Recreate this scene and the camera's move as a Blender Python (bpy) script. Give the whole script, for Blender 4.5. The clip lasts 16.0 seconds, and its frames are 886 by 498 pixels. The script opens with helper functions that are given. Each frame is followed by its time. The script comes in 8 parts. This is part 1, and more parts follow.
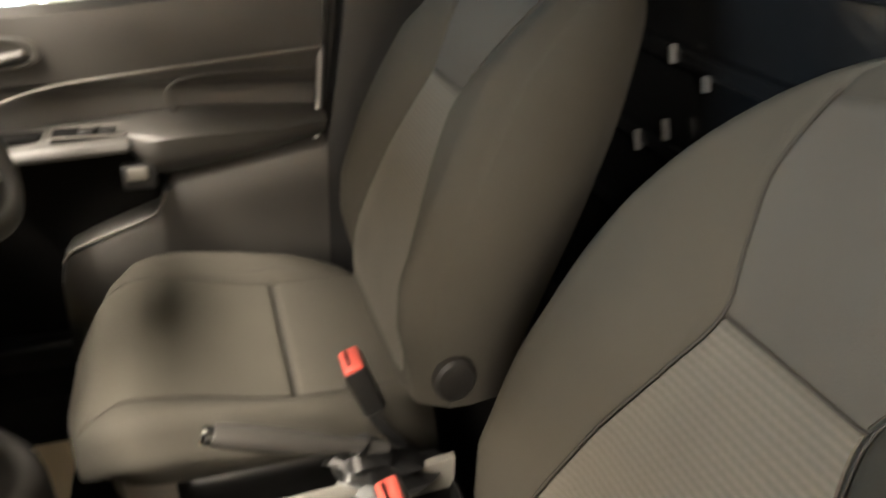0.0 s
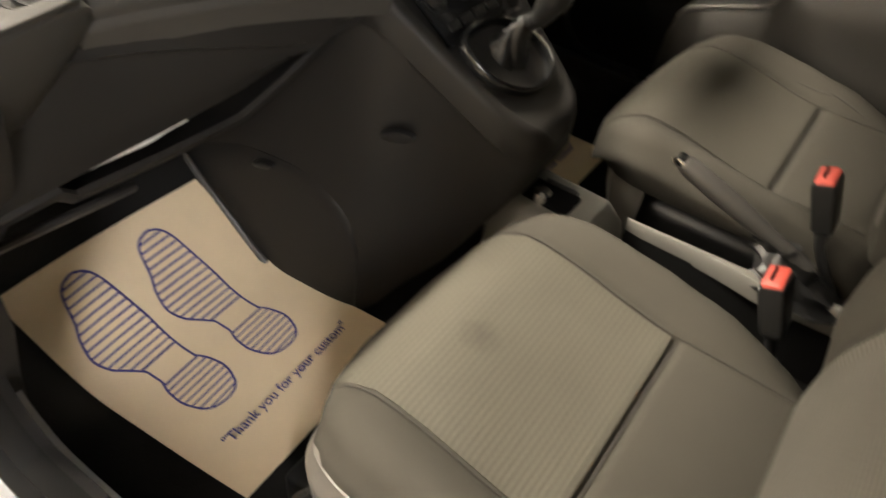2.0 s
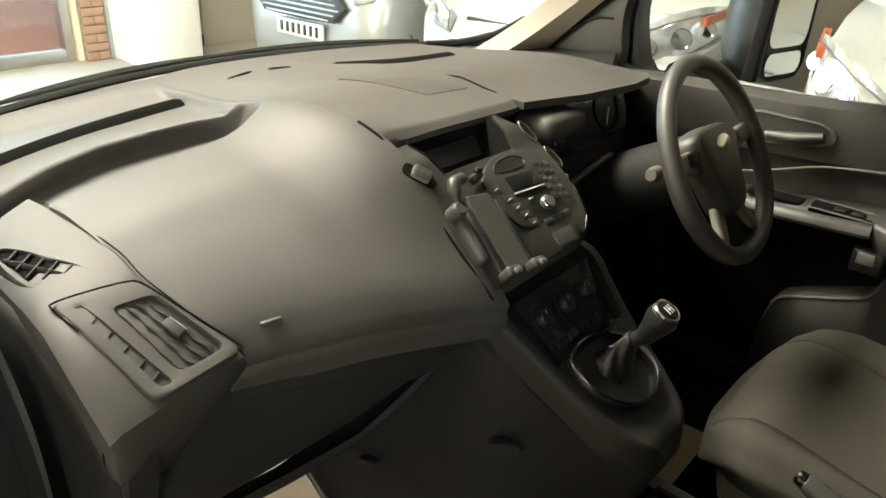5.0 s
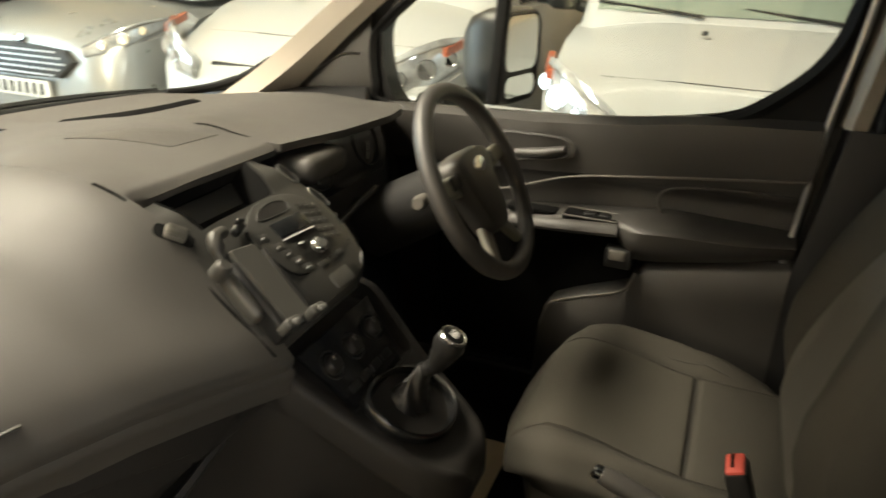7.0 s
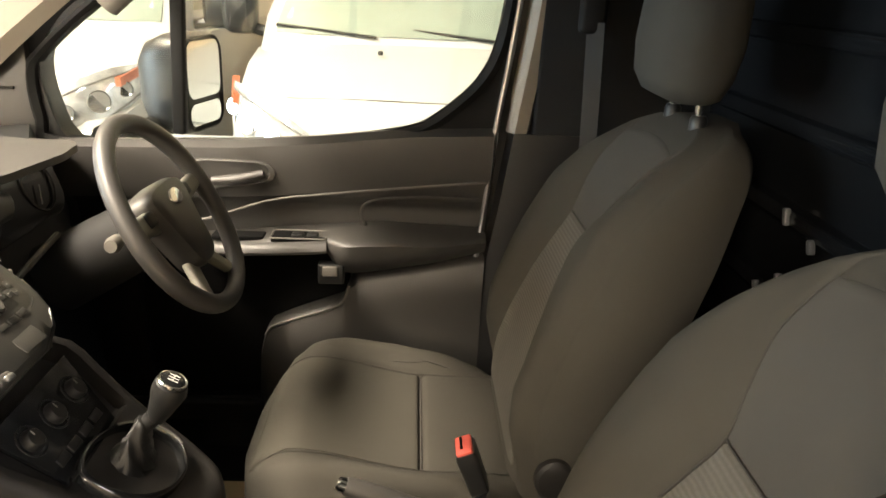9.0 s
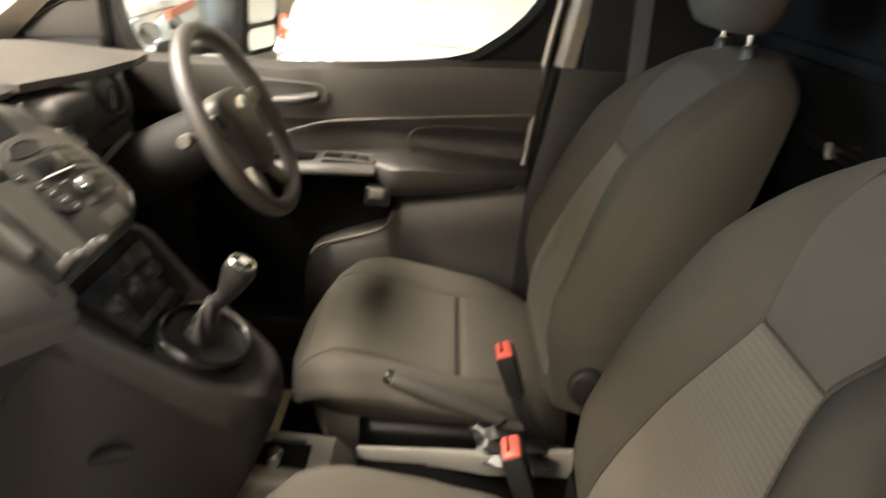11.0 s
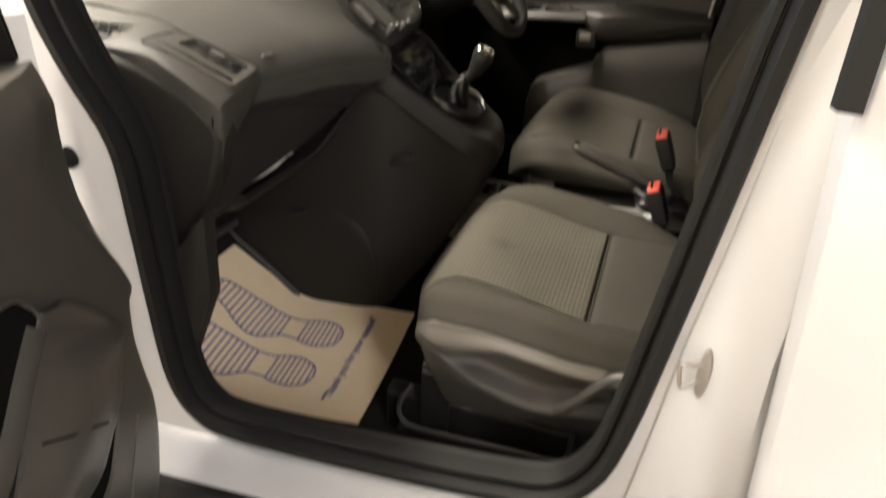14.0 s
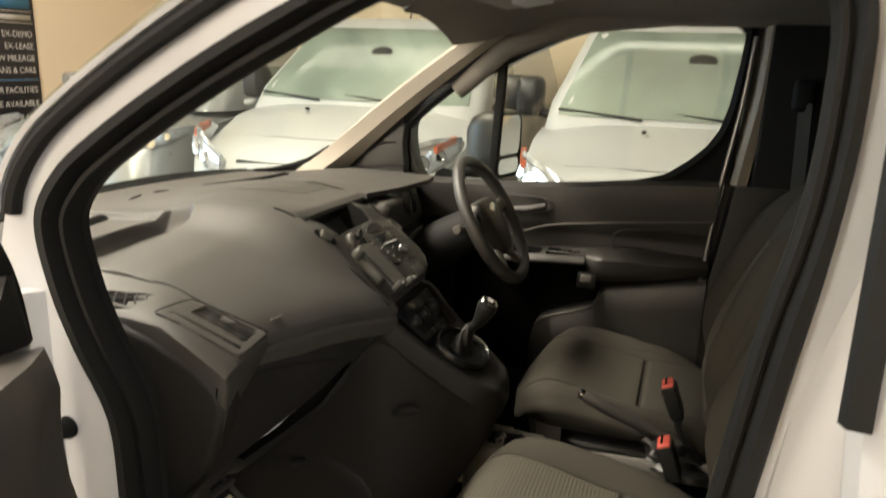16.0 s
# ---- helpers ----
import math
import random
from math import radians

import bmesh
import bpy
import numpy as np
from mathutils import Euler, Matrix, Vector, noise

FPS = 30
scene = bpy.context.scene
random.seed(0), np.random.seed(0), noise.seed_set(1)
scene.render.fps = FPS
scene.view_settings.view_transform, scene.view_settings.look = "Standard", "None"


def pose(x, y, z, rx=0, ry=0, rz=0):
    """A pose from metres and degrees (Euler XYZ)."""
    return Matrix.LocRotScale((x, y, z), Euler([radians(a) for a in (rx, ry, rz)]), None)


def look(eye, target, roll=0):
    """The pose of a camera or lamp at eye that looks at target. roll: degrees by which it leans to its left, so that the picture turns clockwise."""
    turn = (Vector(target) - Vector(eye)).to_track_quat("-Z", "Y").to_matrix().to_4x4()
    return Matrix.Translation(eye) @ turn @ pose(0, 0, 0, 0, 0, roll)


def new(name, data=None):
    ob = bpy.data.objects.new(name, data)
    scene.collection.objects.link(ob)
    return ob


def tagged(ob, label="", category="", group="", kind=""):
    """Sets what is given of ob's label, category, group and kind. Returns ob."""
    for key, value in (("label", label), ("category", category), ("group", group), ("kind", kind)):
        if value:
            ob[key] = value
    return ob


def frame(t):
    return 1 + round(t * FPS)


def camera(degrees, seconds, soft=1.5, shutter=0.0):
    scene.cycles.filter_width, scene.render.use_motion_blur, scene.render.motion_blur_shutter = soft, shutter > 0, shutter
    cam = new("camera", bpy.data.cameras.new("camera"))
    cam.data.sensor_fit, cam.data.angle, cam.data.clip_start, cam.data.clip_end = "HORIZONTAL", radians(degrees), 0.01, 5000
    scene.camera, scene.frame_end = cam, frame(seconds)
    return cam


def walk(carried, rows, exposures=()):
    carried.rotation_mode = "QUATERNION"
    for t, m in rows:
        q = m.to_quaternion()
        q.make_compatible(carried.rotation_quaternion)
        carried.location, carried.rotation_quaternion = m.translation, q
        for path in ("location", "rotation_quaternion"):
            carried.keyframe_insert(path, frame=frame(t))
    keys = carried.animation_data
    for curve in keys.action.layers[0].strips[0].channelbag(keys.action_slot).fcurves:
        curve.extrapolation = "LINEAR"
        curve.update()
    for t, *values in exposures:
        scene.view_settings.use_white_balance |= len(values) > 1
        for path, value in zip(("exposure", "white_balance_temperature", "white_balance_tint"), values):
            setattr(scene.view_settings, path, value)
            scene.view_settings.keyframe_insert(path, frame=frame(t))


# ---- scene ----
cam = camera(62.4, 16.0, soft=1.6, shutter=0.5)
PATH = [
    (0, (-0.686, -0.321, 1.41), (0.975, -0.908, 0.463), 2.8),
    (0.5, (-0.734, -0.324, 1.397), (0.888, -0.594, 0.259), 5.7),
    (1, (-0.828, -0.344, 1.386), (0.726, -0.392, 0.128), 6.4),
    (1.5, (-0.862, -0.376, 1.45), (0.48, -0.129, -0.012), 9.5),
    (1.8, (-0.943, -0.427, 1.396), (0.391, 0.115, 0.008), 9.1),
    (2, (-0.926, -0.462, 1.402), (0.322, 0.274, 0.023), 7.1),
    (2.5, (-0.94, -0.415, 1.454), (0.294, 0.49, 0.167), 6.2),
    (3, (-0.917, -0.399, 1.506), (0.363, 0.633, 0.367), 4.9),
    (3.5, (-0.923, -0.401, 1.512), (0.426, 0.717, 0.547), 3.7),
    (3.7, (-0.93, -0.404, 1.519), (0.429, 0.728, 0.586), 3.4),
    (5.8, (-0.923, -0.38, 1.517), (0.506, 0.719, 0.652), 2.7),
    (6, (-0.915, -0.379, 1.516), (0.56, 0.673, 0.669), 2.5),
    (6.5, (-0.902, -0.378, 1.513), (0.696, 0.514, 0.706), 2.2),
    (7, (-0.888, -0.376, 1.51), (0.833, 0.284, 0.734), 2.1),
    (7.5, (-0.883, -0.375, 1.509), (0.927, 0.039, 0.767), 2.3),
    (8, (-0.883, -0.375, 1.509), (0.976, -0.166, 0.8), 2.4),
    (8.5, (-0.898, -0.377, 1.512), (0.98, -0.357, 0.825), 2.1),
    (8.7, (-0.897, -0.377, 1.512), (0.983, -0.456, 0.834), 2.3),
    (10.8, (-0.955, -0.337, 1.463), (0.902, -0.449, 0.73), 4.3),
    (11, (-0.99, -0.333, 1.446), (0.85, -0.372, 0.664), 5.2),
    (11.5, (-1.128, -0.395, 1.444), (0.642, -0.009, 0.596), 4.9),
    (11.8, (-1.22, -0.428, 1.427), (0.521, 0.075, 0.581), 3.9),
    (12, (-1.31, -0.424, 1.415), (0.43, 0.082, 0.568), 3.2),
    (12.5, (-1.552, -0.407, 1.42), (0.167, 0.014, 0.489), 3.9),
    (13, (-1.624, -0.454, 1.409), (-0.042, -0.02, 0.265), 3.6),
    (13.5, (-1.635, -0.468, 1.393), (-0.103, -0.019, 0.189), 2.8),
    (14, (-1.625, -0.476, 1.433), (0.022, 0.034, 0.42), 2.0),
    (14.5, (-1.622, -0.488, 1.486), (0.146, 0.074, 0.739), 1.8),
    (15, (-1.622, -0.492, 1.533), (0.215, 0.113, 1.022), 1.3),
    (15.5, (-1.619, -0.492, 1.561), (0.243, 0.122, 1.167), 1.4),
    (16, (-1.59, -0.462, 1.525), (0.25, 0.143, 1.026), 1.9),
]
EXPOSURES = [(0.0, 1.32, 6500, 12), (1.5, 0.92, 6500, 11), (2.5, 0.74, 6450, 9), (3.5, 0.58, 6250, 6), (6.0, 0.08, 6450, 5), (7.0, 0.05, 6750, 6), (8.5, 0.85, 6800, 11), (11.0, 1.15, 6550, 13), (12.0, 1.08, 6250, 14), (13.5, 0.46, 6150, 15), (14.5, 0.18, 6500, 8), (16.0, -0.2, 6500, 9)]
walk(cam, [(t, look(eye, target, roll)) for t, eye, target, roll in PATH], EXPOSURES)

# ---- world and light ----
world = bpy.data.worlds.new("world")
scene.world = world
world.use_nodes = True
wn = world.node_tree
sky = wn.nodes.new("ShaderNodeTexSky")
sky.sky_type, sky.sun_disc = "NISHITA", False
sky.sun_elevation, sky.sun_rotation = radians(35), radians(20)
wn.nodes["Background"].inputs["Strength"].default_value = 0.1
wn.links.new(sky.outputs["Color"], wn.nodes["Background"].inputs["Color"])


def area_lamp(name, eye, target, sx, sy, watts, colour):
    d = bpy.data.lights.new(name, "AREA")
    d.shape, d.size, d.size_y, d.energy, d.color = "RECTANGLE", sx, sy, watts, colour
    ob = new(name, d)
    ob.matrix_world = look(eye, target)
    return ob


WARM = (1.0, 0.89, 0.73)
area_lamp("hall_area_light", (-0.6, 2.6, 4.55), (-0.6, 2.3, 0), 3.6, 0.7, 790, WARM)
area_lamp("hall_area_light", (-4.2, -3.4, 4.3), (-1.2, -0.6, 0), 1.0, 4.6, 290, (1.0, 0.97, 0.94))
# added fill for the seat backs, below the ceiling; no such lamp known
area_lamp("hall_area_light", (-5.6, 2.2, 3.2), (0.2, -0.7, 1.0), 1.0, 2.6, 320, WARM)
area_lamp("hall_area_light", (4.4, 0.5, 4.55), (4.4, 0.5, 0), 0.25, 8.0, 28, WARM)
area_lamp("hall_area_light", (0.9, 3.6, 4.55), (0.9, 3.2, 0), 3.2, 0.2, 70, WARM)
area_lamp("window_daylight", (-0.3, 6.05, 1.5), (-0.3, 0, 1.0), 4.4, 2.4, 255, (0.7, 0.86, 1.0))

# ---- materials ----


def mat(name, colour, rough=0.5, metal=0.0, grain=0.0, grain_scale=400.0, vary=0.15, vary_scale=6.0, coat=0.0, spec=0.5, fine=0.0, coords="Object", rvar=0.08):
    """A principled material: two scales of colour change and a fine bump."""
    m = bpy.data.materials.new(name)
    m.use_nodes = True
    nt = m.node_tree
    b = nt.nodes["Principled BSDF"]
    b.inputs["Roughness"].default_value, b.inputs["Metallic"].default_value = rough, metal
    b.inputs["Coat Weight"].default_value, b.inputs["Specular IOR Level"].default_value = coat, spec
    tc = nt.nodes.new("ShaderNodeTexCoord")
    src = tc.outputs[coords]
    n1 = nt.nodes.new("ShaderNodeTexNoise")
    n1.inputs["Scale"].default_value, n1.inputs["Detail"].default_value = vary_scale, 6
    nt.links.new(src, n1.inputs["Vector"])
    n2 = nt.nodes.new("ShaderNodeTexNoise")
    n2.inputs["Scale"].default_value, n2.inputs["Detail"].default_value = grain_scale, 2
    nt.links.new(src, n2.inputs["Vector"])
    mixer = nt.nodes.new("ShaderNodeMix")
    mixer.data_type, mixer.blend_type = "RGBA", "MIX"
    mixer.inputs["A"].default_value = (*[c * (1 - vary) for c in colour], 1)
    mixer.inputs["B"].default_value = (*[min(1, c * (1 + vary)) for c in colour], 1)
    add = nt.nodes.new("ShaderNodeMath")
    add.operation = "MULTIPLY_ADD"
    nt.links.new(n2.outputs["Fac"], add.inputs[0])
    add.inputs[1].default_value = fine
    nt.links.new(n1.outputs["Fac"], add.inputs[2])
    nt.links.new(add.outputs[0], mixer.inputs["Factor"])
    nt.links.new(mixer.outputs["Result"], b.inputs["Base Color"])
    rr = nt.nodes.new("ShaderNodeMapRange")
    rr.inputs["To Min"].default_value, rr.inputs["To Max"].default_value = max(0.02, rough - rvar), min(1, rough + rvar)
    nt.links.new(n1.outputs["Fac"], rr.inputs["Value"])
    nt.links.new(rr.outputs["Result"], b.inputs["Roughness"])
    if grain:
        bump = nt.nodes.new("ShaderNodeBump")
        bump.inputs["Strength"].default_value, bump.inputs["Distance"].default_value = grain, 0.001
        nt.links.new(n2.outputs["Fac"], bump.inputs["Height"])
        nt.links.new(bump.outputs["Normal"], b.inputs["Normal"])
    return m


def ribbed(name, colour, axis, pitch, rough=0.95, depth=0.28, stain=None):
    """Woven cloth with fine ribs across one axis, and worn patches."""
    m = mat(name, colour, rough, grain=0.0, vary=0.16, vary_scale=9.0, fine=0.5, grain_scale=700, spec=0.15)
    nt = m.node_tree
    b = nt.nodes["Principled BSDF"]
    tc = nt.nodes.new("ShaderNodeTexCoord")

    def wave(nx, na):
        dot = nt.nodes.new("ShaderNodeVectorMath")
        dot.operation = "DOT_PRODUCT"
        k = 2 * math.pi / pitch
        dot.inputs[1].default_value = (nx * k, na * k if axis == "Y" else 0, na * k if axis == "Z" else 0)
        nt.links.new(tc.outputs["Object"], dot.inputs[0])
        s = nt.nodes.new("ShaderNodeMath")
        s.operation = "SINE"
        nt.links.new(dot.outputs["Value"], s.inputs[0])
        return s

    def plus(a, b, k=1.0):
        s = nt.nodes.new("ShaderNodeMath")
        s.operation, s.inputs[1].default_value = "MULTIPLY_ADD", k
        nt.links.new(b.outputs[0], s.inputs[0])
        nt.links.new(a.outputs[0], s.inputs[2])
        return s
    # ribs across the seat, broken slightly by the weave
    sm = plus(plus(wave(0.0, 1.0), wave(0.8, 0.6), 0.14), wave(-0.8, 0.6), 0.14)
    bump = nt.nodes.new("ShaderNodeBump")
    bump.inputs["Strength"].default_value, bump.inputs["Distance"].default_value = depth, 0.0012
    nt.links.new(sm.outputs[0], bump.inputs["Height"])
    nt.links.new(bump.outputs["Normal"], b.inputs["Normal"])
    old = b.inputs["Base Color"].links[0].from_socket
    dark = nt.nodes.new("ShaderNodeMix")
    dark.data_type, dark.blend_type = "RGBA", "MULTIPLY"
    rng = nt.nodes.new("ShaderNodeMapRange")
    rng.inputs["From Min"].default_value, rng.inputs["From Max"].default_value = -1.15, 1.15
    rng.inputs["To Min"].default_value, rng.inputs["To Max"].default_value = 0.88, 1.1
    nt.links.new(sm.outputs[0], rng.inputs["Value"])
    dark.inputs["Factor"].default_value = 1
    nt.links.new(old, dark.inputs["A"])
    nt.links.new(rng.outputs["Result"], dark.inputs["B"])
    out = dark.outputs["Result"]
    if stain:
        dist = nt.nodes.new("ShaderNodeVectorMath")
        dist.operation, dist.inputs[1].default_value = "DISTANCE", stain
        nt.links.new(tc.outputs["Object"], dist.inputs[0])
        ns = nt.nodes.new("ShaderNodeTexNoise")
        ns.inputs["Scale"].default_value = 40
        nt.links.new(tc.outputs["Object"], ns.inputs["Vector"])
        dd = nt.nodes.new("ShaderNodeMath")
        dd.operation, dd.inputs[1].default_value = "MULTIPLY_ADD", 0.03
        nt.links.new(ns.outputs["Fac"], dd.inputs[0])
        nt.links.new(dist.outputs["Value"], dd.inputs[2])
        r2 = nt.nodes.new("ShaderNodeMapRange")
        r2.inputs["From Min"].default_value, r2.inputs["From Max"].default_value = 0.022, 0.045
        r2.inputs["To Min"].default_value, r2.inputs["To Max"].default_value = 0.72, 1.0
        nt.links.new(dd.outputs[0], r2.inputs["Value"])
        st = nt.nodes.new("ShaderNodeMix")
        st.data_type, st.blend_type = "RGBA", "MULTIPLY"
        st.inputs["Factor"].default_value = 1
        nt.links.new(out, st.inputs["A"])
        nt.links.new(r2.outputs["Result"], st.inputs["B"])
        out = st.outputs["Result"]
    nt.links.new(out, b.inputs["Base Color"])
    return m


def glass(name, tint, gloss=1.0, clear=True):
    m = bpy.data.materials.new(name)
    m.use_nodes = True
    nt = m.node_tree
    nt.nodes.remove(nt.nodes["Principled BSDF"])
    tr, gl, mx, fr, pw, sc = (nt.nodes.new("ShaderNode" + k) for k in ("BsdfTransparent", "BsdfGlossy", "MixShader", "LayerWeight", "Math", "Math"))
    tr.inputs["Color"].default_value = (*tint, 1)
    gl.inputs["Roughness"].default_value = 0.01
    fr.inputs["Blend"].default_value = 0.5
    pw.operation, pw.inputs[1].default_value = "POWER", 5.0
    sc.operation, sc.inputs[1].default_value, sc.inputs[2].default_value = "MULTIPLY_ADD", 0.5 * gloss, 0.025 * gloss
    nt.links.new(fr.outputs["Facing"], pw.inputs[0])
    nt.links.new(pw.outputs[0], sc.inputs[0])
    nt.links.new(sc.outputs[0], mx.inputs[0])
    nt.links.new(tr.outputs[0], mx.inputs[1])
    nt.links.new(gl.outputs[0], mx.inputs[2])
    nt.links.new(mx.outputs[0], nt.nodes["Material Output"].inputs["Surface"])
    return m


def glow(name, colour, strength):
    m = bpy.data.materials.new(name)
    m.use_nodes = True
    nt = m.node_tree
    b = nt.nodes["Principled BSDF"]
    b.inputs["Emission Color"].default_value = (*colour, 1)
    b.inputs["Emission Strength"].default_value = strength
    b.inputs["Base Color"].default_value = (*colour, 1)
    return m


M_DASH = mat("dash_plastic", (0.042, 0.0395, 0.0355), 0.54, grain=0.35, grain_scale=900, vary=0.12, fine=0.25)
M_TRIM = mat("trim_plastic", (0.038, 0.036, 0.033), 0.44, grain=0.3, grain_scale=800, vary=0.14)
# trim plastic darkened in colour for the shade low in the cabin
M_SHADEPL = mat("shaded_plastic", (0.014, 0.013, 0.012), 0.55, grain=0.3, grain_scale=800, vary=0.16, spec=0.28)
M_BLACK = mat("black_plastic", (0.011, 0.011, 0.011), 0.42, grain=0.15, grain_scale=700, spec=0.35)
M_PIANO = mat("gloss_black", (0.008, 0.0085, 0.009), 0.16, grain=0.0, vary=0.1)
M_RUBBER = mat("rubber", (0.006, 0.006, 0.006), 0.7, grain=0.2, grain_scale=300, spec=0.25)
# near-black for joints, and for shade painted into recesses, slots and wells
M_GAPSHADE = mat("gap_shade", (0.005, 0.005, 0.005), 0.9, spec=0.08)
M_CLOTH = mat("seat_cloth", (0.041, 0.038, 0.0315), 0.95, grain=0.7, grain_scale=1100, vary=0.14, vary_scale=11, spec=0.15, fine=0.6)
M_RIB = ribbed("seat_rib_cloth", (0.064, 0.060, 0.048), "Y", 0.0078, stain=(-0.4, -0.22, 0.71))
# same ribbed cloth as the cushion, lightened in colour in place of light
M_RIBB = ribbed("back_rib_cloth_lit", (0.086, 0.081, 0.07), "Z", 0.0072)
M_SEATPL = mat("seat_plastic", (0.095, 0.088, 0.078), 0.5, grain=0.3, grain_scale=800)
M_CARPET = mat("carpet", (0.017, 0.0165, 0.016), 1.0, grain=1.0, grain_scale=500, vary=0.4, spec=0.1)
M_WHITE = mat("white_paint", (0.42, 0.43, 0.45), 0.3, vary=0.012, coat=0.5, rvar=0.01)
# same white, dimmed in colour to tone down the light on parked vans
M_WHITEDIM = mat("white_paint_dimmed", (0.36, 0.365, 0.36), 0.3, vary=0.02, coat=0.5, rvar=0.02)
M_SILVER = mat("silver_paint", (0.33, 0.34, 0.34), 0.3, metal=0.55, vary=0.05, coat=0.6, grain=0.05, grain_scale=2500)
M_PAPER = mat("paper", (0.8, 0.65, 0.45), 0.85, grain=0.2, grain_scale=250, vary=0.06, vary_scale=20, spec=0.2)
M_INK = mat("blue_ink", (0.06, 0.05, 0.22), 0.8, vary=0.2, vary_scale=90)
M_CHROME = mat("chrome", (0.75, 0.75, 0.74), 0.12, metal=1.0, vary=0.03)
M_STEEL = mat("satin_metal", (0.5, 0.5, 0.5), 0.35, metal=1.0, vary=0.08)
M_RED = mat("red_plastic", (0.5, 0.075, 0.055), 0.45, vary=0.06)
M_LINER = mat("headliner", (0.2, 0.185, 0.165), 0.95, grain=0.4, grain_scale=700, spec=0.1)
M_PILLAR = mat("pillar_trim", (0.3, 0.265, 0.22), 0.7, grain=0.3, grain_scale=700, vary=0.08)
M_GLASS = glass("window_glass", (0.93, 0.96, 0.94))
M_DARKGLASS = mat("dark_glass", (0.16, 0.19, 0.16), 0.08, vary=0.75, vary_scale=1.6, spec=0.6)
M_LAMPGLASS = mat("headlamp_lens", (0.5, 0.52, 0.54), 0.12, metal=0.6, vary=0.6, vary_scale=25, coat=1.0)
M_EDGEGREY = mat("lamp_surround", (0.09, 0.09, 0.09), 0.4)
M_ORANGE = mat("orange_lens", (0.3, 0.07, 0.03), 0.3, vary=0.2, vary_scale=40)
M_CONCRETE = mat("concrete_floor", (0.23, 0.205, 0.175), 0.55, grain=0.5, grain_scale=90, vary=0.3, vary_scale=2.6, fine=0.6)
M_WALL = mat("cream_wall", (0.8, 0.68, 0.5), 0.9, grain=0.2, grain_scale=90, vary=0.04, vary_scale=0.8)
M_CEIL = mat("grey_ceiling", (0.45, 0.42, 0.38), 0.9, vary=0.1, vary_scale=0.6)
M_SCREEN = mat("screen", (0.011, 0.012, 0.013), 0.16, vary=0.1)
M_MARK = mat("white_marking", (0.6, 0.6, 0.58), 0.6, vary=0.05)
M_SIGN = mat("sign_board", (0.012, 0.013, 0.018), 0.4, vary=0.2)
M_SIGNBLUE = mat("sign_blue", (0.05, 0.25, 0.5), 0.4, vary=0.1)
M_TUBE = glow("tube_glow", (1.0, 0.9, 0.74), 9.0)
M_DAY = glow("daylight", (0.72, 0.88, 1.0), 2.2)
M_MIRROR = mat("mirror", (0.85, 0.87, 0.87), 0.03, metal=1.0, vary=0.01)

# ---- mesh helpers ----


def V(*a):
    return Vector(a)


def add_box(bm, c, s, bevel=0.0, rot=None, seg=2):
    """A box of size s about c, with rounded edges."""
    b2 = bmesh.new()
    bmesh.ops.create_cube(b2, size=1)
    bmesh.ops.scale(b2, vec=s, verts=b2.verts)
    if bevel:
        bmesh.ops.bevel(b2, geom=b2.edges[:] + b2.verts[:], offset=bevel, segments=seg, profile=0.5, affect="EDGES", clamp_overlap=True)
    m = Matrix.Translation(c) @ (rot.to_4x4() if rot is not None else Matrix.Identity(4))
    merge(bm, b2, m)


def merge(bm, b2, m=None):
    if m is not None:
        bmesh.ops.transform(b2, matrix=m, verts=b2.verts)
    vs = [bm.verts.new(v.co) for v in b2.verts]
    b2.verts.index_update()
    for f in b2.faces:
        bm.faces.new([vs[v.index] for v in f.verts])
    b2.free()


def loft(bm, rings, closed=True, caps=True):
    """Skin over rings of equal length."""
    rows = [[bm.verts.new(p) for p in r] for r in rings]
    n = len(rows[0])
    for a, b in zip(rows, rows[1:]):
        for i in range(n if closed else n - 1):
            j = (i + 1) % n
            bm.faces.new((a[i], a[j], b[j], b[i]))
    if caps and closed:
        bm.faces.new(rows[0][::-1])
        bm.faces.new(rows[-1])
    bmesh.ops.recalc_face_normals(bm, faces=bm.faces)


def tube(bm, pts, r, n=10, closed=False, flat=1.0):
    """A round (or flattened) rod along points; r may be a list."""
    pts = [Vector(p) for p in pts]
    k = len(pts)
    rs = r if isinstance(r, (list, tuple)) else [r] * k
    up = None
    rings = []
    for i, p in enumerate(pts):
        a = pts[i - 1] if (i or closed) else p
        b = pts[(i + 1) % k] if (i < k - 1 or closed) else p
        d = (b - a).normalized()
        if up is None:
            up = d.orthogonal().normalized()
        up = (up - d * up.dot(d)).normalized()
        s = d.cross(up)
        rings.append([p + rs[i] * (math.cos(q) * up + flat * math.sin(q) * s) for q in [2 * math.pi * j / n for j in range(n)]])
    if closed:
        rings.append(rings[0])
        loft(bm, rings, True, False)
        bmesh.ops.remove_doubles(bm, verts=bm.verts, dist=1e-6)
    else:
        loft(bm, rings)


def band(bm, pts, side, width, thick):
    """A flat strip along a closed or open line: offset by a vector per point, with thickness along x."""
    rings = []
    for p, s in zip(pts, side):
        p, s = Vector(p), Vector(s)
        t = Vector((thick, 0, 0))
        rings.append([p, p + s * width, p + s * width + t, p + t])
    loft(bm, rings, True, True)


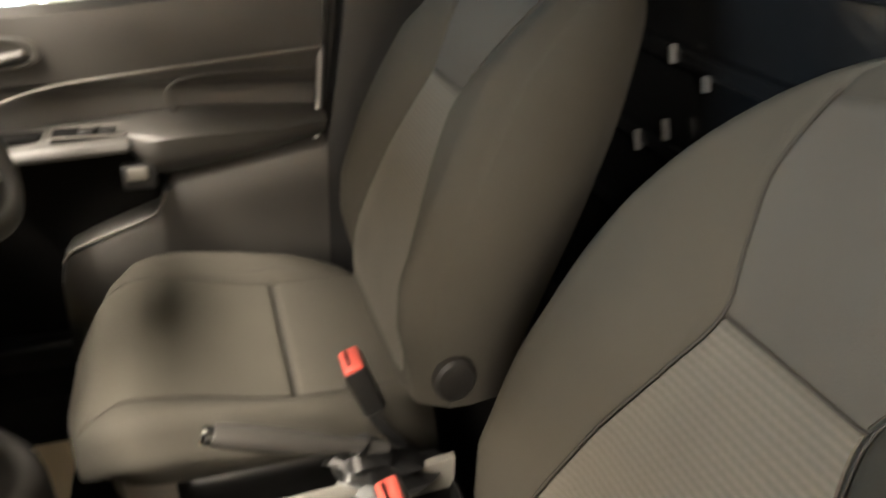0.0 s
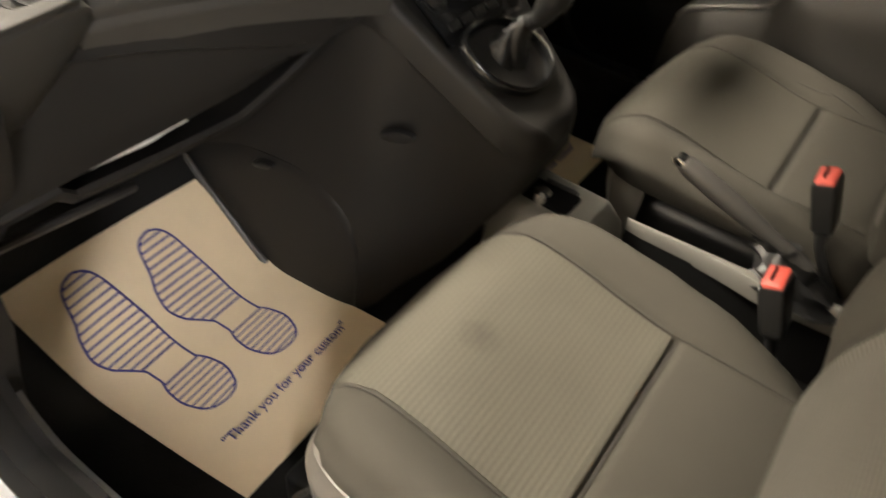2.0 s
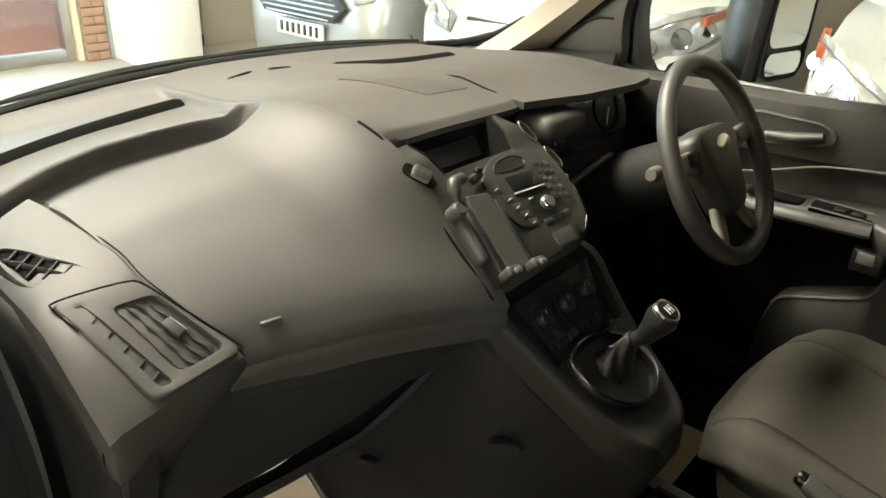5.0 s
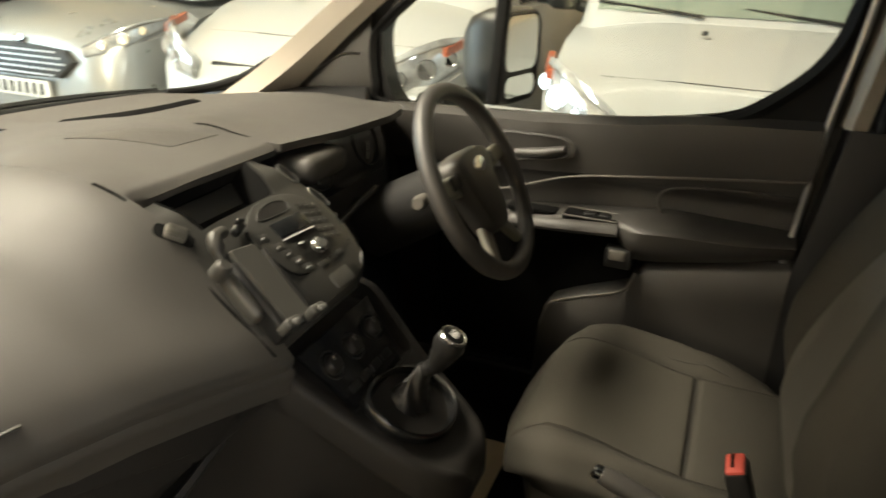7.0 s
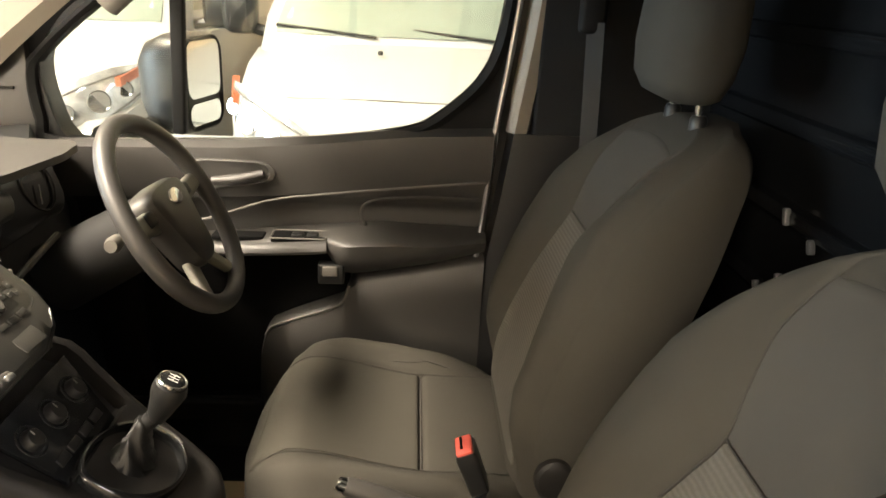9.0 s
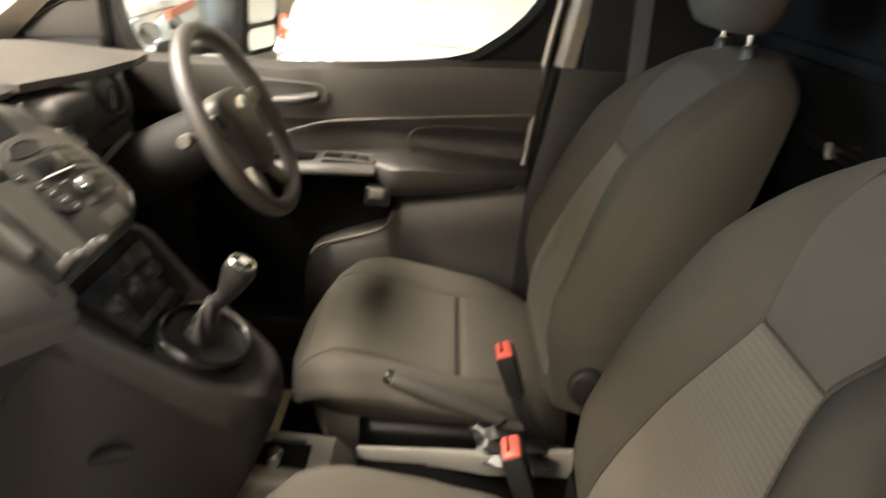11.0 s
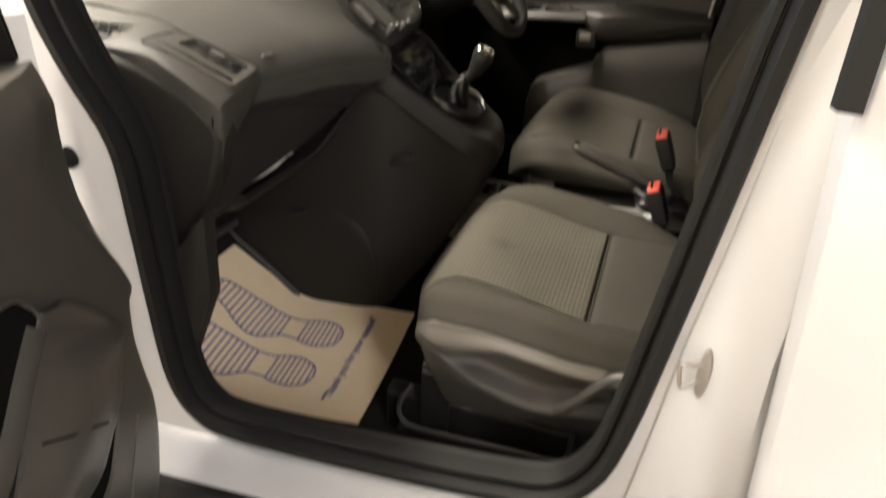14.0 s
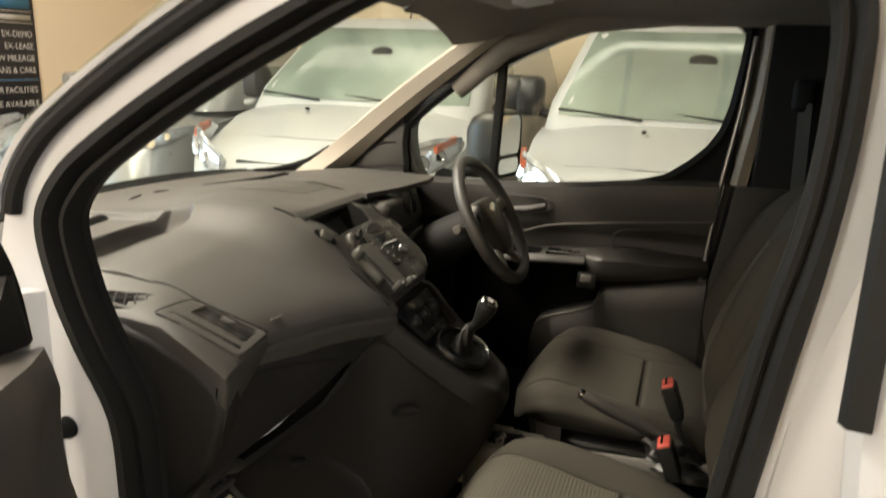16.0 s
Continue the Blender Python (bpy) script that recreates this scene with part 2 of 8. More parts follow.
def smooth_line(pts, per=6, closed=False):
    """Catmull-Rom points through the given ones."""
    pts = [Vector(p) for p in pts]
    n = len(pts)
    out = []
    for i in range(n if closed else n - 1):
        p = [pts[(i + k) % n] if closed else pts[min(max(i + k, 0), n - 1)] for k in (-1, 0, 1, 2)]
        for j in range(per):
            t = j / per
            out.append(0.5 * (2 * p[1] + (p[2] - p[0]) * t + (2 * p[0] - 5 * p[1] + 4 * p[2] - p[3]) * t * t + (3 * p[1] - p[0] - 3 * p[2] + p[3]) * t ** 3))
    if not closed:
        out.append(pts[-1])
    return out


def rrect(w, h, r, n=4):
    """Rounded rectangle outline about the origin, as 2D points."""
    r = min(r, w * 0.499, h * 0.499)
    out = []
    for cx, cy, a in ((w / 2 - r, h / 2 - r, 0), (-w / 2 + r, h / 2 - r, 90), (-w / 2 + r, -h / 2 + r, 180), (w / 2 - r, -h / 2 + r, 270)):
        for k in range(n + 1):
            q = radians(a + 90 * k / n)
            out.append((cx + r * math.cos(q), cy + r * math.sin(q)))
    return out


def sheet(bm, fn, us, vs, thick, down=None):
    """A surface fn(u, v) with thickness along the vector down."""
    down = Vector(down or (0, 0, -1)) * thick
    top = [[Vector(fn(u, v)) for v in vs] for u in us]
    a = [[bm.verts.new(p) for p in row] for row in top]
    b = [[bm.verts.new(p + down) for p in row] for row in top]
    nu, nv = len(us), len(vs)
    for i in range(nu - 1):
        for j in range(nv - 1):
            bm.faces.new((a[i][j], a[i + 1][j], a[i + 1][j + 1], a[i][j + 1]))
            bm.faces.new((b[i][j + 1], b[i + 1][j + 1], b[i + 1][j], b[i][j]))
    for i in range(nu - 1):
        bm.faces.new((a[i + 1][0], a[i][0], b[i][0], b[i + 1][0]))
        bm.faces.new((a[i][-1], a[i + 1][-1], b[i + 1][-1], b[i][-1]))
    for j in range(nv - 1):
        bm.faces.new((a[0][j], a[0][j + 1], b[0][j + 1], b[0][j]))
        bm.faces.new((a[-1][j + 1], a[-1][j], b[-1][j], b[-1][j + 1]))
    bmesh.ops.recalc_face_normals(bm, faces=bm.faces)


def plate(bm, outline, m, thick, bevel=0.0):
    """A flat piece with a 2D outline, its face at local z = thick, placed by m; edges rounded inwards."""
    rings = []
    cx = sum(p[0] for p in outline) / len(outline)
    cy = sum(p[1] for p in outline) / len(outline)

    def inset(d):
        out = []
        for x, y in outline:
            l = math.hypot(x - cx, y - cy) or 1
            k = max(0.0, 1 - d / l)
            out.append((cx + (x - cx) * k, cy + (y - cy) * k))
        return out
    levels = [(0, 0), (0, thick)] if not bevel else [(0, 0), (0, thick - bevel), (bevel * 0.3, thick - bevel * 0.3), (bevel, thick)]
    for d, z in levels:
        rings.append([m @ Vector((x, y, z)) for x, y in inset(d)])
    loft(bm, rings)


def part(name, bm, material, parent=None, label="", flat=False, sharp=38):
    """Links a bmesh as one mesh object under a thing or a part."""
    if not flat:
        for f in bm.faces:
            f.smooth = True
        lim = radians(sharp)
        for e in bm.edges:
            e.smooth = not (len(e.link_faces) == 2 and e.calc_face_angle(0) > lim)
    me = bpy.data.meshes.new(name)
    bm.to_mesh(me)
    bm.free()
    me.materials.append(material)
    ob = new(name, me)
    ob.parent = parent
    if label:
        tagged(ob, label)
    return ob


def boxpart(name, c, s, material, parent=None, bevel=0.003, rot=None, label=""):
    bm = bmesh.new()
    add_box(bm, Vector(c), s, bevel, rot)
    return part(name, bm, material, parent, label)


def thing(name, label, category, group="", kind="", at=(0, 0, 0)):
    ob = new(name)
    ob.empty_display_size = 0.05
    return tagged(ob, label, category, group, kind)


def curve(x, pts):
    """Smooth through (x, value) pairs, without overshoot."""
    if x <= pts[0][0]:
        return pts[0][1]
    if x >= pts[-1][0]:
        return pts[-1][1]
    n = len(pts)
    sl = [(pts[k + 1][1] - pts[k][1]) / (pts[k + 1][0] - pts[k][0]) for k in range(n - 1)]
    tan = [sl[0]] + [0.0 if sl[k - 1] * sl[k] <= 0 else 2 * sl[k - 1] * sl[k] / (sl[k - 1] + sl[k]) for k in range(1, n - 1)] + [sl[-1]]
    k = next(k for k in range(n - 1) if x <= pts[k + 1][0])
    h = pts[k + 1][0] - pts[k][0]
    t = (x - pts[k][0]) / h
    return (2 * t ** 3 - 3 * t * t + 1) * pts[k][1] + (t ** 3 - 2 * t * t + t) * h * tan[k] + (3 * t * t - 2 * t ** 3) * pts[k + 1][1] + (t ** 3 - t * t) * h * tan[k + 1]


def lerp(x, pts):
    """Piecewise linear through (x, value) pairs."""
    if x <= pts[0][0]:
        return pts[0][1]
    for (a, p), (b, q) in zip(pts, pts[1:]):
        if x <= b:
            return p + (q - p) * (x - a) / (b - a)
    return pts[-1][1]


def ease(a, b, x):
    t = min(1, max(0, (x - a) / (b - a)))
    return t * t * (3 - 2 * t)


def span(a, b, n):
    return [a + (b - a) * i / (n - 1) for i in range(n)]


def basis(o, ux, uy):
    """A pose whose local x and y axes lie along the given ways."""
    x = Vector(ux).normalized()
    y = Vector(uy)
    y = (y - x * y.dot(x)).normalized()
    z = x.cross(y)
    return Matrix(((x.x, y.x, z.x, o[0]), (x.y, y.y, z.y, o[1]), (x.z, y.z, z.z, o[2]), (0, 0, 0, 1)))

# ---- the hall round the van ----


def wall_box(name, lo, hi, material, label):
    bm = bmesh.new()
    c = [(a + b) / 2 for a, b in zip(lo, hi)]
    add_box(bm, Vector(c), [b - a for a, b in zip(lo, hi)])
    return tagged(part(name, bm, material, None, flat=True), label, "", "", "structure")


wall_box("floor", (-6.2, -9.2, -0.2), (7.6, 6.4, 0.0), M_CONCRETE, "worn grey concrete showroom floor")
wall_box("ceiling", (-6.2, -9.2, 4.7), (7.6, 6.4, 4.9), M_CEIL, "plain grey hall ceiling")
wall_box("wall_east", (7.4, -9.2, 0), (7.6, 6.4, 4.7), M_WALL, "plain cream painted hall wall")
wall_box("wall_west", (-6.2, -9.2, 0), (-6.0, 6.4, 4.7), M_WALL, "plain cream painted hall wall")
wall_box("wall_south", (-6.0, -9.2, 0), (7.4, -9.0, 4.7), M_WALL, "plain cream painted hall wall")
wall_box("wall_north", (1.95, 6.2, 0), (7.4, 6.4, 4.7), M_WALL, "cream painted hall wall beside the glazed front")
wall_box("wall_north_left", (-6.0, 6.2, 0), (-2.6, 6.4, 4.7), M_WALL, "cream painted hall wall beside the glazed front")
wall_box("wall_north_top", (-2.6, 6.2, 2.75), (1.95, 6.4, 4.7), M_WALL, "cream painted hall wall above the glazed front")
wall_box("backdrop", (-4.5, 10.4, -0.2), (4.5, 10.5, 5.0), M_DAY, "pale daylight outside the glazed front")
wall_box("pavement", (-4.5, 6.4, -0.25), (4.5, 10.4, -0.02), mat("red_paving", (0.4, 0.12, 0.08), 0.8, vary=0.25, vary_scale=5), "red paving outside the glazed front")

win = thing("window_1", "grey metal framed shop front with daylight behind", "", "", "structure")
for x in (-2.57, -1.4, -0.3, 0.8, 1.9):
    boxpart("window_frame", (x, 6.28, 1.37), (0.08, 0.1, 2.74), M_STEEL, win, 0.006)
for z in (0.05, 2.7):
    boxpart("window_frame", (-0.33, 6.285, z), (4.5, 0.09, 0.1), M_STEEL, win, 0.006)
for x in (-1.985, -0.85, 0.25, 1.35):
    p = boxpart("pane", (x, 6.3, 1.37), (1.08, 0.008, 2.55), M_GLASS, win, 0)
    p.visible_shadow = False

# brick pier, metal post and trims beside the glazed front
pier = tagged(new("pier"), "brown brick pier at the end of the glazed front", "", "", "structure")
bm = bmesh.new()
add_box(bm, V(2.09, 6.17, 1.37), (0.2, 0.05, 2.74))
part("mortar", bm, mat("mortar", (0.45, 0.4, 0.33), 0.9, vary=0.15, vary_scale=20), pier)
M_BRICK = mat("brown_brick", (0.3, 0.17, 0.11), 0.85, grain=0.6, grain_scale=150, vary=0.3, vary_scale=9)
for k in range(36):
    z = 0.04 + 0.075 * k
    for x, w in ((2.09, 0.205),) if k % 2 else ((2.038, 0.1), (2.143, 0.1)):
        boxpart("brick", (x, 6.14, z), (w, 0.03, 0.064), M_BRICK, pier, 0.004)
post = tagged(boxpart("trim", (2.25, 6.16, 1.37), (0.1, 0.08, 2.74), mat("grey_frame_paint", (0.3, 0.34, 0.36), 0.4, vary=0.05), None, 0.006), "grey-blue metal post of the glazed front", "", "", "structure")
# daylight on this return is put into its white colour
tagged(boxpart("wall_return", (2.455, 5.8, 1.3), (0.45, 0.78, 2.6), mat("daylit_plaster", (0.82, 0.81, 0.8), 0.85, grain=0.2, grain_scale=90, vary=0.05, vary_scale=2), None, 0.012), "plastered wall return beside the metal post, whitened for daylight", "", "", "structure")
tagged(boxpart("wall_panel", (3.51, 6.18, 0.7), (0.68, 0.04, 1.4), mat("grey_panel", (0.5, 0.46, 0.38), 0.7, vary=0.06), None, 0.004), "grey painted panel on the wall", "", "", "structure")
tagged(boxpart("baseboard", (4.85, 6.185, 0.05), (5.1, 0.03, 0.1), M_BLACK, None, 0.004), "dark skirting along the wall", "", "", "structure")

# the batten at (-5.6, 2.2) is added to go with the fill lamp
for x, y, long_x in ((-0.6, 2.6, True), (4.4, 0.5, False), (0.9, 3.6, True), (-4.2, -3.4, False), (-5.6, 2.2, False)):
    lt = thing("ceiling_light", "long white fluorescent batten assumed on the hall ceiling", "lamp", "ceiling lights")
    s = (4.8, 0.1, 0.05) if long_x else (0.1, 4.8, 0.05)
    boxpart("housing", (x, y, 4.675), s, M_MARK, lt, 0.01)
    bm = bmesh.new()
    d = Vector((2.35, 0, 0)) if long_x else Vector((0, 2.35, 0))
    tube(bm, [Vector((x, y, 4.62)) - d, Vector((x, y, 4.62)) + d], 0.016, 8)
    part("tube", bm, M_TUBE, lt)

# sign board on the north wall
sign = thing("sign_board", "tall black notice board with white lettering", "sign")
boxpart("board", (3.95, 6.18, 1.45), (1.35, 0.03, 1.75), M_SIGN, sign, 0.004)


def words(txt, x, z, size, material, parent, m=None, align="RIGHT", name="lettering", width=0.0):
    c = bpy.data.curves.new(name, "FONT")
    c.body, c.size, c.align_x, c.extrude = txt, size, align, 0.0005
    tmp = bpy.data.objects.new(name, c)
    me = bpy.data.meshes.new_from_object(tmp)
    bpy.data.objects.remove(tmp)
    if width:
        k = width / max(v.co.x for v in me.vertices)
        me.transform(Matrix.Diagonal((k, 1, 1, 1)))
    me.materials.append(material)
    ob = new(name, me)
    ob.parent = parent
    ob.matrix_local = m if m is not None else Matrix.Translation((x, 6.162, z)) @ Euler((radians(90), 0, 0)).to_matrix().to_4x4()
    return ob


for k, (txt, z, size) in enumerate((("WELCOME TO", 2.12, 0.1), ("FLEET    EX-DEMO", 1.62, 0.085), ("COMPANY    EX-LEASE", 1.5, 0.085),
                                    ("LOW MILEAGE", 1.38, 0.085), ("VANS & CARS", 1.26, 0.085), ("DEALER FACILITIES", 1.06, 0.085),
                                    ("FINANCE AVAILABLE", 0.92, 0.085), ("WARRANTY AVAILABLE", 0.78, 0.085))):
    edge = 4.58
    for word in txt.split(" ")[::-1]:
        if not word:
            edge -= 0.3 * size
            continue
        ob = words(word, edge, z, size, M_MARK, sign)
        edge -= max(v.co.x for v in ob.data.vertices) - min(v.co.x for v in ob.data.vertices) + 0.32 * size
boxpart("name_bar", (4.15, 6.162, 1.96), (0.85, 0.006, 0.13), M_SIGNBLUE, sign, 0)
boxpart("small_line", (4.2, 6.162, 1.81), (0.75, 0.006, 0.05), M_MARK, sign, 0)
for z in (2.08, 1.87, 1.76, 1.19):
    boxpart("rule", (4.0, 6.162, z), (1.2, 0.006, 0.012), M_SIGNBLUE if z == 1.19 else M_MARK, sign, 0)


# ---- parked vehicles ----


def parked_vehicle(name, label, cx, cy, paint, silver=False):
    """A vehicle that faces -x, nose at cx, centred on cy."""
    root = thing(name, label, "car" if silver else "van", "" if silver else "white vans in the row")
    W = 0.86 if silver else 0.91
    roof = 1.62 if silver else 1.84
    cowl = 1.12 if silver else 1.2
    L = 4.0

    def ring(x, zt, zb, w, crown, shoulder=0.75):
        pts = []
        for q in span(-1, 1, 15):
            y = w * math.copysign(abs(q) ** 0.8, q)
            drop = crown * abs(q) ** 3.2
            pts.append(Vector((cx + x, cy + y, zt - drop)))
        pts.append(Vector((cx + x, cy + w * 1.01, zb + (zt - zb) * 0.35)))
        pts.append(Vector((cx + x, cy + w * 0.97, zb)))
        pts.append(Vector((cx + x, cy - w * 0.97, zb)))
        pts.append(Vector((cx + x, cy - w * 1.01, zb + (zt - zb) * 0.35)))
        return pts
    bm = bmesh.new()
    # nose, bonnet and lower body
    prof = [(0.0, 0.74, 0.42, 0.5, 0.05), (0.03, 0.82, 0.32, 0.66, 0.06), (0.1, 0.92, 0.25, 0.78, 0.09), (0.2, 0.985, 0.22, 0.845, 0.12),
            (0.35, 1.04, 0.2, 0.89, 0.13), (0.55, 1.1, 0.2, 0.905, 0.12), (0.8, cowl - 0.01, 0.2, W, 0.1), (1.05, cowl, 0.2, W, 0.06),
            (1.6, cowl, 0.2, W, 0.05), (L, cowl, 0.2, W, 0.05), (L + 0.2, cowl, 0.3, W * 0.95, 0.05)]
    if silver:
        prof = [(x, zt - 0.06 * min(1, x / 0.5), zb, w * 0.96, c) for x, zt, zb, w, c in prof]
    loft(bm, [ring(*p) for p in prof])
    part("body", bm, paint, root)
    # cabin
    bm = bmesh.new()
    base = 1.05
    lev = [(cowl - 0.06, 0.86, L + 0.15, W * 0.985), (cowl + 0.1, 1.0, L + 0.13, W * 0.97), (roof - 0.12, 1.55, L + 0.05, W * 0.84),
           (roof - 0.04, 1.68, L, W * 0.8), (roof, 1.85, L - 0.1, W * 0.7)]
    if silver:
        lev = [(z, a, min(b, 3.2 - (z - 1.05) * 0.9), w * 0.95) for z, a, b, w in lev]

    def cab(z, a, b, w, r=0.2):
        return [Vector((cx + (a + b) / 2 + x, cy + y, z)) for x, y in rrect(b - a, 2 * w, r, 5)]
    loft(bm, [cab(*q) for q in lev])
    part("cabin", bm, paint, root)

    def slope(z):
        return lerp(z, [(l[0], l[1]) for l in lev]), lerp(z, [(l[0], l[3]) for l in lev])
    # windscreen, proud of the cabin's front by a few millimetres
    z0, z1 = cowl + 0.03, roof - 0.09
    bm = bmesh.new()

    def wfn(u, v):
        z = z0 + (z1 - z0) * v
        a, w = slope(z)
        hw = w * 0.9
        y = u * hw
        over = max(0.0, abs(y) - (w - 0.2))
        bow = 0.2 - math.sqrt(max(0.0, 0.04 - over * over))
        return (cx + a - 0.012 + bow, cy + y, z)
    sheet(bm, wfn, span(-1, 1, 13), span(0, 1, 9), 0.01, (1, 0, 0))
    part("windscreen", bm, M_DARKGLASS, root)
    # wipers
    for s in (-0.35, 0.3):
        bm = bmesh.new()
        tube(bm, [(cx + slope(z0)[0] - 0.03, cy + s, z0 - 0.005), (cx + slope(z0 + 0.06)[0] - 0.022, cy + s + 0.5, z0 + 0.035)], 0.009, 6)
        part("wiper", bm, M_BLACK, root)
    for s in (-1, 1):
        # side window
        bm = bmesh.new()
        rows = []
        for z in span(cowl + 0.08, roof - 0.2, 5):
            a, w = slope(z)
            y = cy + s * (w + 0.004)
            rows.append([Vector((cx + x, y + s * o, z)) for x, o in ((a + 0.28, 0), (2.05 if not silver else 2.2, 0), (2.05 if not silver else 2.2, -0.015), (a + 0.28, -0.015))])
        loft(bm, rows)
        part("side_window", bm, M_DARKGLASS, root)
        # headlamp wraps the corner
        bm = bmesh.new()
        rows = []
        for t in span(0, 1, 9):
            x = lerp(t, [(0, -0.005), (0.25, 0.05), (0.5, 0.13), (0.75, 0.24), (1, 0.46)])
            y = lerp(t, [(0, 0.56), (0.25, 0.69), (0.5, 0.79), (0.75, 0.852), (1, 0.895)]) * (0.96 if silver else 1) - (0.0 if silver else 0.055 * (1 - t))
            hgt = (0.06 if silver else 0.115) * math.sin(math.pi * (0.16 + 0.74 * t)) + 0.012
            zc = 0.79 + 0.17 * t + (0.0 if silver else 0.06)
            rows.append([Vector((cx + x + 0.03 * abs(c), cy + s * (y + 0.012), zc + hgt * d)) for c, d in ((1, 1), (0.3, 0.7), (0, 0), (0.3, -0.7), (1, -1), (3.5, 0))])
        loft(bm, rows)
        hl_ = part("headlamp", bm, M_LAMPGLASS, root, "clear headlamp with bright bowls")
        bm = bmesh.new()
        tube(bm, [r[1] for r in rows] + [r[3] for r in rows[::-1]], 0.005, 6, True)
        part("lamp_edge", bm, M_EDGEGREY, hl_)
        for t, rad in ((0.25, 0.036), (0.48, 0.05), (0.7, 0.036)) if not silver else ((0.3, 0.026), (0.55, 0.036), (0.78, 0.026)):
            p = rows[round(t * 8)][2]
            ax_ = Vector((-0.9, s * 0.42, 0.1)).normalized()
            bm = bmesh.new()
            tube(bm, [p - ax_ * 0.01, p + ax_ * 0.008, p + ax_ * 0.012, p + ax_ * 0.004, p - ax_ * 0.004], [rad, rad, rad * 0.9, rad * 0.6, rad * 0.15], 16)
            part("lamp_bowl", bm, M_CHROME, hl_)
        if not silver:
            bm = bmesh.new()
            rows = []
            for t in span(0.7, 0.97, 5):
                x = lerp(t, [(0.5, 0.13), (0.75, 0.24), (1, 0.46)]) - 0.012
                y = lerp(t, [(0.5, 0.79), (0.75, 0.852), (1, 0.895)])
                rows.append([Vector((cx + x, cy + s * (y + 0.006 + o), 1.02 + 0.17 * (t - 0.75) + d)) for o, d in ((0, 0.022), (0.003, -0.018), (-0.03, -0.018), (-0.03, 0.022))])
            loft(bm, rows)
            part("indicator", bm, M_ORANGE, root)
        # door mirror
        bm = bmesh.new()
        mz = cowl + 0.12
        rings = []
        for x, k in ((1.16, 0.6), (1.19, 0.9), (1.26, 1.0), (1.34, 0.97), (1.36, 0.9)):
            rings.append([Vector((cx + x, cy + s * (W + 0.13) + y * k, mz + z * k)) for y, z in rrect(0.17, 0.26 if not silver else 0.15, 0.05, 4)])
        loft(bm, rings)
        tube(bm, [(cx + 1.27, cy + s * (W - 0.03), mz - 0.12), (cx + 1.27, cy + s * (W + 0.1), mz - 0.09)], 0.03, 8)
        part("door_mirror", bm, M_BLACK if not silver else paint, root)
        # bonnet washer nozzle
        bm = bmesh.new()
        add_box(bm, Vector((cx + 0.68, cy + s * 0.27, cowl - 0.025)), (0.03, 0.025, 0.02), 0.006)
        part("washer_nozzle", bm, M_BLACK, root)
        # wheels
        for wx in (0.85, 3.6 if not silver else 3.2):
            bm = bmesh.new()
            tube(bm, [(cx + wx, cy + s * (W - 0.2), 0.32), (cx + wx, cy + s * (W - 0.19), 0.32), (cx + wx, cy + s * (W + 0.0), 0.32), (cx + wx, cy + s * (W + 0.012), 0.32)], [0.29, 0.32, 0.32, 0.28], 24)
            wh = part("tyre", bm, M_RUBBER, root)
            bm = bmesh.new()
            tube(bm, [(cx + wx, cy + s * (W - 0.1), 0.32), (cx + wx, cy + s * (W + 0.016), 0.32)], 0.2, 20)
            part("rim", bm, M_STEEL, wh)
    # grille
    g = M_BLACK
    if silver:
        bm = bmesh.new()
        out = [(-0.5, 0.02), (-0.42, 0.09), (0, 0.115), (0.42, 0.09), (0.5, 0.02), (0.38, -0.09), (0, -0.1), (-0.38, -0.09)]
        plate(bm, out, basis((cx + 0.0, cy, 0.70), (0, -1, 0), (0.25, 0, 1)), 0.045, 0.01)
        gr = part("grille", bm, g, root)
        for z in (0.635, 0.67, 0.705, 0.74, 0.775):
            boxpart("slat", (cx - 0.045 + (z - 0.7) * 0.25, cy, z), (0.014, 0.88 - abs(z - 0.705) * 2.6, 0.012), M_STEEL, gr, 0.004)
    else:
        boxpart("grille", (cx + 0.02, cy, 0.69), (0.09, 1.05, 0.14), g, root, 0.03)
        boxpart("upper_grille", (cx + 0.1, cy, 0.865), (0.07, 0.9, 0.035), g, root, 0.015)
        # bonnet shut line
        bm = bmesh.new()
        tube(bm, smooth_line([(cx + 0.46, cy - 0.8, 0.99), (cx + 0.335, cy - 0.6, 1.004), (cx + 0.29, cy - 0.3, 1.015), (cx + 0.28, cy, 1.013), (cx + 0.29, cy + 0.3, 1.015), (cx + 0.335, cy + 0.6, 1.004), (cx + 0.46, cy + 0.8, 0.99)]), 0.0035, 6)
        part("bonnet_gap", bm, M_BLACK, root)
        # sticker on the windscreen
        zc = roof - 0.27
        a, w = slope(zc)
        bm = bmesh.new()
        n = (-0.8, 0, 0.6)
        plate(bm, [(0.085 * math.cos(q), 0.05 * math.sin(q)) for q in span(0, 2 * math.pi * 15 / 16, 16)], basis((cx + a - 0.013, cy, zc), (0, -1, 0), (0.6, 0, 0.75)), 0.006)
        part("sensor_cover", bm, M_BLACK, root)
    bm = bmesh.new()
    plate(bm, [(0.05 * math.cos(q), 0.022 * math.sin(q)) for q in span(0, 2 * math.pi * 15 / 16, 16)], basis((cx + 0.03, cy, 0.835), (0, -1, 0), (0.4, 0, 1)), 0.02, 0.004)
    part("badge", bm, M_CHROME, root)
    # number plate with unreadable bars
    pl = boxpart("number_plate", (cx - 0.03, cy, 0.53), (0.02, 0.52, 0.115), M_MARK, root, 0.004)
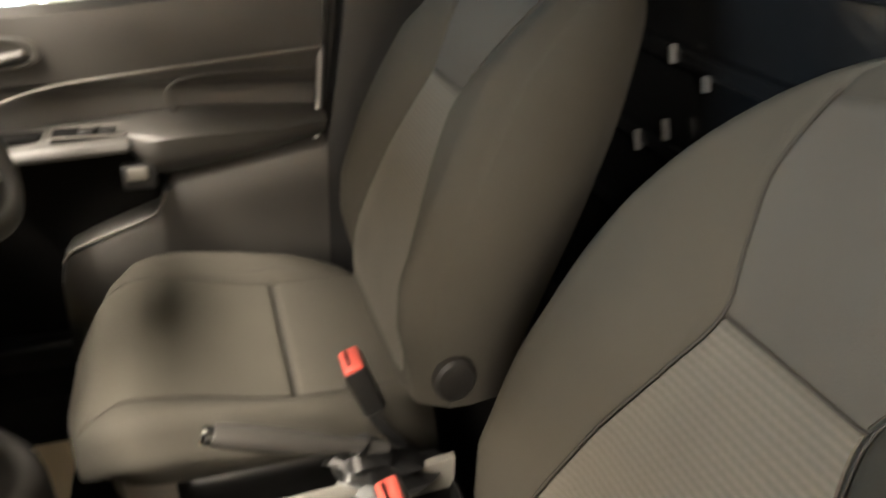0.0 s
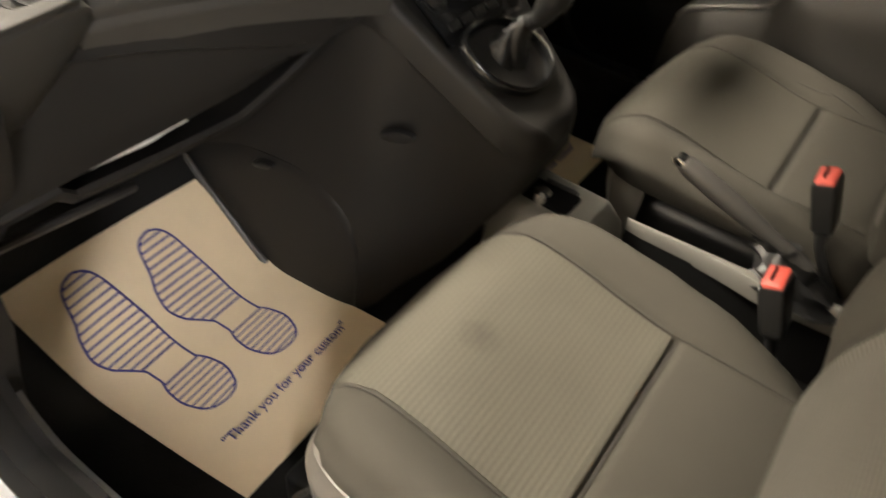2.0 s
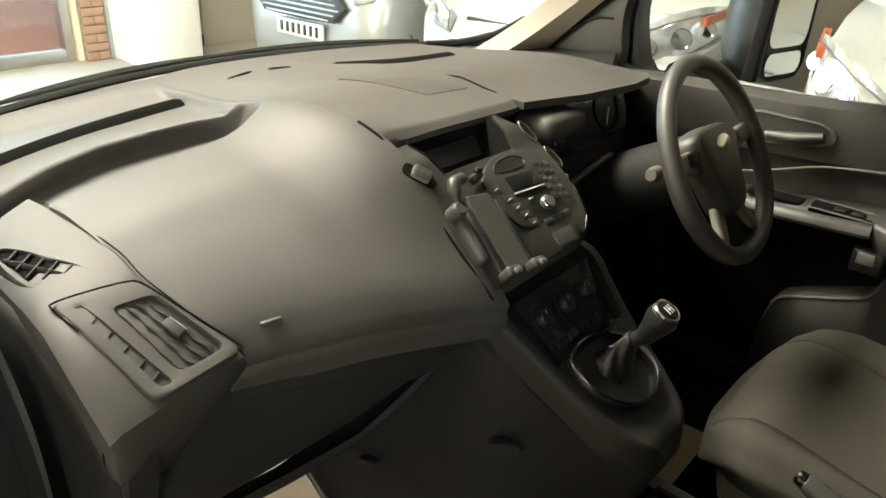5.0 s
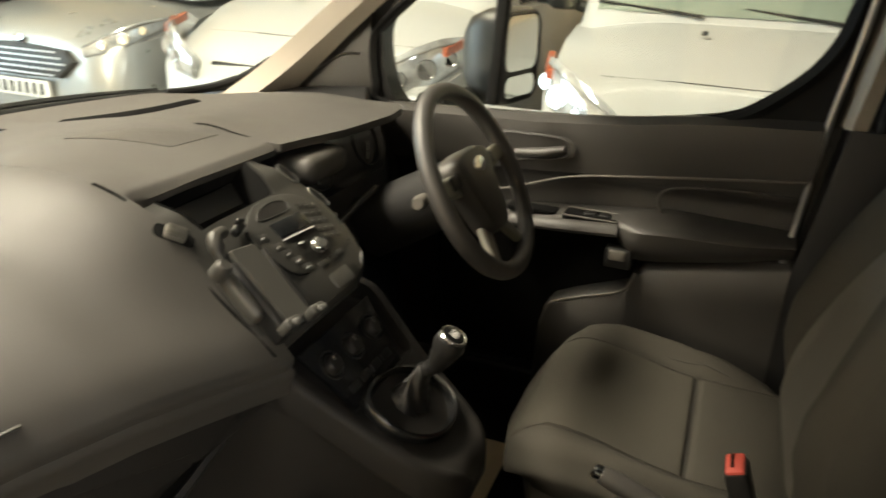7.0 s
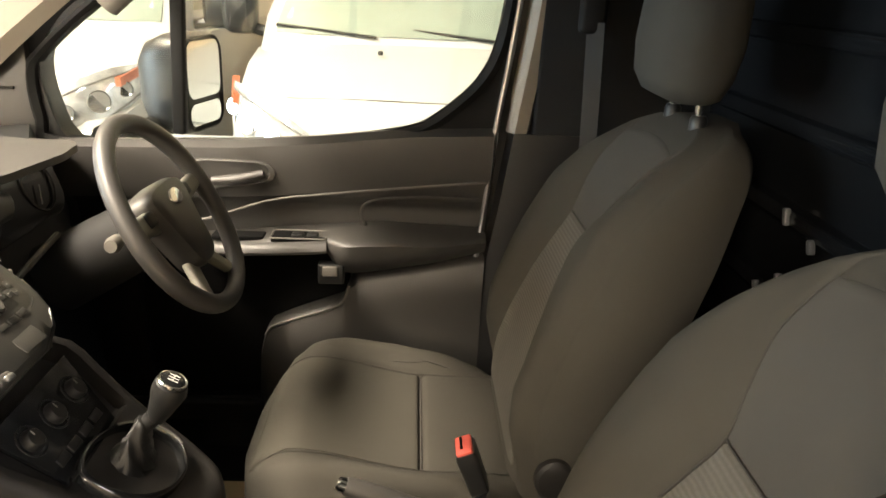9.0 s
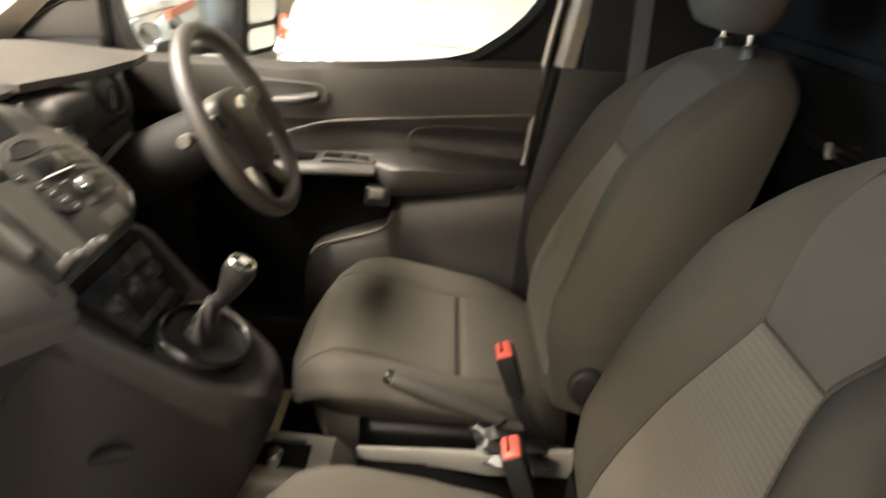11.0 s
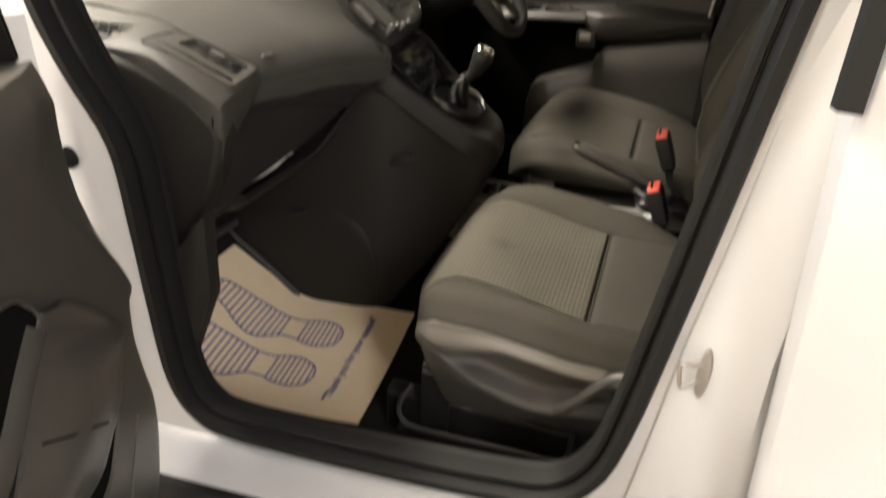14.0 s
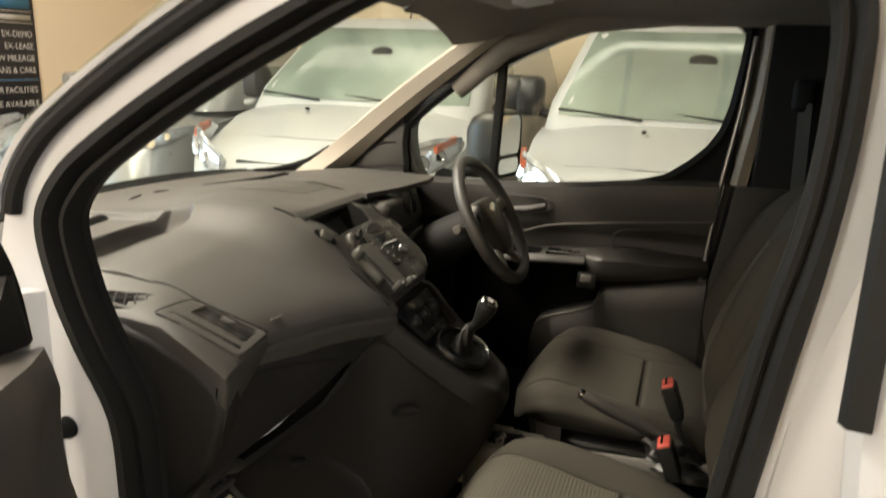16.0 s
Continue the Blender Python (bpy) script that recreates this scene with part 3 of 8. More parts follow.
    for k in range(7):
        boxpart("plate_bar", (cx - 0.0415, cy + 0.2 - 0.066 * k, 0.53), (0.004, 0.034, 0.075), M_BLACK, pl, 0)
    bm = bmesh.new()
    tube(bm, [(cx + 1.9, cy, roof - 0.01), (cx + 2.1, cy, roof + 0.3)], 0.006, 6)
    part("aerial", bm, M_BLACK, root)
    return root


parked_vehicle("parked_van", "white panel van parked nose-on, dark windscreen", 1.95, -0.49, M_WHITEDIM)
parked_vehicle("parked_van", "white panel van parked nose-on with clear headlamps", 2.28, 1.78, M_WHITEDIM)
parked_vehicle("parked_car", "silver car parked nose-on with slatted oval grille", 2.65, 4.0, M_SILVER, True)

# ---- the open van: body ----
van = thing("van_body", "white panel van, passenger door open on its cabin", "van")

# aperture line of the passenger door, front bottom corner round to the sill
AP = [(0.16, 0.455), (0.24, 0.485), (0.278, 0.56), (0.288, 0.7), (0.292, 0.87), (0.3, 1.0), (0.35, 1.1), (0.385, 1.19), (0.4, 1.29), (0.36, 1.36),
      (0.29, 1.417), (0.159, 1.499), (0.015, 1.575), (-0.13, 1.63), (-0.33, 1.665), (-0.53, 1.665), (-0.602, 1.61), (-0.615, 1.5), (-0.607, 1.36),
      (-0.587, 1.2), (-0.564, 1.02), (-0.545, 0.88), (-0.515, 0.68), (-0.485, 0.575), (-0.42, 0.505), (-0.3, 0.482), (-0.1, 0.465)]
ap = smooth_line([(0, y, z) for y, z in AP], 4, True)


def ap_side(k):
    a, b = ap[k - 1], ap[(k + 1) % len(ap)]
    d = (b - a).normalized()
    n = Vector((0, -d.z, d.y))
    return -n if n.dot(Vector((0, -0.12, 1.05)) - ap[k]) > 0 else n


NS = [ap_side(k) for k in range(len(ap))]


def ap_ring(name, o0, o1, x0, x1, material, label="", rnd=0.0):
    """A band round the aperture between two offsets, x from x0 (outside) to x1."""
    bm = bmesh.new()
    rings = []
    for p, n in zip(ap, NS):
        a, b = p + n * (o0(p) if callable(o0) else o0), p + n * (o1(p) if callable(o1) else o1)
        m = (a + b) / 2
        if rnd:
            rings.append([V(x1, a.y, a.z), V(x0 + (x1 - x0) * 0.4, a.y, a.z), V(x0, (a + (m - a) * 0.5).y, (a + (m - a) * 0.5).z), V(x0, (b + (m - b) * 0.5).y, (b + (m - b) * 0.5).z),
                          V(x0 + (x1 - x0) * 0.4, b.y, b.z), V(x1, b.y, b.z)])
        else:
            rings.append([V(x0, a.y, a.z), V(x0, b.y, b.z), V(x1, b.y, b.z), V(x1, a.y, a.z)])
    rings.append(rings[0])
    loft(bm, rings, True, False)
    bmesh.ops.remove_doubles(bm, verts=bm.verts, dist=1e-6)
    return part(name, bm, material, van, label)


SEAL = lambda p: -0.024 + 0.008 * ease(0.05, -0.12, p.y) * ease(1.25, 1.4, p.z)
ap_ring("door_seal", SEAL, 0.003, -0.822, -0.77, M_RUBBER, "black rubber door seal", 1)
ap_ring("door_frame", 0.0, lambda p: 0.062 + 0.043 * max(ease(1.3, 1.2, p.z), ease(-0.3, -0.5, p.y)), -0.806, -0.74, M_WHITE, "white painted door frame")
ap_ring("inner_seal", lambda p: SEAL(p) - 0.016, lambda p: SEAL(p) - 0.002, -0.803, -0.77, M_RUBBER, "inner rubber lip", 1)
ap_ring("inner_trim", lambda p: SEAL(p) - 0.014, 0.0, -0.79, -0.755, M_BLACK)

# right-hand (driver) side window frame
ap_ring("door_frame", lambda p: -0.005 + 0.055 * ease(0.15, 0.33, p.y) * ease(1.05, 1.18, p.z), 0.11, 0.79, 0.86, M_BLACK)

# weather strip on the outer frame, front half and over the roof
sel = [k for k, p in enumerate(ap) if p.z > 1.28]
bm = bmesh.new()
line = [Vector((-0.815, ap[k].y + NS[k].y * 0.043, ap[k].z + NS[k].z * 0.043)) for k in sel if ap[k].y > -0.5]
tube(bm, line, 0.0135, 8)
part("weather_strip", bm, M_RUBBER, van)
# outer skin of the front pillar and roof side
bm = bmesh.new()
rings = []
for k in sel:
    p, n = ap[k], NS[k]
    if p.y < -0.56:
        continue
    rings.append([V(-0.80, *(p + n * 0.055).yz), V(-0.827, *(p + n * 0.056).yz), V(-0.83, *(p + n * 0.063).yz), V(-0.815, *(p + n * 0.07).yz), V(-0.74, *(p + n * 0.1).yz), V(-0.74, *(p + n * 0.06).yz)])
loft(bm, rings)
part("front_pillar", bm, M_WHITE, van)
# front wing behind the open door
bm = bmesh.new()
prof = [(0.40, -0.8), (0.44, -0.85), (0.5, -0.9), (0.8, -0.91), (1.5, -0.88)]
loft(bm, [[V(x, y, 0.35), V(x, y, 1.18), V(x + 0.04, y, 1.18), V(x + 0.04, y, 0.35)] for y, x in prof])
part("front_wing", bm, M_WHITE, van)

M_ROCKER = mat("rocker_plastic", (0.009, 0.0088, 0.0085), 0.6, grain=0.3, grain_scale=600, spec=0.2)
# sill: white step below the seal and dark plastic rocker under it
bm = bmesh.new()
rings = []
for y in span(0.55, -0.75, 14):
    zz = lerp(y, [(-0.6, 0.5), (-0.42, 0.462), (-0.1, 0.432), (0.3, 0.405), (0.55, 0.4)])
    rings.append([V(-0.79, y, zz + 0.03), V(-0.82, y, zz + 0.02), V(-0.855, y, zz - 0.03), V(-0.862, y, zz - 0.06), V(-0.84, y, zz - 0.1), V(-0.74, y, zz - 0.1), V(-0.74, y, zz + 0.03)])
loft(bm, rings)
part("sill", bm, M_WHITE, van, "white painted door sill")
bm = bmesh.new()
rings = []
for y in span(0.55, -0.64, 14):
    zz = lerp(y, [(-0.6, 0.45), (-0.42, 0.41), (-0.1, 0.372), (0.3, 0.345), (0.55, 0.34)])
    rings.append([V(-0.8, y, zz + 0.02), V(-0.875, y, zz + 0.012), V(-0.897, y, zz - 0.02), V(-0.9, y, zz - 0.08), V(-0.885, y, zz - 0.14), V(-0.84, y, zz - 0.16), V(-0.8, y, zz - 0.16)])
loft(bm, rings)
part("rocker_cover", bm, M_ROCKER, van, "dark grey plastic sill cover")
bm = bmesh.new()
tube(bm, [(-0.875, 0.55, 0.215), (-0.875, 0.2, 0.22), (-0.875, -0.64, 0.285)], 0.014, 8)
part("rocker_lip", bm, M_RUBBER, van)
# underside and far rocker
boxpart("underbody", (0, -0.6, 0.27), (1.62, 3.2, 0.1), M_GAPSHADE, van, 0.02)
bm = bmesh.new()
plate(bm, [(0.015 * math.cos(q), 0.015 * math.sin(q)) for q in span(0, 2 * math.pi * 15 / 16, 16)], basis((-0.858, -0.585, 0.478), (0, -1, 0), (0.35, 0, 1)), 0.006, 0.002)
part("sill_plug", bm, M_WHITE, van)

# centre pillar and sliding side door
bm = bmesh.new()
rings = []
for z in span(0.3, 1.75, 24):
    yy = lerp(z, [(0.3, -0.51), (0.55, -0.515), (0.68, -0.53), (0.88, -0.55), (1.02, -0.57), (1.2, -0.59), (1.36, -0.608), (1.5, -0.617), (1.75, -0.62)])
    w = lerp(z, [(0.3, 0.2), (0.6, 0.175), (0.9, 0.13), (1.2, 0.10), (1.75, 0.09)])
    tip = lerp(z, [(0.3, 0), (1.1, 0), (1.75, 0.05)])
    rings.append([V(-0.79 + tip, yy, z), V(-0.812 + tip, yy - 0.008, z), V(-0.83 + tip, yy - w * 0.45, z), V(-0.835 + tip, yy - w * 0.8, z), V(-0.815 + tip, yy - w, z), V(-0.70, yy - w, z), V(-0.70, yy, z)])
loft(bm, rings)
part("centre_pillar", bm, M_WHITE, van, "white painted centre pillar")
sd = []
bm = bmesh.new()
for z in span(0.59, 1.8, 30):
    yy = lerp(z, [(0.5, -0.685), (0.9, -0.66), (1.2, -0.64), (1.8, -0.655)])
    tip = lerp(z, [(0.5, 0.0), (1.1, 0.0), (1.8, 0.09)])
    sw_ = 0.012 * ease(0.78, 0.74, z)
    sd.append([V(-0.86 + tip, yy, z), V(-0.895 + tip, yy - 0.004, z), V(-0.905 - sw_ * 0.7 + tip, yy - 0.02, z), V(-0.91 - sw_ + tip, yy - 0.5, z), V(-0.91 - sw_ + tip, yy - 1.6, z), V(-0.84 + tip, yy - 1.6, z), V(-0.84 + tip, yy, z)])
loft(bm, sd)
part("sliding_door", bm, M_WHITE, van, "white sliding side door")
bm = bmesh.new()
rings = []
for z in span(0.3, 0.6, 5):
    rings.append([V(-0.86, -0.685, z), V(-0.92, -0.69, z), V(-0.932, -0.705, z), V(-0.932, -2.3, z), V(-0.86, -2.3, z)])
loft(bm, rings)
part("lower_cladding", bm, M_TRIM, van, "dark grey plastic door cladding")
# black strip on the sliding door's front edge
bm = bmesh.new()
rings = []
for z in span(1.212, 1.75, 8):
    yy = lerp(z, [(0.9, -0.66), (1.2, -0.64), (1.8, -0.655)])
    tip = lerp(z, [(0.5, 0.0), (1.1, 0.0), (1.8, 0.09)])
    rings.append([V(-0.90 + tip, yy + 0.02, z), V(-0.914 + tip, yy + 0.015, z), V(-0.916 + tip, yy - 0.006, z), V(-0.90 + tip, yy - 0.008, z)])
loft(bm, rings)
part("edge_strip", bm, M_RUBBER, van, "black plastic edge strip")
# striker: wire loop on an upright plate
bm = bmesh.new()
plate(bm, [(0.0085 * math.cos(q), 0.039 * math.sin(q)) for q in span(0, 2 * math.pi * 19 / 20, 20)], basis((-0.8225, -0.584, 0.83), (-0.3, -1, 0), (0.0, 0.06, 1)), 0.006, 0.002)
M_ZINC = mat("dull_zinc", (0.3, 0.28, 0.26), 0.4, metal=0.6, vary=0.15)
stp = part("striker_plate", bm, M_ZINC, van, "bare metal door striker")
bm = bmesh.new()
tube(bm, smooth_line([(-0.823, -0.582, 0.847), (-0.832, -0.57, 0.845), (-0.838, -0.556, 0.85), (-0.838, -0.552, 0.844), (-0.838, -0.556, 0.818), (-0.838, -0.561, 0.812), (-0.832, -0.572, 0.816), (-0.823, -0.584, 0.816)], 4), 0.0032, 8)
part("loop", bm, M_ZINC, stp)
# bolts of the door check on the frame
for y, z in ((0.388, 0.965), (0.36, 0.70)):
    bm = bmesh.new()
    tube(bm, [(-0.80, y, z), (-0.812, y, z), (-0.826, y, z), (-0.828, y, z)], [0.018, 0.018, 0.011, 0.006], 14)
    part("rubber_stop", bm, M_RUBBER, van)

# roof, headliner, windscreen
bm = bmesh.new()
sheet(bm, lambda u, v: (u * (1 - (0.14 if u > 0 else 0.5) * ease(-0.2, 0.3, v)), v, 1.80 - 0.06 * abs(u / 0.78) ** 2.5 - 0.05 * ease(0.0, 0.35, v)), span(-0.78, 0.78, 17), span(-2.4, 0.3, 12), 0.03)
part("roof", bm, M_WHITE, van)
bm = bmesh.new()
sheet(bm, lambda u, v: (u * (1 - (0.13 if u > 0 else 0.5) * ease(-0.2, 0.27, v)), v, 1.755 - 0.085 * abs(u / 0.77) ** 3 - 0.075 * ease(-0.1, 0.3, v)), span(-0.77, 0.77, 21), span(-0.95, 0.27, 16), 0.025)
part("headliner", bm, M_LINER, van, "grey felt headliner")
oc = boxpart("overhead_console", (0.04, -0.1, 1.684), (0.3, 0.2, 0.05), M_PILLAR, van, 0.02, Matrix.Rotation(radians(-10), 3, "X"), "beige roof console with map lamp")
boxpart("map_lamp", (0.05, -0.11, 1.656), (0.12, 0.07, 0.012), M_MARK, oc, 0.005, Matrix.Rotation(radians(-10), 3, "X"), "clear map lamp lens")
for s in (1,):
    bm = bmesh.new()
    plate(bm, rrect(0.42, 0.15, 0.05, 5), basis((s * 0.42, 0.2, 1.668), (1, 0, 0), (0, 1, -0.35)), 0.016, 0.006)
    part("sun_visor", bm, M_LINER, van, "grey cloth sun visor folded up")


def ws(u, v):
    """Windscreen: u across -1..1, v up 0..1."""
    hw = 0.80 - 0.1 * v
    y = 1.07 - 0.24 * u * u * (1 - 0.35 * v) + (0.25 - 1.07) * v + 0.03 * math.sin(math.pi * v)
    return (u * hw, y, 1.135 + 0.57 * v - 0.015 * u * u)


bm = bmesh.new()
sheet(bm, ws, span(-1, 1, 25), span(0, 1, 13), 0.005, (0, 0.6, 0.8))
w_ob = part("windscreen", bm, M_GLASS, van, "clear windscreen")
w_ob.visible_shadow = False
bm = bmesh.new()
tube(bm, [Vector(ws(u, 0.012)) + V(0, 0.0, 0.002) for u in span(-0.99, 0.99, 31)], 0.009, 8, flat=0.6)
part("windscreen_seal", bm, M_RUBBER, van)
bm = bmesh.new()
tube(bm, smooth_line([Vector(ws(u, v)) + V(-0.02, -0.01, 0.004) for u, v in ((0.72, 0.012), (0.82, 0.02), (0.89, 0.05), (0.93, 0.1), (0.96, 0.17))], 5), [0.011] * 12 + [0.008] * 8 + [0.003], 8)
part("windscreen_seal", bm, M_RUBBER, van)
for s0, s1, dz in ((-0.62, 0.05, 0.012), (0.0, 0.72, 0.012)):
    bm = bmesh.new()
    tube(bm, [Vector(ws(u, 0.03)) + V(0, 0.045, -0.004) for u in span(s0, s1, 11)], [0.004 + 0.006 * math.sin(math.pi * k / 10) for k in range(11)], 6)
    part("wiper", bm, M_RUBBER, van)
# bonnet beyond the glass
bm = bmesh.new()
sheet(bm, lambda u, v: (u * (0.86 - 0.12 * v), 1.0 + 0.72 * v - 0.2 * u * u, 1.1 - 0.06 * v - 0.16 * v * v - 0.07 * abs(u) ** 3), span(-1, 1, 15), span(0.25, 1, 8), 0.02)
part("bonnet", bm, M_WHITE, van)
bm = bmesh.new()
sheet(bm, lambda u, v: (u * 0.84, 1.0 + 0.2 * v - 0.2 * u * u, 1.112 - 0.03 * v - 0.06 * abs(u) ** 3), span(-1, 1, 15), span(0, 1, 4), 0.01)
part("scuttle", bm, M_RUBBER, van, "black plastic scuttle under the wipers")

# inside trim of both front pillars
for s in (-1, 1):
    bm = bmesh.new()
    rings = []
    for t in span(0, 0.3, 11) + span(0.36, 1, 11) if s > 0 else span(0, 0.06, 2):
        x, y, z = ws(s, t)
        x = s * (0.735 - 0.03 * t)
        w = 0.115 - 0.04 * t if s > 0 else 0.055 + 0.06 * (1 - t) ** 3
        ex = 0.15 * (1 - t) ** 8 if s > 0 else 0.05 * (1 - t) ** 4
        rings.append([V(x + s * (0.05 if s > 0 else 0.0), y + (0.035 if s > 0 else -0.01), z), V(x - s * (0.015 + ex), y + (0.015 if s > 0 else -0.02), z - 0.01), V(x - s * (0.012 + ex), y - w * 0.5, z - 0.02), V(x + s * 0.015, y - w, z - 0.015), V(x + s * (0.05 if s > 0 else 0.02), y - w, z)])
    loft(bm, rings)
    part("pillar_trim", bm, M_PILLAR, van, "beige plastic windscreen pillar trim")
    # centre pillar trim with belt rail
    bm = bmesh.new()
    rings = []
    for z in span(1.19, 1.7, 10):
        y0 = lerp(z, [(1.19, -0.59), (1.45, -0.625), (1.7, -0.635)])
        rings.append([V(s * 0.79, y0, z), V(s * 0.755, y0 - 0.008, z), V(s * 0.745, y0 - 0.02, z), V(s * 0.75, y0 - 0.048, z), V(s * 0.79, y0 - 0.055, z)])
    loft(bm, rings)
    part("pillar_cover", bm, M_PILLAR, van)
    bm = bmesh.new()
    rings = []
    for z in span(0.4, 1.19, 10):
        y0 = lerp(z, [(0.4, -0.5), (0.7, -0.525), (1.0, -0.575), (1.19, -0.6)])
        rings.append([V(s * 0.79, y0, z), V(s * 0.75, y0 - 0.01, z), V(s * 0.74, y0 - 0.05, z), V(s * 0.74, y0 - 0.22, z), V(s * 0.79, y0 - 0.25, z)])
    loft(bm, rings)
    part("lower_pillar_cover", bm, M_BLACK, van)
    # roof side trim above the door
    bm = bmesh.new()
    tube(bm, [(s * 0.765, 0.28, 1.43), (s * 0.755, 0.12, 1.57), (s * 0.74, -0.1, 1.655), (s * 0.735, -0.4, 1.69), (s * 0.735, -0.66, 1.69)], [0.03, 0.035, 0.04, 0.045, 0.04], 10)
    part("roof_rail_trim", bm, M_LINER, van)
    # side wall behind the seats
    boxpart("side_lining", (s * 0.765, -1.04, 1.02), (0.04, 0.78, 1.5), M_RUBBER, van, 0.01)

# floor and toe board in one carpet
bm = bmesh.new()


def floor_z(x, y):
    z = 0.335 + 0.22 * ease(0.36, 0.62, y) + 0.3 * ease(0.55, 0.8, y)
    return z


sheet(bm, lambda u, v: (u, v, floor_z(u, v) + 0.1 * ease(0.74, 0.79, abs(u))), [-0.79, -0.775, -0.76, -0.745] + span(-0.73, 0.73, 30) + [0.745, 0.76, 0.775, 0.79], span(-1.05, 0.85, 40), 0.03)
part("cabin_floor", bm, M_CARPET, van, "black ribbed rubber cabin floor")
bm = bmesh.new()
for k in range(5):
    tube(bm, [(-0.742 - 0.008 * k, 0.12, 0.345 + 0.023 * k), (-0.742 - 0.008 * k, -0.46, 0.36 + 0.023 * k)], 0.0045, 6)
part("sill_ribs", bm, M_RUBBER, van)
# bulkhead behind the seats
bk = boxpart("bulkhead", (0, -1.06, 1.03), (1.5, 0.02, 1.4), M_PIANO, van, 0.004, label="black bulkhead with pressed ribs")
for z in (0.55, 0.7, 0.85, 1.0, 1.15, 1.3, 1.45, 1.58):
    boxpart("rib", (0.0, -1.045, z), (1.42, 0.03, 0.035), M_PIANO, bk, 0.012)
for x, z, h in ((0.287, 1.154, 0.03), (0.195, 1.131, 0.024), (0.269, 1.037, 0.035), (0.34, 0.995, 0.035)):
    boxpart("bulkhead_clip", (x, -1.028, z), (0.011, 0.012, h), M_EDGEGREY, bk, 0.003, Matrix.Rotation(radians(22), 3, "Y"))

# ---- seats ----


def cushion_half(y):
    """Half width of the cushion along its length."""
    return 0.27 * max(0.0, 1 - max(0.0, (y + 0.26) / 0.187) ** 2.7) ** 0.37 if y > -0.26 else 0.27 - 0.02 * ease(-0.36, -0.6, y)


def cushion_top(dx, y):
    """Height of the cushion: dx from its middle, y from the front edge -0.08 to -0.62."""
    a = abs(dx)
    edge = a / max(cushion_half(y), 0.05)
    bol = lerp(y, [(-0.64, -0.07), (-0.54, 0.0), (-0.45, 0.03), (-0.36, 0.036), (-0.25, 0.024), (-0.19, 0.01), (-0.14, 0.0)]) * ease(0.16, 0.225, a) - 0.05 * ease(0.84, 1.0, edge) ** 2
    front = -0.095 * (1 - ease(-0.058, -0.2, y)) ** 2
    dip = -0.042 * ease(-0.18, -0.42, y)
    seam = -0.004 * math.exp(-((a - 0.172) / 0.006) ** 2) - 0.008 * math.exp(-((y + 0.413) / 0.006) ** 2) * (1 - ease(0.165, 0.175, a))
    pinch = -0.004 * math.exp(-((a - 0.2) / 0.012) ** 2) * math.exp(-((y + 0.36) / 0.05) ** 2)
    return 0.718 + bol + front + dip + seam + pinch


def panel_half(z):
    """Half width of the back's middle panel: it narrows to a waist and widens again."""
    return curve(z, [(0.68, 0.19), (0.8, 0.165), (0.95, 0.125), (1.05, 0.088), (1.105, 0.072), (1.15, 0.09), (1.21, 0.118), (1.27, 0.128)])


def back_front(q, z):
    """Front face of the backrest: y at height z; q across -1..1."""
    y = curve(z, [(0.66, -0.565), (0.8, -0.592), (0.95, -0.632), (1.1, -0.69), (1.2, -0.745), (1.27, -0.81), (1.31, -0.865)])
    a = abs(q) * back_half(z)
    p = panel_half(z)
    rise = ease(p * 0.8, min(p + 0.075, 0.21), a)
    bol = 0.05 * rise * lerp(z, [(0.66, -0.5), (0.72, 0.0), (0.8, 0.7), (0.87, 1), (1.15, 0.85), (1.26, 0.3)]) - 0.045 * ease(0.84, 1.0, abs(q)) ** 2
    groove = 0.006 * math.exp(-((a - p) / 0.004) ** 2) * ease(0.68, 0.74, z) * ease(1.3, 1.26, z)
    return y + bol - groove


def back_half(z):
    return curve(z, [(0.66, 0.235), (0.8, 0.25), (0.95, 0.255), (1.06, 0.245), (1.15, 0.225), (1.22, 0.2), (1.265, 0.17), (1.293, 0.12), (1.304, 0.06)])


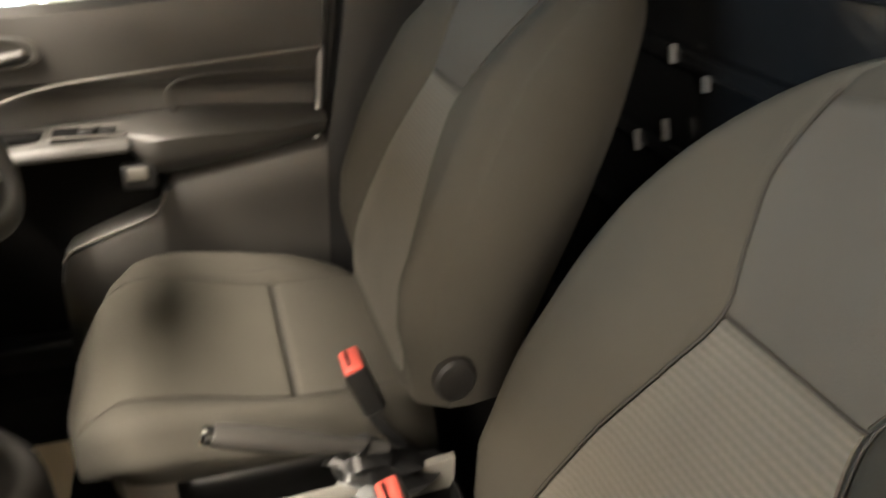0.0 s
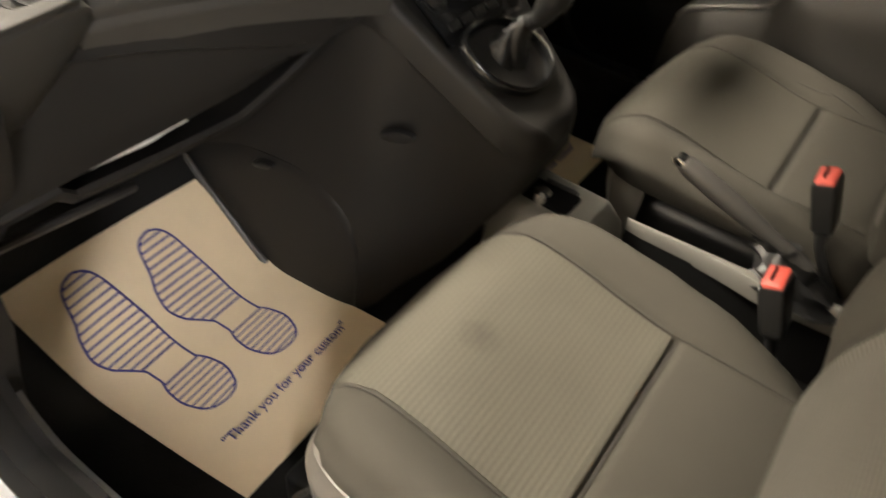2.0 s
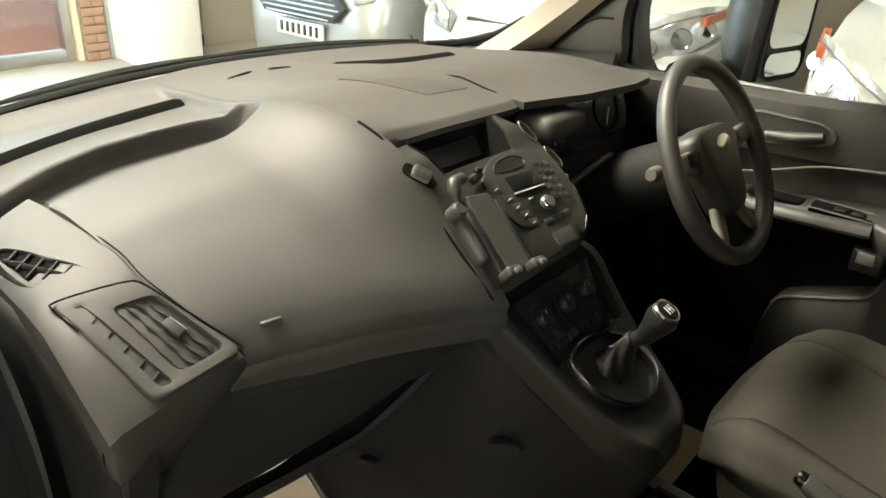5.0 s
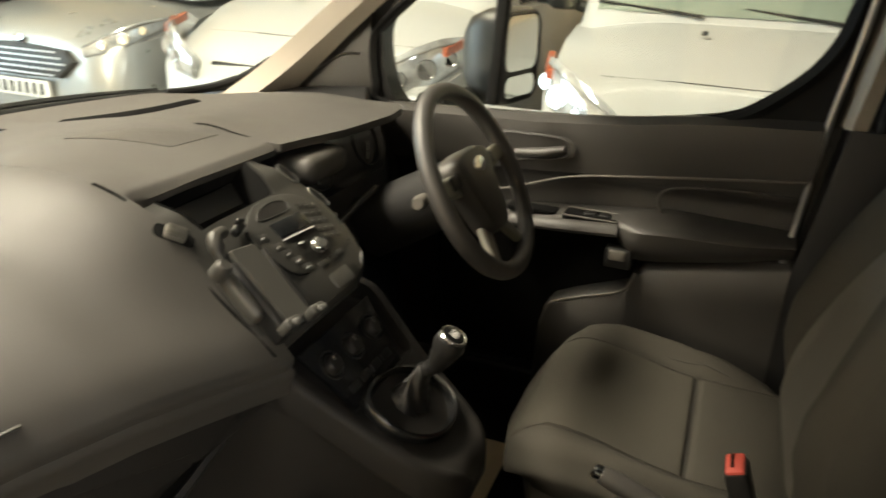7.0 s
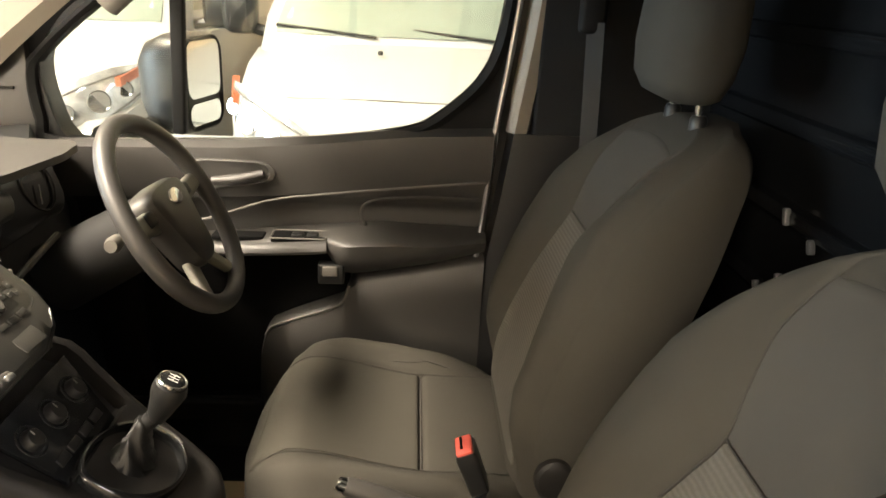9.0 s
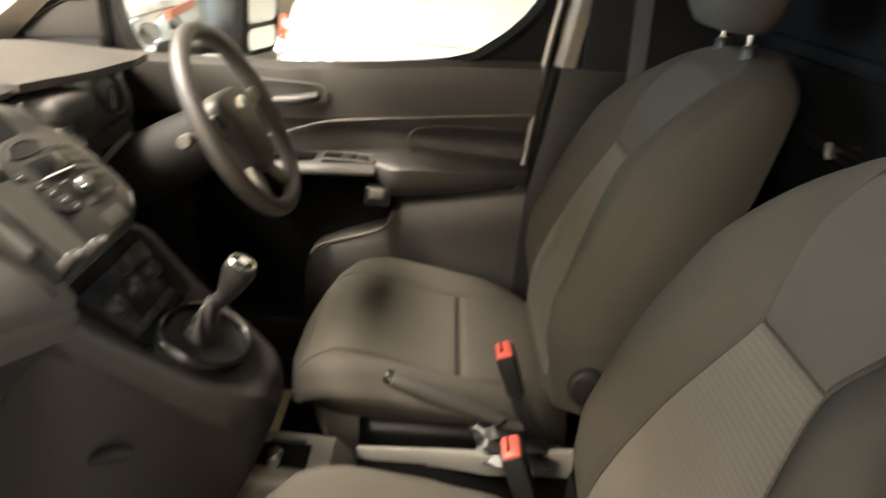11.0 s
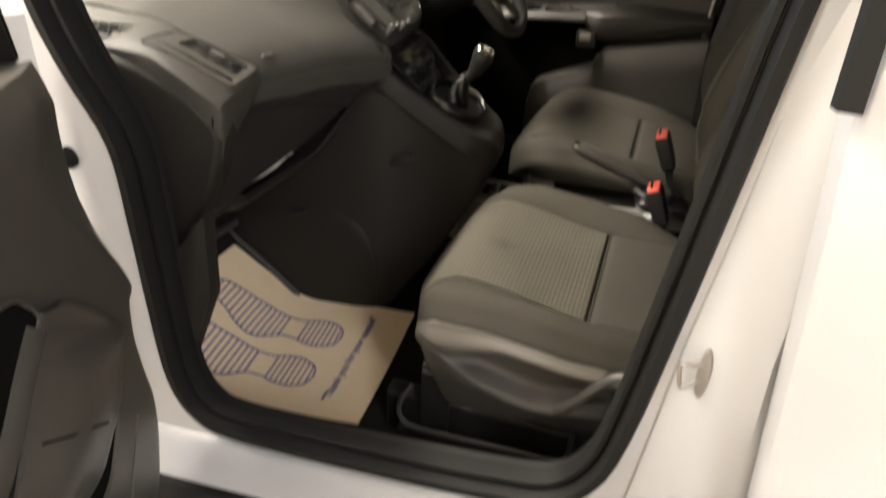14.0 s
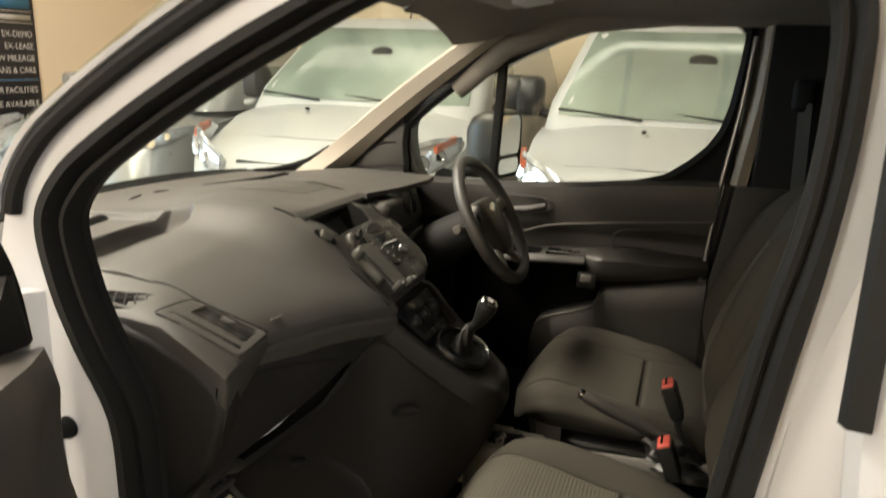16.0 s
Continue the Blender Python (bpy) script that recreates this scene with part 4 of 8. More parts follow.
def seat(name, label, cx, out):
    """A front seat centred on cx; out: the side of its door (-1 or 1)."""
    root = thing(name, label, "seat", "front seats")
    qh = [0, 0.2, 0.4, 0.5, 0.535, 0.545, 0.555, 0.565, 0.575, 0.6, 0.62, 0.64, 0.655, 0.67, 0.69, 0.72, 0.78, 0.83, 0.88, 0.93, 0.97, 1]
    qs = [-q for q in qh[:0:-1]] + qh
    ys = [-0.076, -0.079, -0.084, -0.093, -0.1, -0.108, -0.13, -0.17, -0.2, -0.24, -0.28, -0.32, -0.36, -0.39, -0.4, -0.405, -0.409, -0.413, -0.417, -0.421, -0.43, -0.46, -0.5, -0.55, -0.62]
    bm = bmesh.new()
    rings = []
    for y in ys:
        h = max(0.03, cushion_half(y))
        top = [V(cx + q * h, y, cushion_top(q * h, y)) for q in qs]
        lo = 0.625
        low = min(lo, top[0].z - 0.01)
        under = [V(cx + h * 0.985, y, top[-1].z - 0.014), V(cx + h * 0.93, y, low), V(cx + h * 0.6, y, low - 0.03), V(cx - h * 0.6, y, low - 0.03), V(cx - h * 0.93, y, low), V(cx - h * 0.985, y, top[0].z - 0.014)]
        rings.append(top + under)
    loft(bm, rings)
    part("cushion", bm, M_CLOTH, root, "grey-brown cloth cushion", sharp=70)
    # ribbed centre panel of the cushion, a shade proud
    bm = bmesh.new()
    yy = [-0.1, -0.108, -0.13, -0.17, -0.2, -0.24, -0.28, -0.32, -0.36, -0.39, -0.4, -0.405, -0.409]

    def ins(q, y):
        dx = q * min(0.169, 0.9 * cushion_half(y))
        return (cx + dx, y, cushion_top(dx, y) + 0.002)
    sheet(bm, ins, span(-0.985, 0.985, 17), yy, 0.006)
    part("cushion_insert", bm, M_RIB if cx < 0 else M_PLAIN, root, "ribbed lighter cloth insert" if cx < 0 else "plain worn cloth insert", sharp=70)
    # stitched seams: the cross seam and both side seams that run on to the back
    for pts in ([(cx + d, -0.413, cushion_top(d, -0.413) + 0.003) for d in span(-0.168, 0.168, 15)],
                [(cx - 0.172, y, cushion_top(0.172, y) + 0.003) for y in span(-0.11, -0.58, 22)],
                [(cx + 0.172, y, cushion_top(0.172, y) + 0.003) for y in span(-0.11, -0.58, 22)]):
        bm = bmesh.new()
        tube(bm, pts, 0.0022 if len(pts) == 15 else 0.0009, 6)
        part("seam", bm, M_SEAM, root)
    for d0, d1, y0, y1 in ((0.205, 0.185, -0.4, -0.5), (0.19, 0.2, -0.33, -0.43)):
        bm = bmesh.new()
        tube(bm, [(cx + out * (d0 + (d1 - d0) * t), y0 + (y1 - y0) * t, cushion_top(d0 + (d1 - d0) * t, y0 + (y1 - y0) * t) - 0.0005) for t in span(0, 1, 8)], [0.0005 + 0.002 * math.sin(math.pi * k / 7) for k in range(8)], 6)
        part("crease", bm, M_SEAM, root)
    # backrest
    bm = bmesh.new()
    rings = []
    for z in [0.655, 0.665] + span(0.68, 1.26, 48) + [1.268, 1.276, 1.283, 1.289, 1.294, 1.299, 1.304]:
        h = back_half(z)
        p = min(panel_half(z), h * 0.8)
        rear = curve(z, [(0.66, -0.74), (0.8, -0.775), (1.0, -0.84), (1.17, -0.9), (1.26, -0.925), (1.31, -0.915)])
        half = [p * k for k in (0, 0.3, 0.6, 0.85, 0.94, 0.97, 1.0)] + [p + (h - p) * k for k in (0.03, 0.07, 0.14, 0.25, 0.38, 0.5, 0.62, 0.72, 0.8, 0.87, 0.93, 0.97, 1)]
        fr = [V(cx + a, back_front(a / h, z), z) for a in [-a for a in half[:0:-1]] + half]
        yr = min(rear, fr[0].y - 0.03)
        bk_ = [V(cx + h * 1.005, (fr[-1].y * 0.65 + yr * 0.35), z), V(cx + h * 0.97, yr + 0.02, z), V(cx + h * 0.8, yr, z), V(cx - h * 0.8, yr, z), V(cx - h * 0.97, yr + 0.02, z), V(cx - h * 1.005, (fr[0].y * 0.65 + yr * 0.35), z)]
        rings.append(fr + bk_)
    loft(bm, rings)
    part("backrest", bm, M_CLOTH, root, "grey-brown cloth backrest", sharp=70)
    # ribbed panel of the backrest: lower field with a slanted top edge
    bm = bmesh.new()

    def bins(q, v):
        z = 0.70 + v * 0.402
        w = panel_half(z) - 0.003
        h = back_half(z)
        return (cx + q * w, back_front(q * w / h, z) + 0.0035, z)
    sheet(bm, bins, span(-0.98, 0.98, 19), span(0, 1, 40), 0.006, (0, -1, 0))
    part("back_insert", bm, M_RIBB, root, "ribbed lighter cloth insert", sharp=70)
    # upper plain field
    bm = bmesh.new()

    def bup(q, v):
        z = 1.108 + v * (0.162 - 0.012 * q * q)
        h = back_half(z)
        w = panel_half(z) - 0.003
        return (cx + q * w, back_front(q * w / h, z) + 0.0035, z)
    sheet(bm, bup, span(-0.98, 0.98, 19), span(0, 1, 20), 0.006, (0, -1, 0))
    part("back_upper_panel", bm, M_SEATUP, root, "plain grey cloth upper panel", sharp=70)
    # stitched seams beside and across the back panels
    for sg in (-1, 1):
        bm = bmesh.new()
        tube(bm, [(cx + sg * panel_half(z), back_front(panel_half(z) / back_half(z), z) + 0.004, z) for z in span(0.72, 1.262, 40)], 0.0013, 6)
        part("seam", bm, M_SEAM, root)
    bm = bmesh.new()
    tube(bm, [(cx + d, back_front(d / back_half(1.105), 1.105) + 0.003, 1.105) for d in span(-0.07, 0.07, 13)], 0.0014, 6)
    part("seam", bm, M_SEAM, root)
    # headrest on two posts
    for s in (-0.065, 0.065):
        bm = bmesh.new()
        tube(bm, [(cx + s, -0.855, 1.27), (cx + s, -0.85, 1.4)], 0.0065, 10)
        part("headrest_post", bm, M_CHROME, root, "chrome post")
        bm = bmesh.new()
        tube(bm, [(cx + s, -0.855, 1.29), (cx + s, -0.855, 1.312), (cx + s, -0.855, 1.318)], [0.015, 0.015, 0.011], 12)
        part("post_guide", bm, M_BLACK, root)
    bm = bmesh.new()
    rings = []
    for z, w, d, o in ((1.338, 0.18, 0.06, 0.03), (1.346, 0.215, 0.09, 0.032), (1.376, 0.245, 0.115, 0.036), (1.43, 0.26, 0.125, 0.034), (1.5, 0.255, 0.12, 0.03), (1.54, 0.235, 0.1, 0.025), (1.56, 0.2, 0.07, 0.02)):
        rings.append([V(cx + x, -0.862 + o + y - 0.02 * (2 * x / 0.26) ** 2, z) for x, y in rrect(w, d, 0.05, 5)])
    loft(bm, rings)
    part("headrest", bm, M_CLOTH, root, "grey cloth headrest", sharp=70)
    # plastic side valance on the door side: a light chamfer over a deep scoop with a curved lip
    def valance(y, v):
        zt = lerp(y, [(-0.66, 0.712), (-0.52, 0.702), (-0.333, 0.706), (-0.285, 0.702), (-0.237, 0.692), (-0.187, 0.694), (-0.15, 0.7), (-0.1, 0.69)])
        zt = min(zt, cushion_top(0.99 * cushion_half(y), y) - 0.002)
        zc = lerp(y, [(-0.66, 0.685), (-0.479, 0.678), (-0.387, 0.673), (-0.31, 0.662), (-0.242, 0.646), (-0.191, 0.629), (-0.15, 0.62), (-0.1, 0.615)])
        za = lerp(y, [(-0.66, 0.6), (-0.5, 0.567), (-0.387, 0.552), (-0.352, 0.549), (-0.299, 0.559), (-0.245, 0.579), (-0.191, 0.605), (-0.15, 0.618), (-0.1, 0.613)])
        zc = min(zc, zt - 0.022)
        za = min(za, zc - 0.008)
        zb = lerp(y, [(-0.66, 0.51), (-0.407, 0.5), (-0.303, 0.492), (-0.182, 0.492), (-0.15, 0.53), (-0.1, 0.57)])
        scoop = 0.04 * ease(-0.175, -0.25, y)
        if v < 1:
            z, d = zt + (zc - zt) * v, 0.272 + 0.013 * ease(0, 0.7, v) - 0.003 * ease(0.85, 1, v)
        elif v < 2:
            z, d = zc + (za - zc) * (v - 1), 0.282 - scoop * ease(1, 1.22, v) * ease(2, 1.78, v)
        else:
            z, d = za + (zb - za) * (v - 2), 0.283 - 0.024 * ease(2.05, 3, v)
        return (cx + out * min(d, cushion_half(y) + 0.013 + d - 0.283), y, z)
    bm = bmesh.new()
    vys = [-0.1, -0.106, -0.115, -0.125] + span(-0.135, -0.6, 31)
    sheet(bm, valance, vys, [0, 0.08, 0.25, 0.45, 0.65, 0.8, 0.9, 0.97, 1.0], 0.012, (-out, 0, 0))
    part("valance_top", bm, M_SEATPL, root, "lighter grey upper edge of the side cover", sharp=55)
    # one plastic in two tones: the darker tone paints the scoop's shade
    bm = bmesh.new()
    sheet(bm, valance, vys, [1.0, 1.06, 1.12, 1.18, 1.24, 1.4, 1.6, 1.76, 1.84, 1.92, 1.97, 2.0, 2.04, 2.12, 2.3, 2.6, 3], 0.012, (-out, 0, 0))
    part("side_valance", bm, M_TRIM, root, "moulded side cover, darkened for the shade in its scoop", sharp=55)
    # front valance under the cushion nose
    bm = bmesh.new()
    rings = []
    for a in span(-1, 1, 17):
        x = cx + a * 0.235
        y = -0.105 - 0.055 * abs(a) ** 3
        rings.append([V(x, y - 0.01, 0.675), V(x, y, 0.64), V(x, y - 0.012, 0.56), V(x, y - 0.035, 0.5), V(x, y - 0.07, 0.5), V(x, y - 0.07, 0.67)])
    loft(bm, rings)
    part("front_valance", bm, M_SEATPL, root)
    # lift lever that rises from the scoop's lip
    if cx < 0:
        bm = bmesh.new()
        tube(bm, smooth_line([(cx + out * 0.279, -0.385, 0.556), (cx + out * 0.284, -0.418, 0.588), (cx + out * 0.288, -0.456, 0.642), (cx + out * 0.288, -0.484, 0.666), (cx + out * 0.286, -0.52, 0.668), (cx + out * 0.28, -0.56, 0.655)], 4), [0.004] + [0.008] * 19 + [0.006], 10, flat=0.7)
        part("lift_lever", bm, M_TRIM, root)
    # hinge cover at the foot of the backrest, inboard
    i = cx - out * 0.245
    bm = bmesh.new()
    rings = []
    for d, k in ((0.0, 0.62), (0.012, 0.6), (0.017, 0.5)):
        rings.append([V(i - out * d, -0.635 + y * k, 0.725 + z * k) for y, z in [(0.055 * math.cos(t), 0.065 * math.sin(t)) for t in span(0, 2 * math.pi * 23 / 24, 24)]])
    loft(bm, rings)
    part("hinge_cover", bm, M_SHADEPL, root, "dark plastic hinge cover")
    # frame and runners
    boxpart("seat_frame", (cx, -0.4, 0.5), (0.4, 0.4, 0.16), M_BLACK, root, 0.03)
    for s in (-0.18, 0.18):
        boxpart("runner", (cx + s, -0.35, 0.385), (0.045, 0.62, 0.1), M_BLACK, root, 0.008)
    # belt buckle on a stalk, inboard
    bx = 0.112 if cx > 0 else -0.088
    by, bz = (-0.478, 0.796) if cx > 0 else (-0.482, 0.746)
    up = Vector((0.02 if cx > 0 else 0.1, 0.36, 0.93)).normalized()
    rgt = Vector((1, 0, 0))
    m = basis((bx, by, bz), rgt, up)
    bm = bmesh.new()
    rings = []
    for l, w, t in ((-0.09, 0.034, 0.024), (-0.08, 0.052, 0.032), (-0.01, 0.058, 0.035), (0.0, 0.054, 0.032)):
        rings.append([m @ Vector((x, l, y)) for x, y in rrect(w, t, 0.006, 3)])
    loft(bm, rings)
    bu = part("belt_buckle", bm, M_BLACK, root, "black buckle with red button")
    bm = bmesh.new()
    rings = []
    for l, w, t in ((-0.008, 0.05, 0.028), (0.004, 0.048, 0.027), (0.007, 0.04, 0.02)):
        rings.append([m @ Vector((x, l, y)) for x, y in rrect(w, t, 0.004, 3)])
    loft(bm, rings)
    part("red_button", bm, M_RED, bu, "red release button")
    boxpart("slot", m @ Vector((0, 0.0085, -0.003)), (0.03, 0.003, 0.004), M_GAPSHADE, bu, 0, m.to_3x3())
    bm = bmesh.new()
    tube(bm, smooth_line([m @ Vector((0, -0.085, 0)), m @ Vector((0, -0.13, -0.005)), V(bx - out * 0.0, by - 0.1, bz - 0.2), V(i, -0.62, bz - 0.25)], 4), 0.014, 8, flat=0.4)
    part("stalk", bm, M_BLACK, bu)
    return root


M_PLAIN = mat("seat_plain_cloth", (0.043, 0.04, 0.0325), 0.95, grain=0.7, grain_scale=1100, vary=0.16, vary_scale=10, spec=0.15, fine=0.6)
M_SEAM = mat("seam_thread", (0.028, 0.025, 0.021), 0.9, vary=0.1)
M_SEATUP = mat("seat_upper_cloth", (0.054, 0.051, 0.045), 0.95, grain=0.6, grain_scale=1300, vary=0.1, vary_scale=12, spec=0.15, fine=0.6)
seat("passenger_seat", "grey-brown cloth passenger seat with ribbed insert, stained", -0.375, -1)
seat("driver_seat", "grey-brown cloth driver seat with plain insert, worn", 0.375, 1)

M_TAG = mat("tag_plastic", (0.055, 0.054, 0.05), 0.4)
# ---- dashboard ----
dash = thing("dashboard", "dark grey moulded dashboard with trays and vents", "dashboard")


def crease(x):
    """The lower rear edge of the passenger pad."""
    return lerp(x, [(-0.76, 0.21), (-0.56, 0.2), (-0.5, 0.184), (-0.4, 0.152), (-0.19, 0.1)]), lerp(x, [(-0.76, 1.04), (-0.56, 1.045), (-0.4, 1.03), (-0.19, 0.985)])


TRAY_REAR = [(-0.65, 0.478), (-0.58, 0.502), (-0.49, 0.518), (-0.4, 0.532), (-0.3, 0.545), (-0.25, 0.57), (-0.2, 0.61)]
TRAY_FRONT = [(-0.65, 0.585), (-0.545, 0.65), (-0.45, 0.69), (-0.36, 0.702), (-0.3, 0.7), (-0.25, 0.69), (-0.2, 0.67)]


def pad(u, v):
    """Passenger pad: u is x, v runs 0 at the windscreen to 1 at the crease."""
    yc, zc = crease(u)
    y = curve(v, [(0, 1.056 - 0.24 * (u / 0.8) ** 2), (0.5, 0.5), (0.7, 0.345), (0.82, yc + 0.09), (0.9, yc + 0.03), (0.95, yc)]) + 0.008 * ease(0.95, 1.0, v)
    if v < 0.5:
        y = lerp(v, [(0, 1.056 - 0.24 * (u / 0.8) ** 2), (0.18, 0.8), (0.5, 0.5)])
    side = ease(-0.5, -0.76, u)
    z = curve(v, [(0, 1.135), (0.25, 1.152), (0.5, 1.16), (0.62, 1.152), (0.7, 1.134), (0.82, zc + 0.066), (0.9, zc + 0.032), (0.95, zc), (1, zc - 0.035)])
    z += -0.035 * side * ease(0.9, 0.35, y) * 0.6
    # bulge towards the middle of the van
    z += 0.012 * ease(-0.6, -0.25, u) * ease(0.8, 0.3, y)
    y0 = y
    y = lerp(y, [(0.0, 0.0), (0.42, 0.42), (0.545, lerp(u, TRAY_REAR)), (0.665, lerp(u, TRAY_FRONT)), (0.8, 0.8), (1.3, 1.3)])
    lim = lerp(y, [(0.15, -0.558), (0.2, -0.562), (0.25, -0.578), (0.305, -0.599), (0.35, -0.604), (0.45, -0.61), (0.52, -0.617)])
    if u < lim:
        u = lim + (u - lim) * ease(0.5, 0.53, y)
    z += 0.032 * ease(-0.36, -0.2, u) * ease(0.14, 0.3, y) * ease(0.78, 0.5, y)
    # tray with steep walls: its rear edge runs in a shallow curve
    inside = ease(0.54, 0.552, y0) * ease(0.671, 0.655, y0) * ease(-0.68, -0.66, u) * ease(-0.19, -0.225, u)
    z -= 0.055 * inside
    # shelf beyond the tray lies lower; its step runs from the tray's end to the windscreen
    step = lerp(y, [(0.53, -0.29), (0.56, -0.262), (0.7, -0.208), (0.85, -0.2), (1.05, -0.2)])
    z -= 0.016 * ease(step, step - 0.012, u) * ease(0.62, 0.66, y0) * ease(0.97, 0.88, y) * (1 - inside)
    return (u, y, z)


vs = span(0, 0.18, 26)[:-1] + span(0.18, 0.5, 60)[:-1] + span(0.5, 0.7, 12)[:-1] + span(0.7, 1, 26)
us = span(-0.76, -0.645, 12)[:-1] + span(-0.645, -0.62, 8)[:-1] + span(-0.62, -0.575, 6)[:-1] + span(-0.575, -0.545, 10)[:-1] + span(-0.545, -0.21, 32)[:-1] + span(-0.21, -0.18, 9)
bm = bmesh.new()
sheet(bm, pad, us, vs, 0.02)
part("passenger_pad", bm, M_DASH, dash, "grained plastic dashboard pad with tray", sharp=50)

# centre hood over the display; its side runs down to the pad
PADZ = sorted((pad(-0.19, v)[1], pad(-0.19, v)[2]) for v in span(0, 0.95, 60))
def hood(u, v):
    yE = lerp(u, [(-0.185, 0.336), (-0.17, 0.345), (0.13, 0.33), (0.15, 0.336)])
    y = lerp(v, [(0, 1.052 - 0.24 * (u / 0.8) ** 2), (0.55, 0.62), (1, yE)])
    z = 1.142 + 0.055 * ease(1.0, 0.55, y) - 0.016 * ease(0.55, 0.33, y)
    zp = lerp(y, PADZ)
    k = ease(-0.05, -0.183, u)
    z = z * (1 - k) + (zp + 0.0004) * k - 0.009 * ease(0.965, 1.0, v) ** 2
    return (u, y, z)


bm = bmesh.new()
sheet(bm, hood, span(-0.185, 0.15, 24), span(0, 0.96, 36) + [0.97, 0.98, 0.99, 1.0], 0.01)
part("display_hood", bm, M_DASH, dash, sharp=50)
# instrument hood on the driver side
def cowl_fn(u, v):
    t = (u - 0.14) / 0.62
    yE = lerp(u, [(0.14, 0.325), (0.3, 0.283), (0.45, 0.262), (0.53, 0.272), (0.6, 0.31), (0.76, 0.42)])
    y = lerp(v, [(0, 1.052 - 0.24 * (u / 0.8) ** 2), (0.5, 0.6 - 0.05 * t), (1, yE)])
    z = 1.142 + (0.055 - 0.014 * ease(0.15, 0.32, u)) * ease(0.95, 0.5, y) * ease(0.8, 0.62, u) - 0.03 * ease(0.5, 0.76, u)
    z -= (0.016 - 0.012 * ease(0.15, 0.32, u)) * ease(0.55, 0.33, y)
    return (u, y, z)


bm = bmesh.new()
sheet(bm, cowl_fn, span(0.145, 0.765, 50), span(0, 1, 60), 0.014)
part("instrument_hood", bm, M_DASH, dash, sharp=50)
# demister slot at the foot of the windscreen, and the gap between the two hoods
# near-black strips paint the depth of the slots; the surface stays whole
bm = bmesh.new()
tube(bm, smooth_line([Vector(cowl_fn(u, v)) + V(0, 0, 0.0005) for u, v in ((0.15, 0.215), (0.24, 0.31), (0.33, 0.33), (0.42, 0.335))], 5), [0.004] + [0.013] * 14 + [0.004], 8, flat=0.16)
part("demister_slot", bm, M_GAPSHADE, dash)
bm = bmesh.new()
tube(bm, [(0.15, 0.36 + 0.03 * k, cowl_fn(0.16, 1 - 0.09 * k)[2] + 0.001) for k in range(1, 6)], 0.0016, 6)
part("hood_gap", bm, M_GAPSHADE, dash)
# long air slot between the tray and the windscreen
bm = bmesh.new()
tube(bm, smooth_line([V(x, y, pad(x, v)[2]) for x, y, v in ((-0.62, 0.7, 0.3), (-0.5, 0.752, 0.24), (-0.4, 0.79, 0.22), (-0.3, 0.82, 0.2), (-0.215, 0.84, 0.18))], 5), [0.006] + [0.016] * 19 + [0.012], 10, flat=0.12)
part("air_slot", bm, M_GAPSHADE, dash)
# flat cover on the centre hood and two slits near the glass
bm = bmesh.new()


def cover(a, b):
    p = Vector((-0.034, 0.614)).lerp(Vector((0.076, 0.551)), a).lerp(Vector((0.02, 0.445)).lerp(Vector((0.123, 0.435)), a), b)
    v = [k / 200 for k in range(201) if hood(p.x, k / 200)[1] <= p.y]
    return (p.x, p.y, hood(p.x, v[0])[2] + 0.0012)


sheet(bm, cover, span(0, 1, 7), span(0, 1, 7), 0.002)
part("sensor_cover", bm, M_TRIM, dash, "flat matt cover on the hood")
for a, b in (((-0.085, 0.89), (-0.005, 0.918)), ((0.035, 0.914), (0.085, 0.9))):
    bm = bmesh.new()
    tube(bm, [(a[0] + (b[0] - a[0]) * t, a[1] + (b[1] - a[1]) * t, 1.1495) for t in (0, 0.2, 0.8, 1)], [0.001, 0.0032, 0.0032, 0.001], 8, flat=0.4)
    part("demister_slit", bm, M_GAPSHADE, dash)
# seam between pad and hoods
bm = bmesh.new()
tube(bm, [Vector(hood(-0.187, v)) + V(0, 0, 0.001) for v in span(0.9, 1, 6)] + [V(-0.192, 0.3, 1.145), V(-0.2, 0.24, 1.105), V(-0.208, 0.17, 1.06), V(-0.207, 0.11, 1.01)], 0.0022, 6)
part("seam", bm, M_GAPSHADE, dash)

# fascia under the passenger pad: shadow gap, upper glovebox face, slot and lower edge
bm = bmesh.new()
rings = []
for x in span(-0.715, -0.16, 20):
    yc, zc = crease(x)
    yl = lerp(x, [(-0.735, 0.24), (-0.606, 0.204), (-0.407, 0.168), (-0.27, 0.15), (-0.16, 0.15)])
    zl = lerp(x, [(-0.735, 0.835), (-0.606, 0.864), (-0.407, 0.893), (-0.27, 0.925), (-0.16, 0.94)])
    zf = max(lerp(x, [(-0.735, 1.02), (-0.574, 0.988), (-0.5, 0.976), (-0.399, 0.952), (-0.262, 0.912), (-0.136, 0.884)]), zl + 0.014)
    yf = yc + (yl - yc) * 0.35
    rings.append([V(x, yc + 0.03, zc - 0.004), V(x, yc + 0.016, zc - 0.028), V(x, yc + 0.013, zc - 0.034), V(x, yc + 0.011, zc - 0.04), V(x, yf + 0.002, zf + 0.004), V(x, yf + 0.008, zf), V(x, yf + 0.0085, zf - 0.004), V(x, yf + 0.006, zf - 0.012), V(x, yf * 0.4 + yl * 0.6 - 0.004, zf * 0.4 + zl * 0.6), V(x, yl, zl + 0.004), V(x, yl + 0.002, zl - 0.003), V(x, yl + 0.012, zl - 0.006), V(x, yl + 0.15, zl + 0.01), V(x, 0.6, 1.05), V(x, 0.3, zc + 0.02)])
loft(bm, rings)
part("glovebox_door", bm, M_SHADEPL, dash, "dark grey glovebox door", sharp=35)
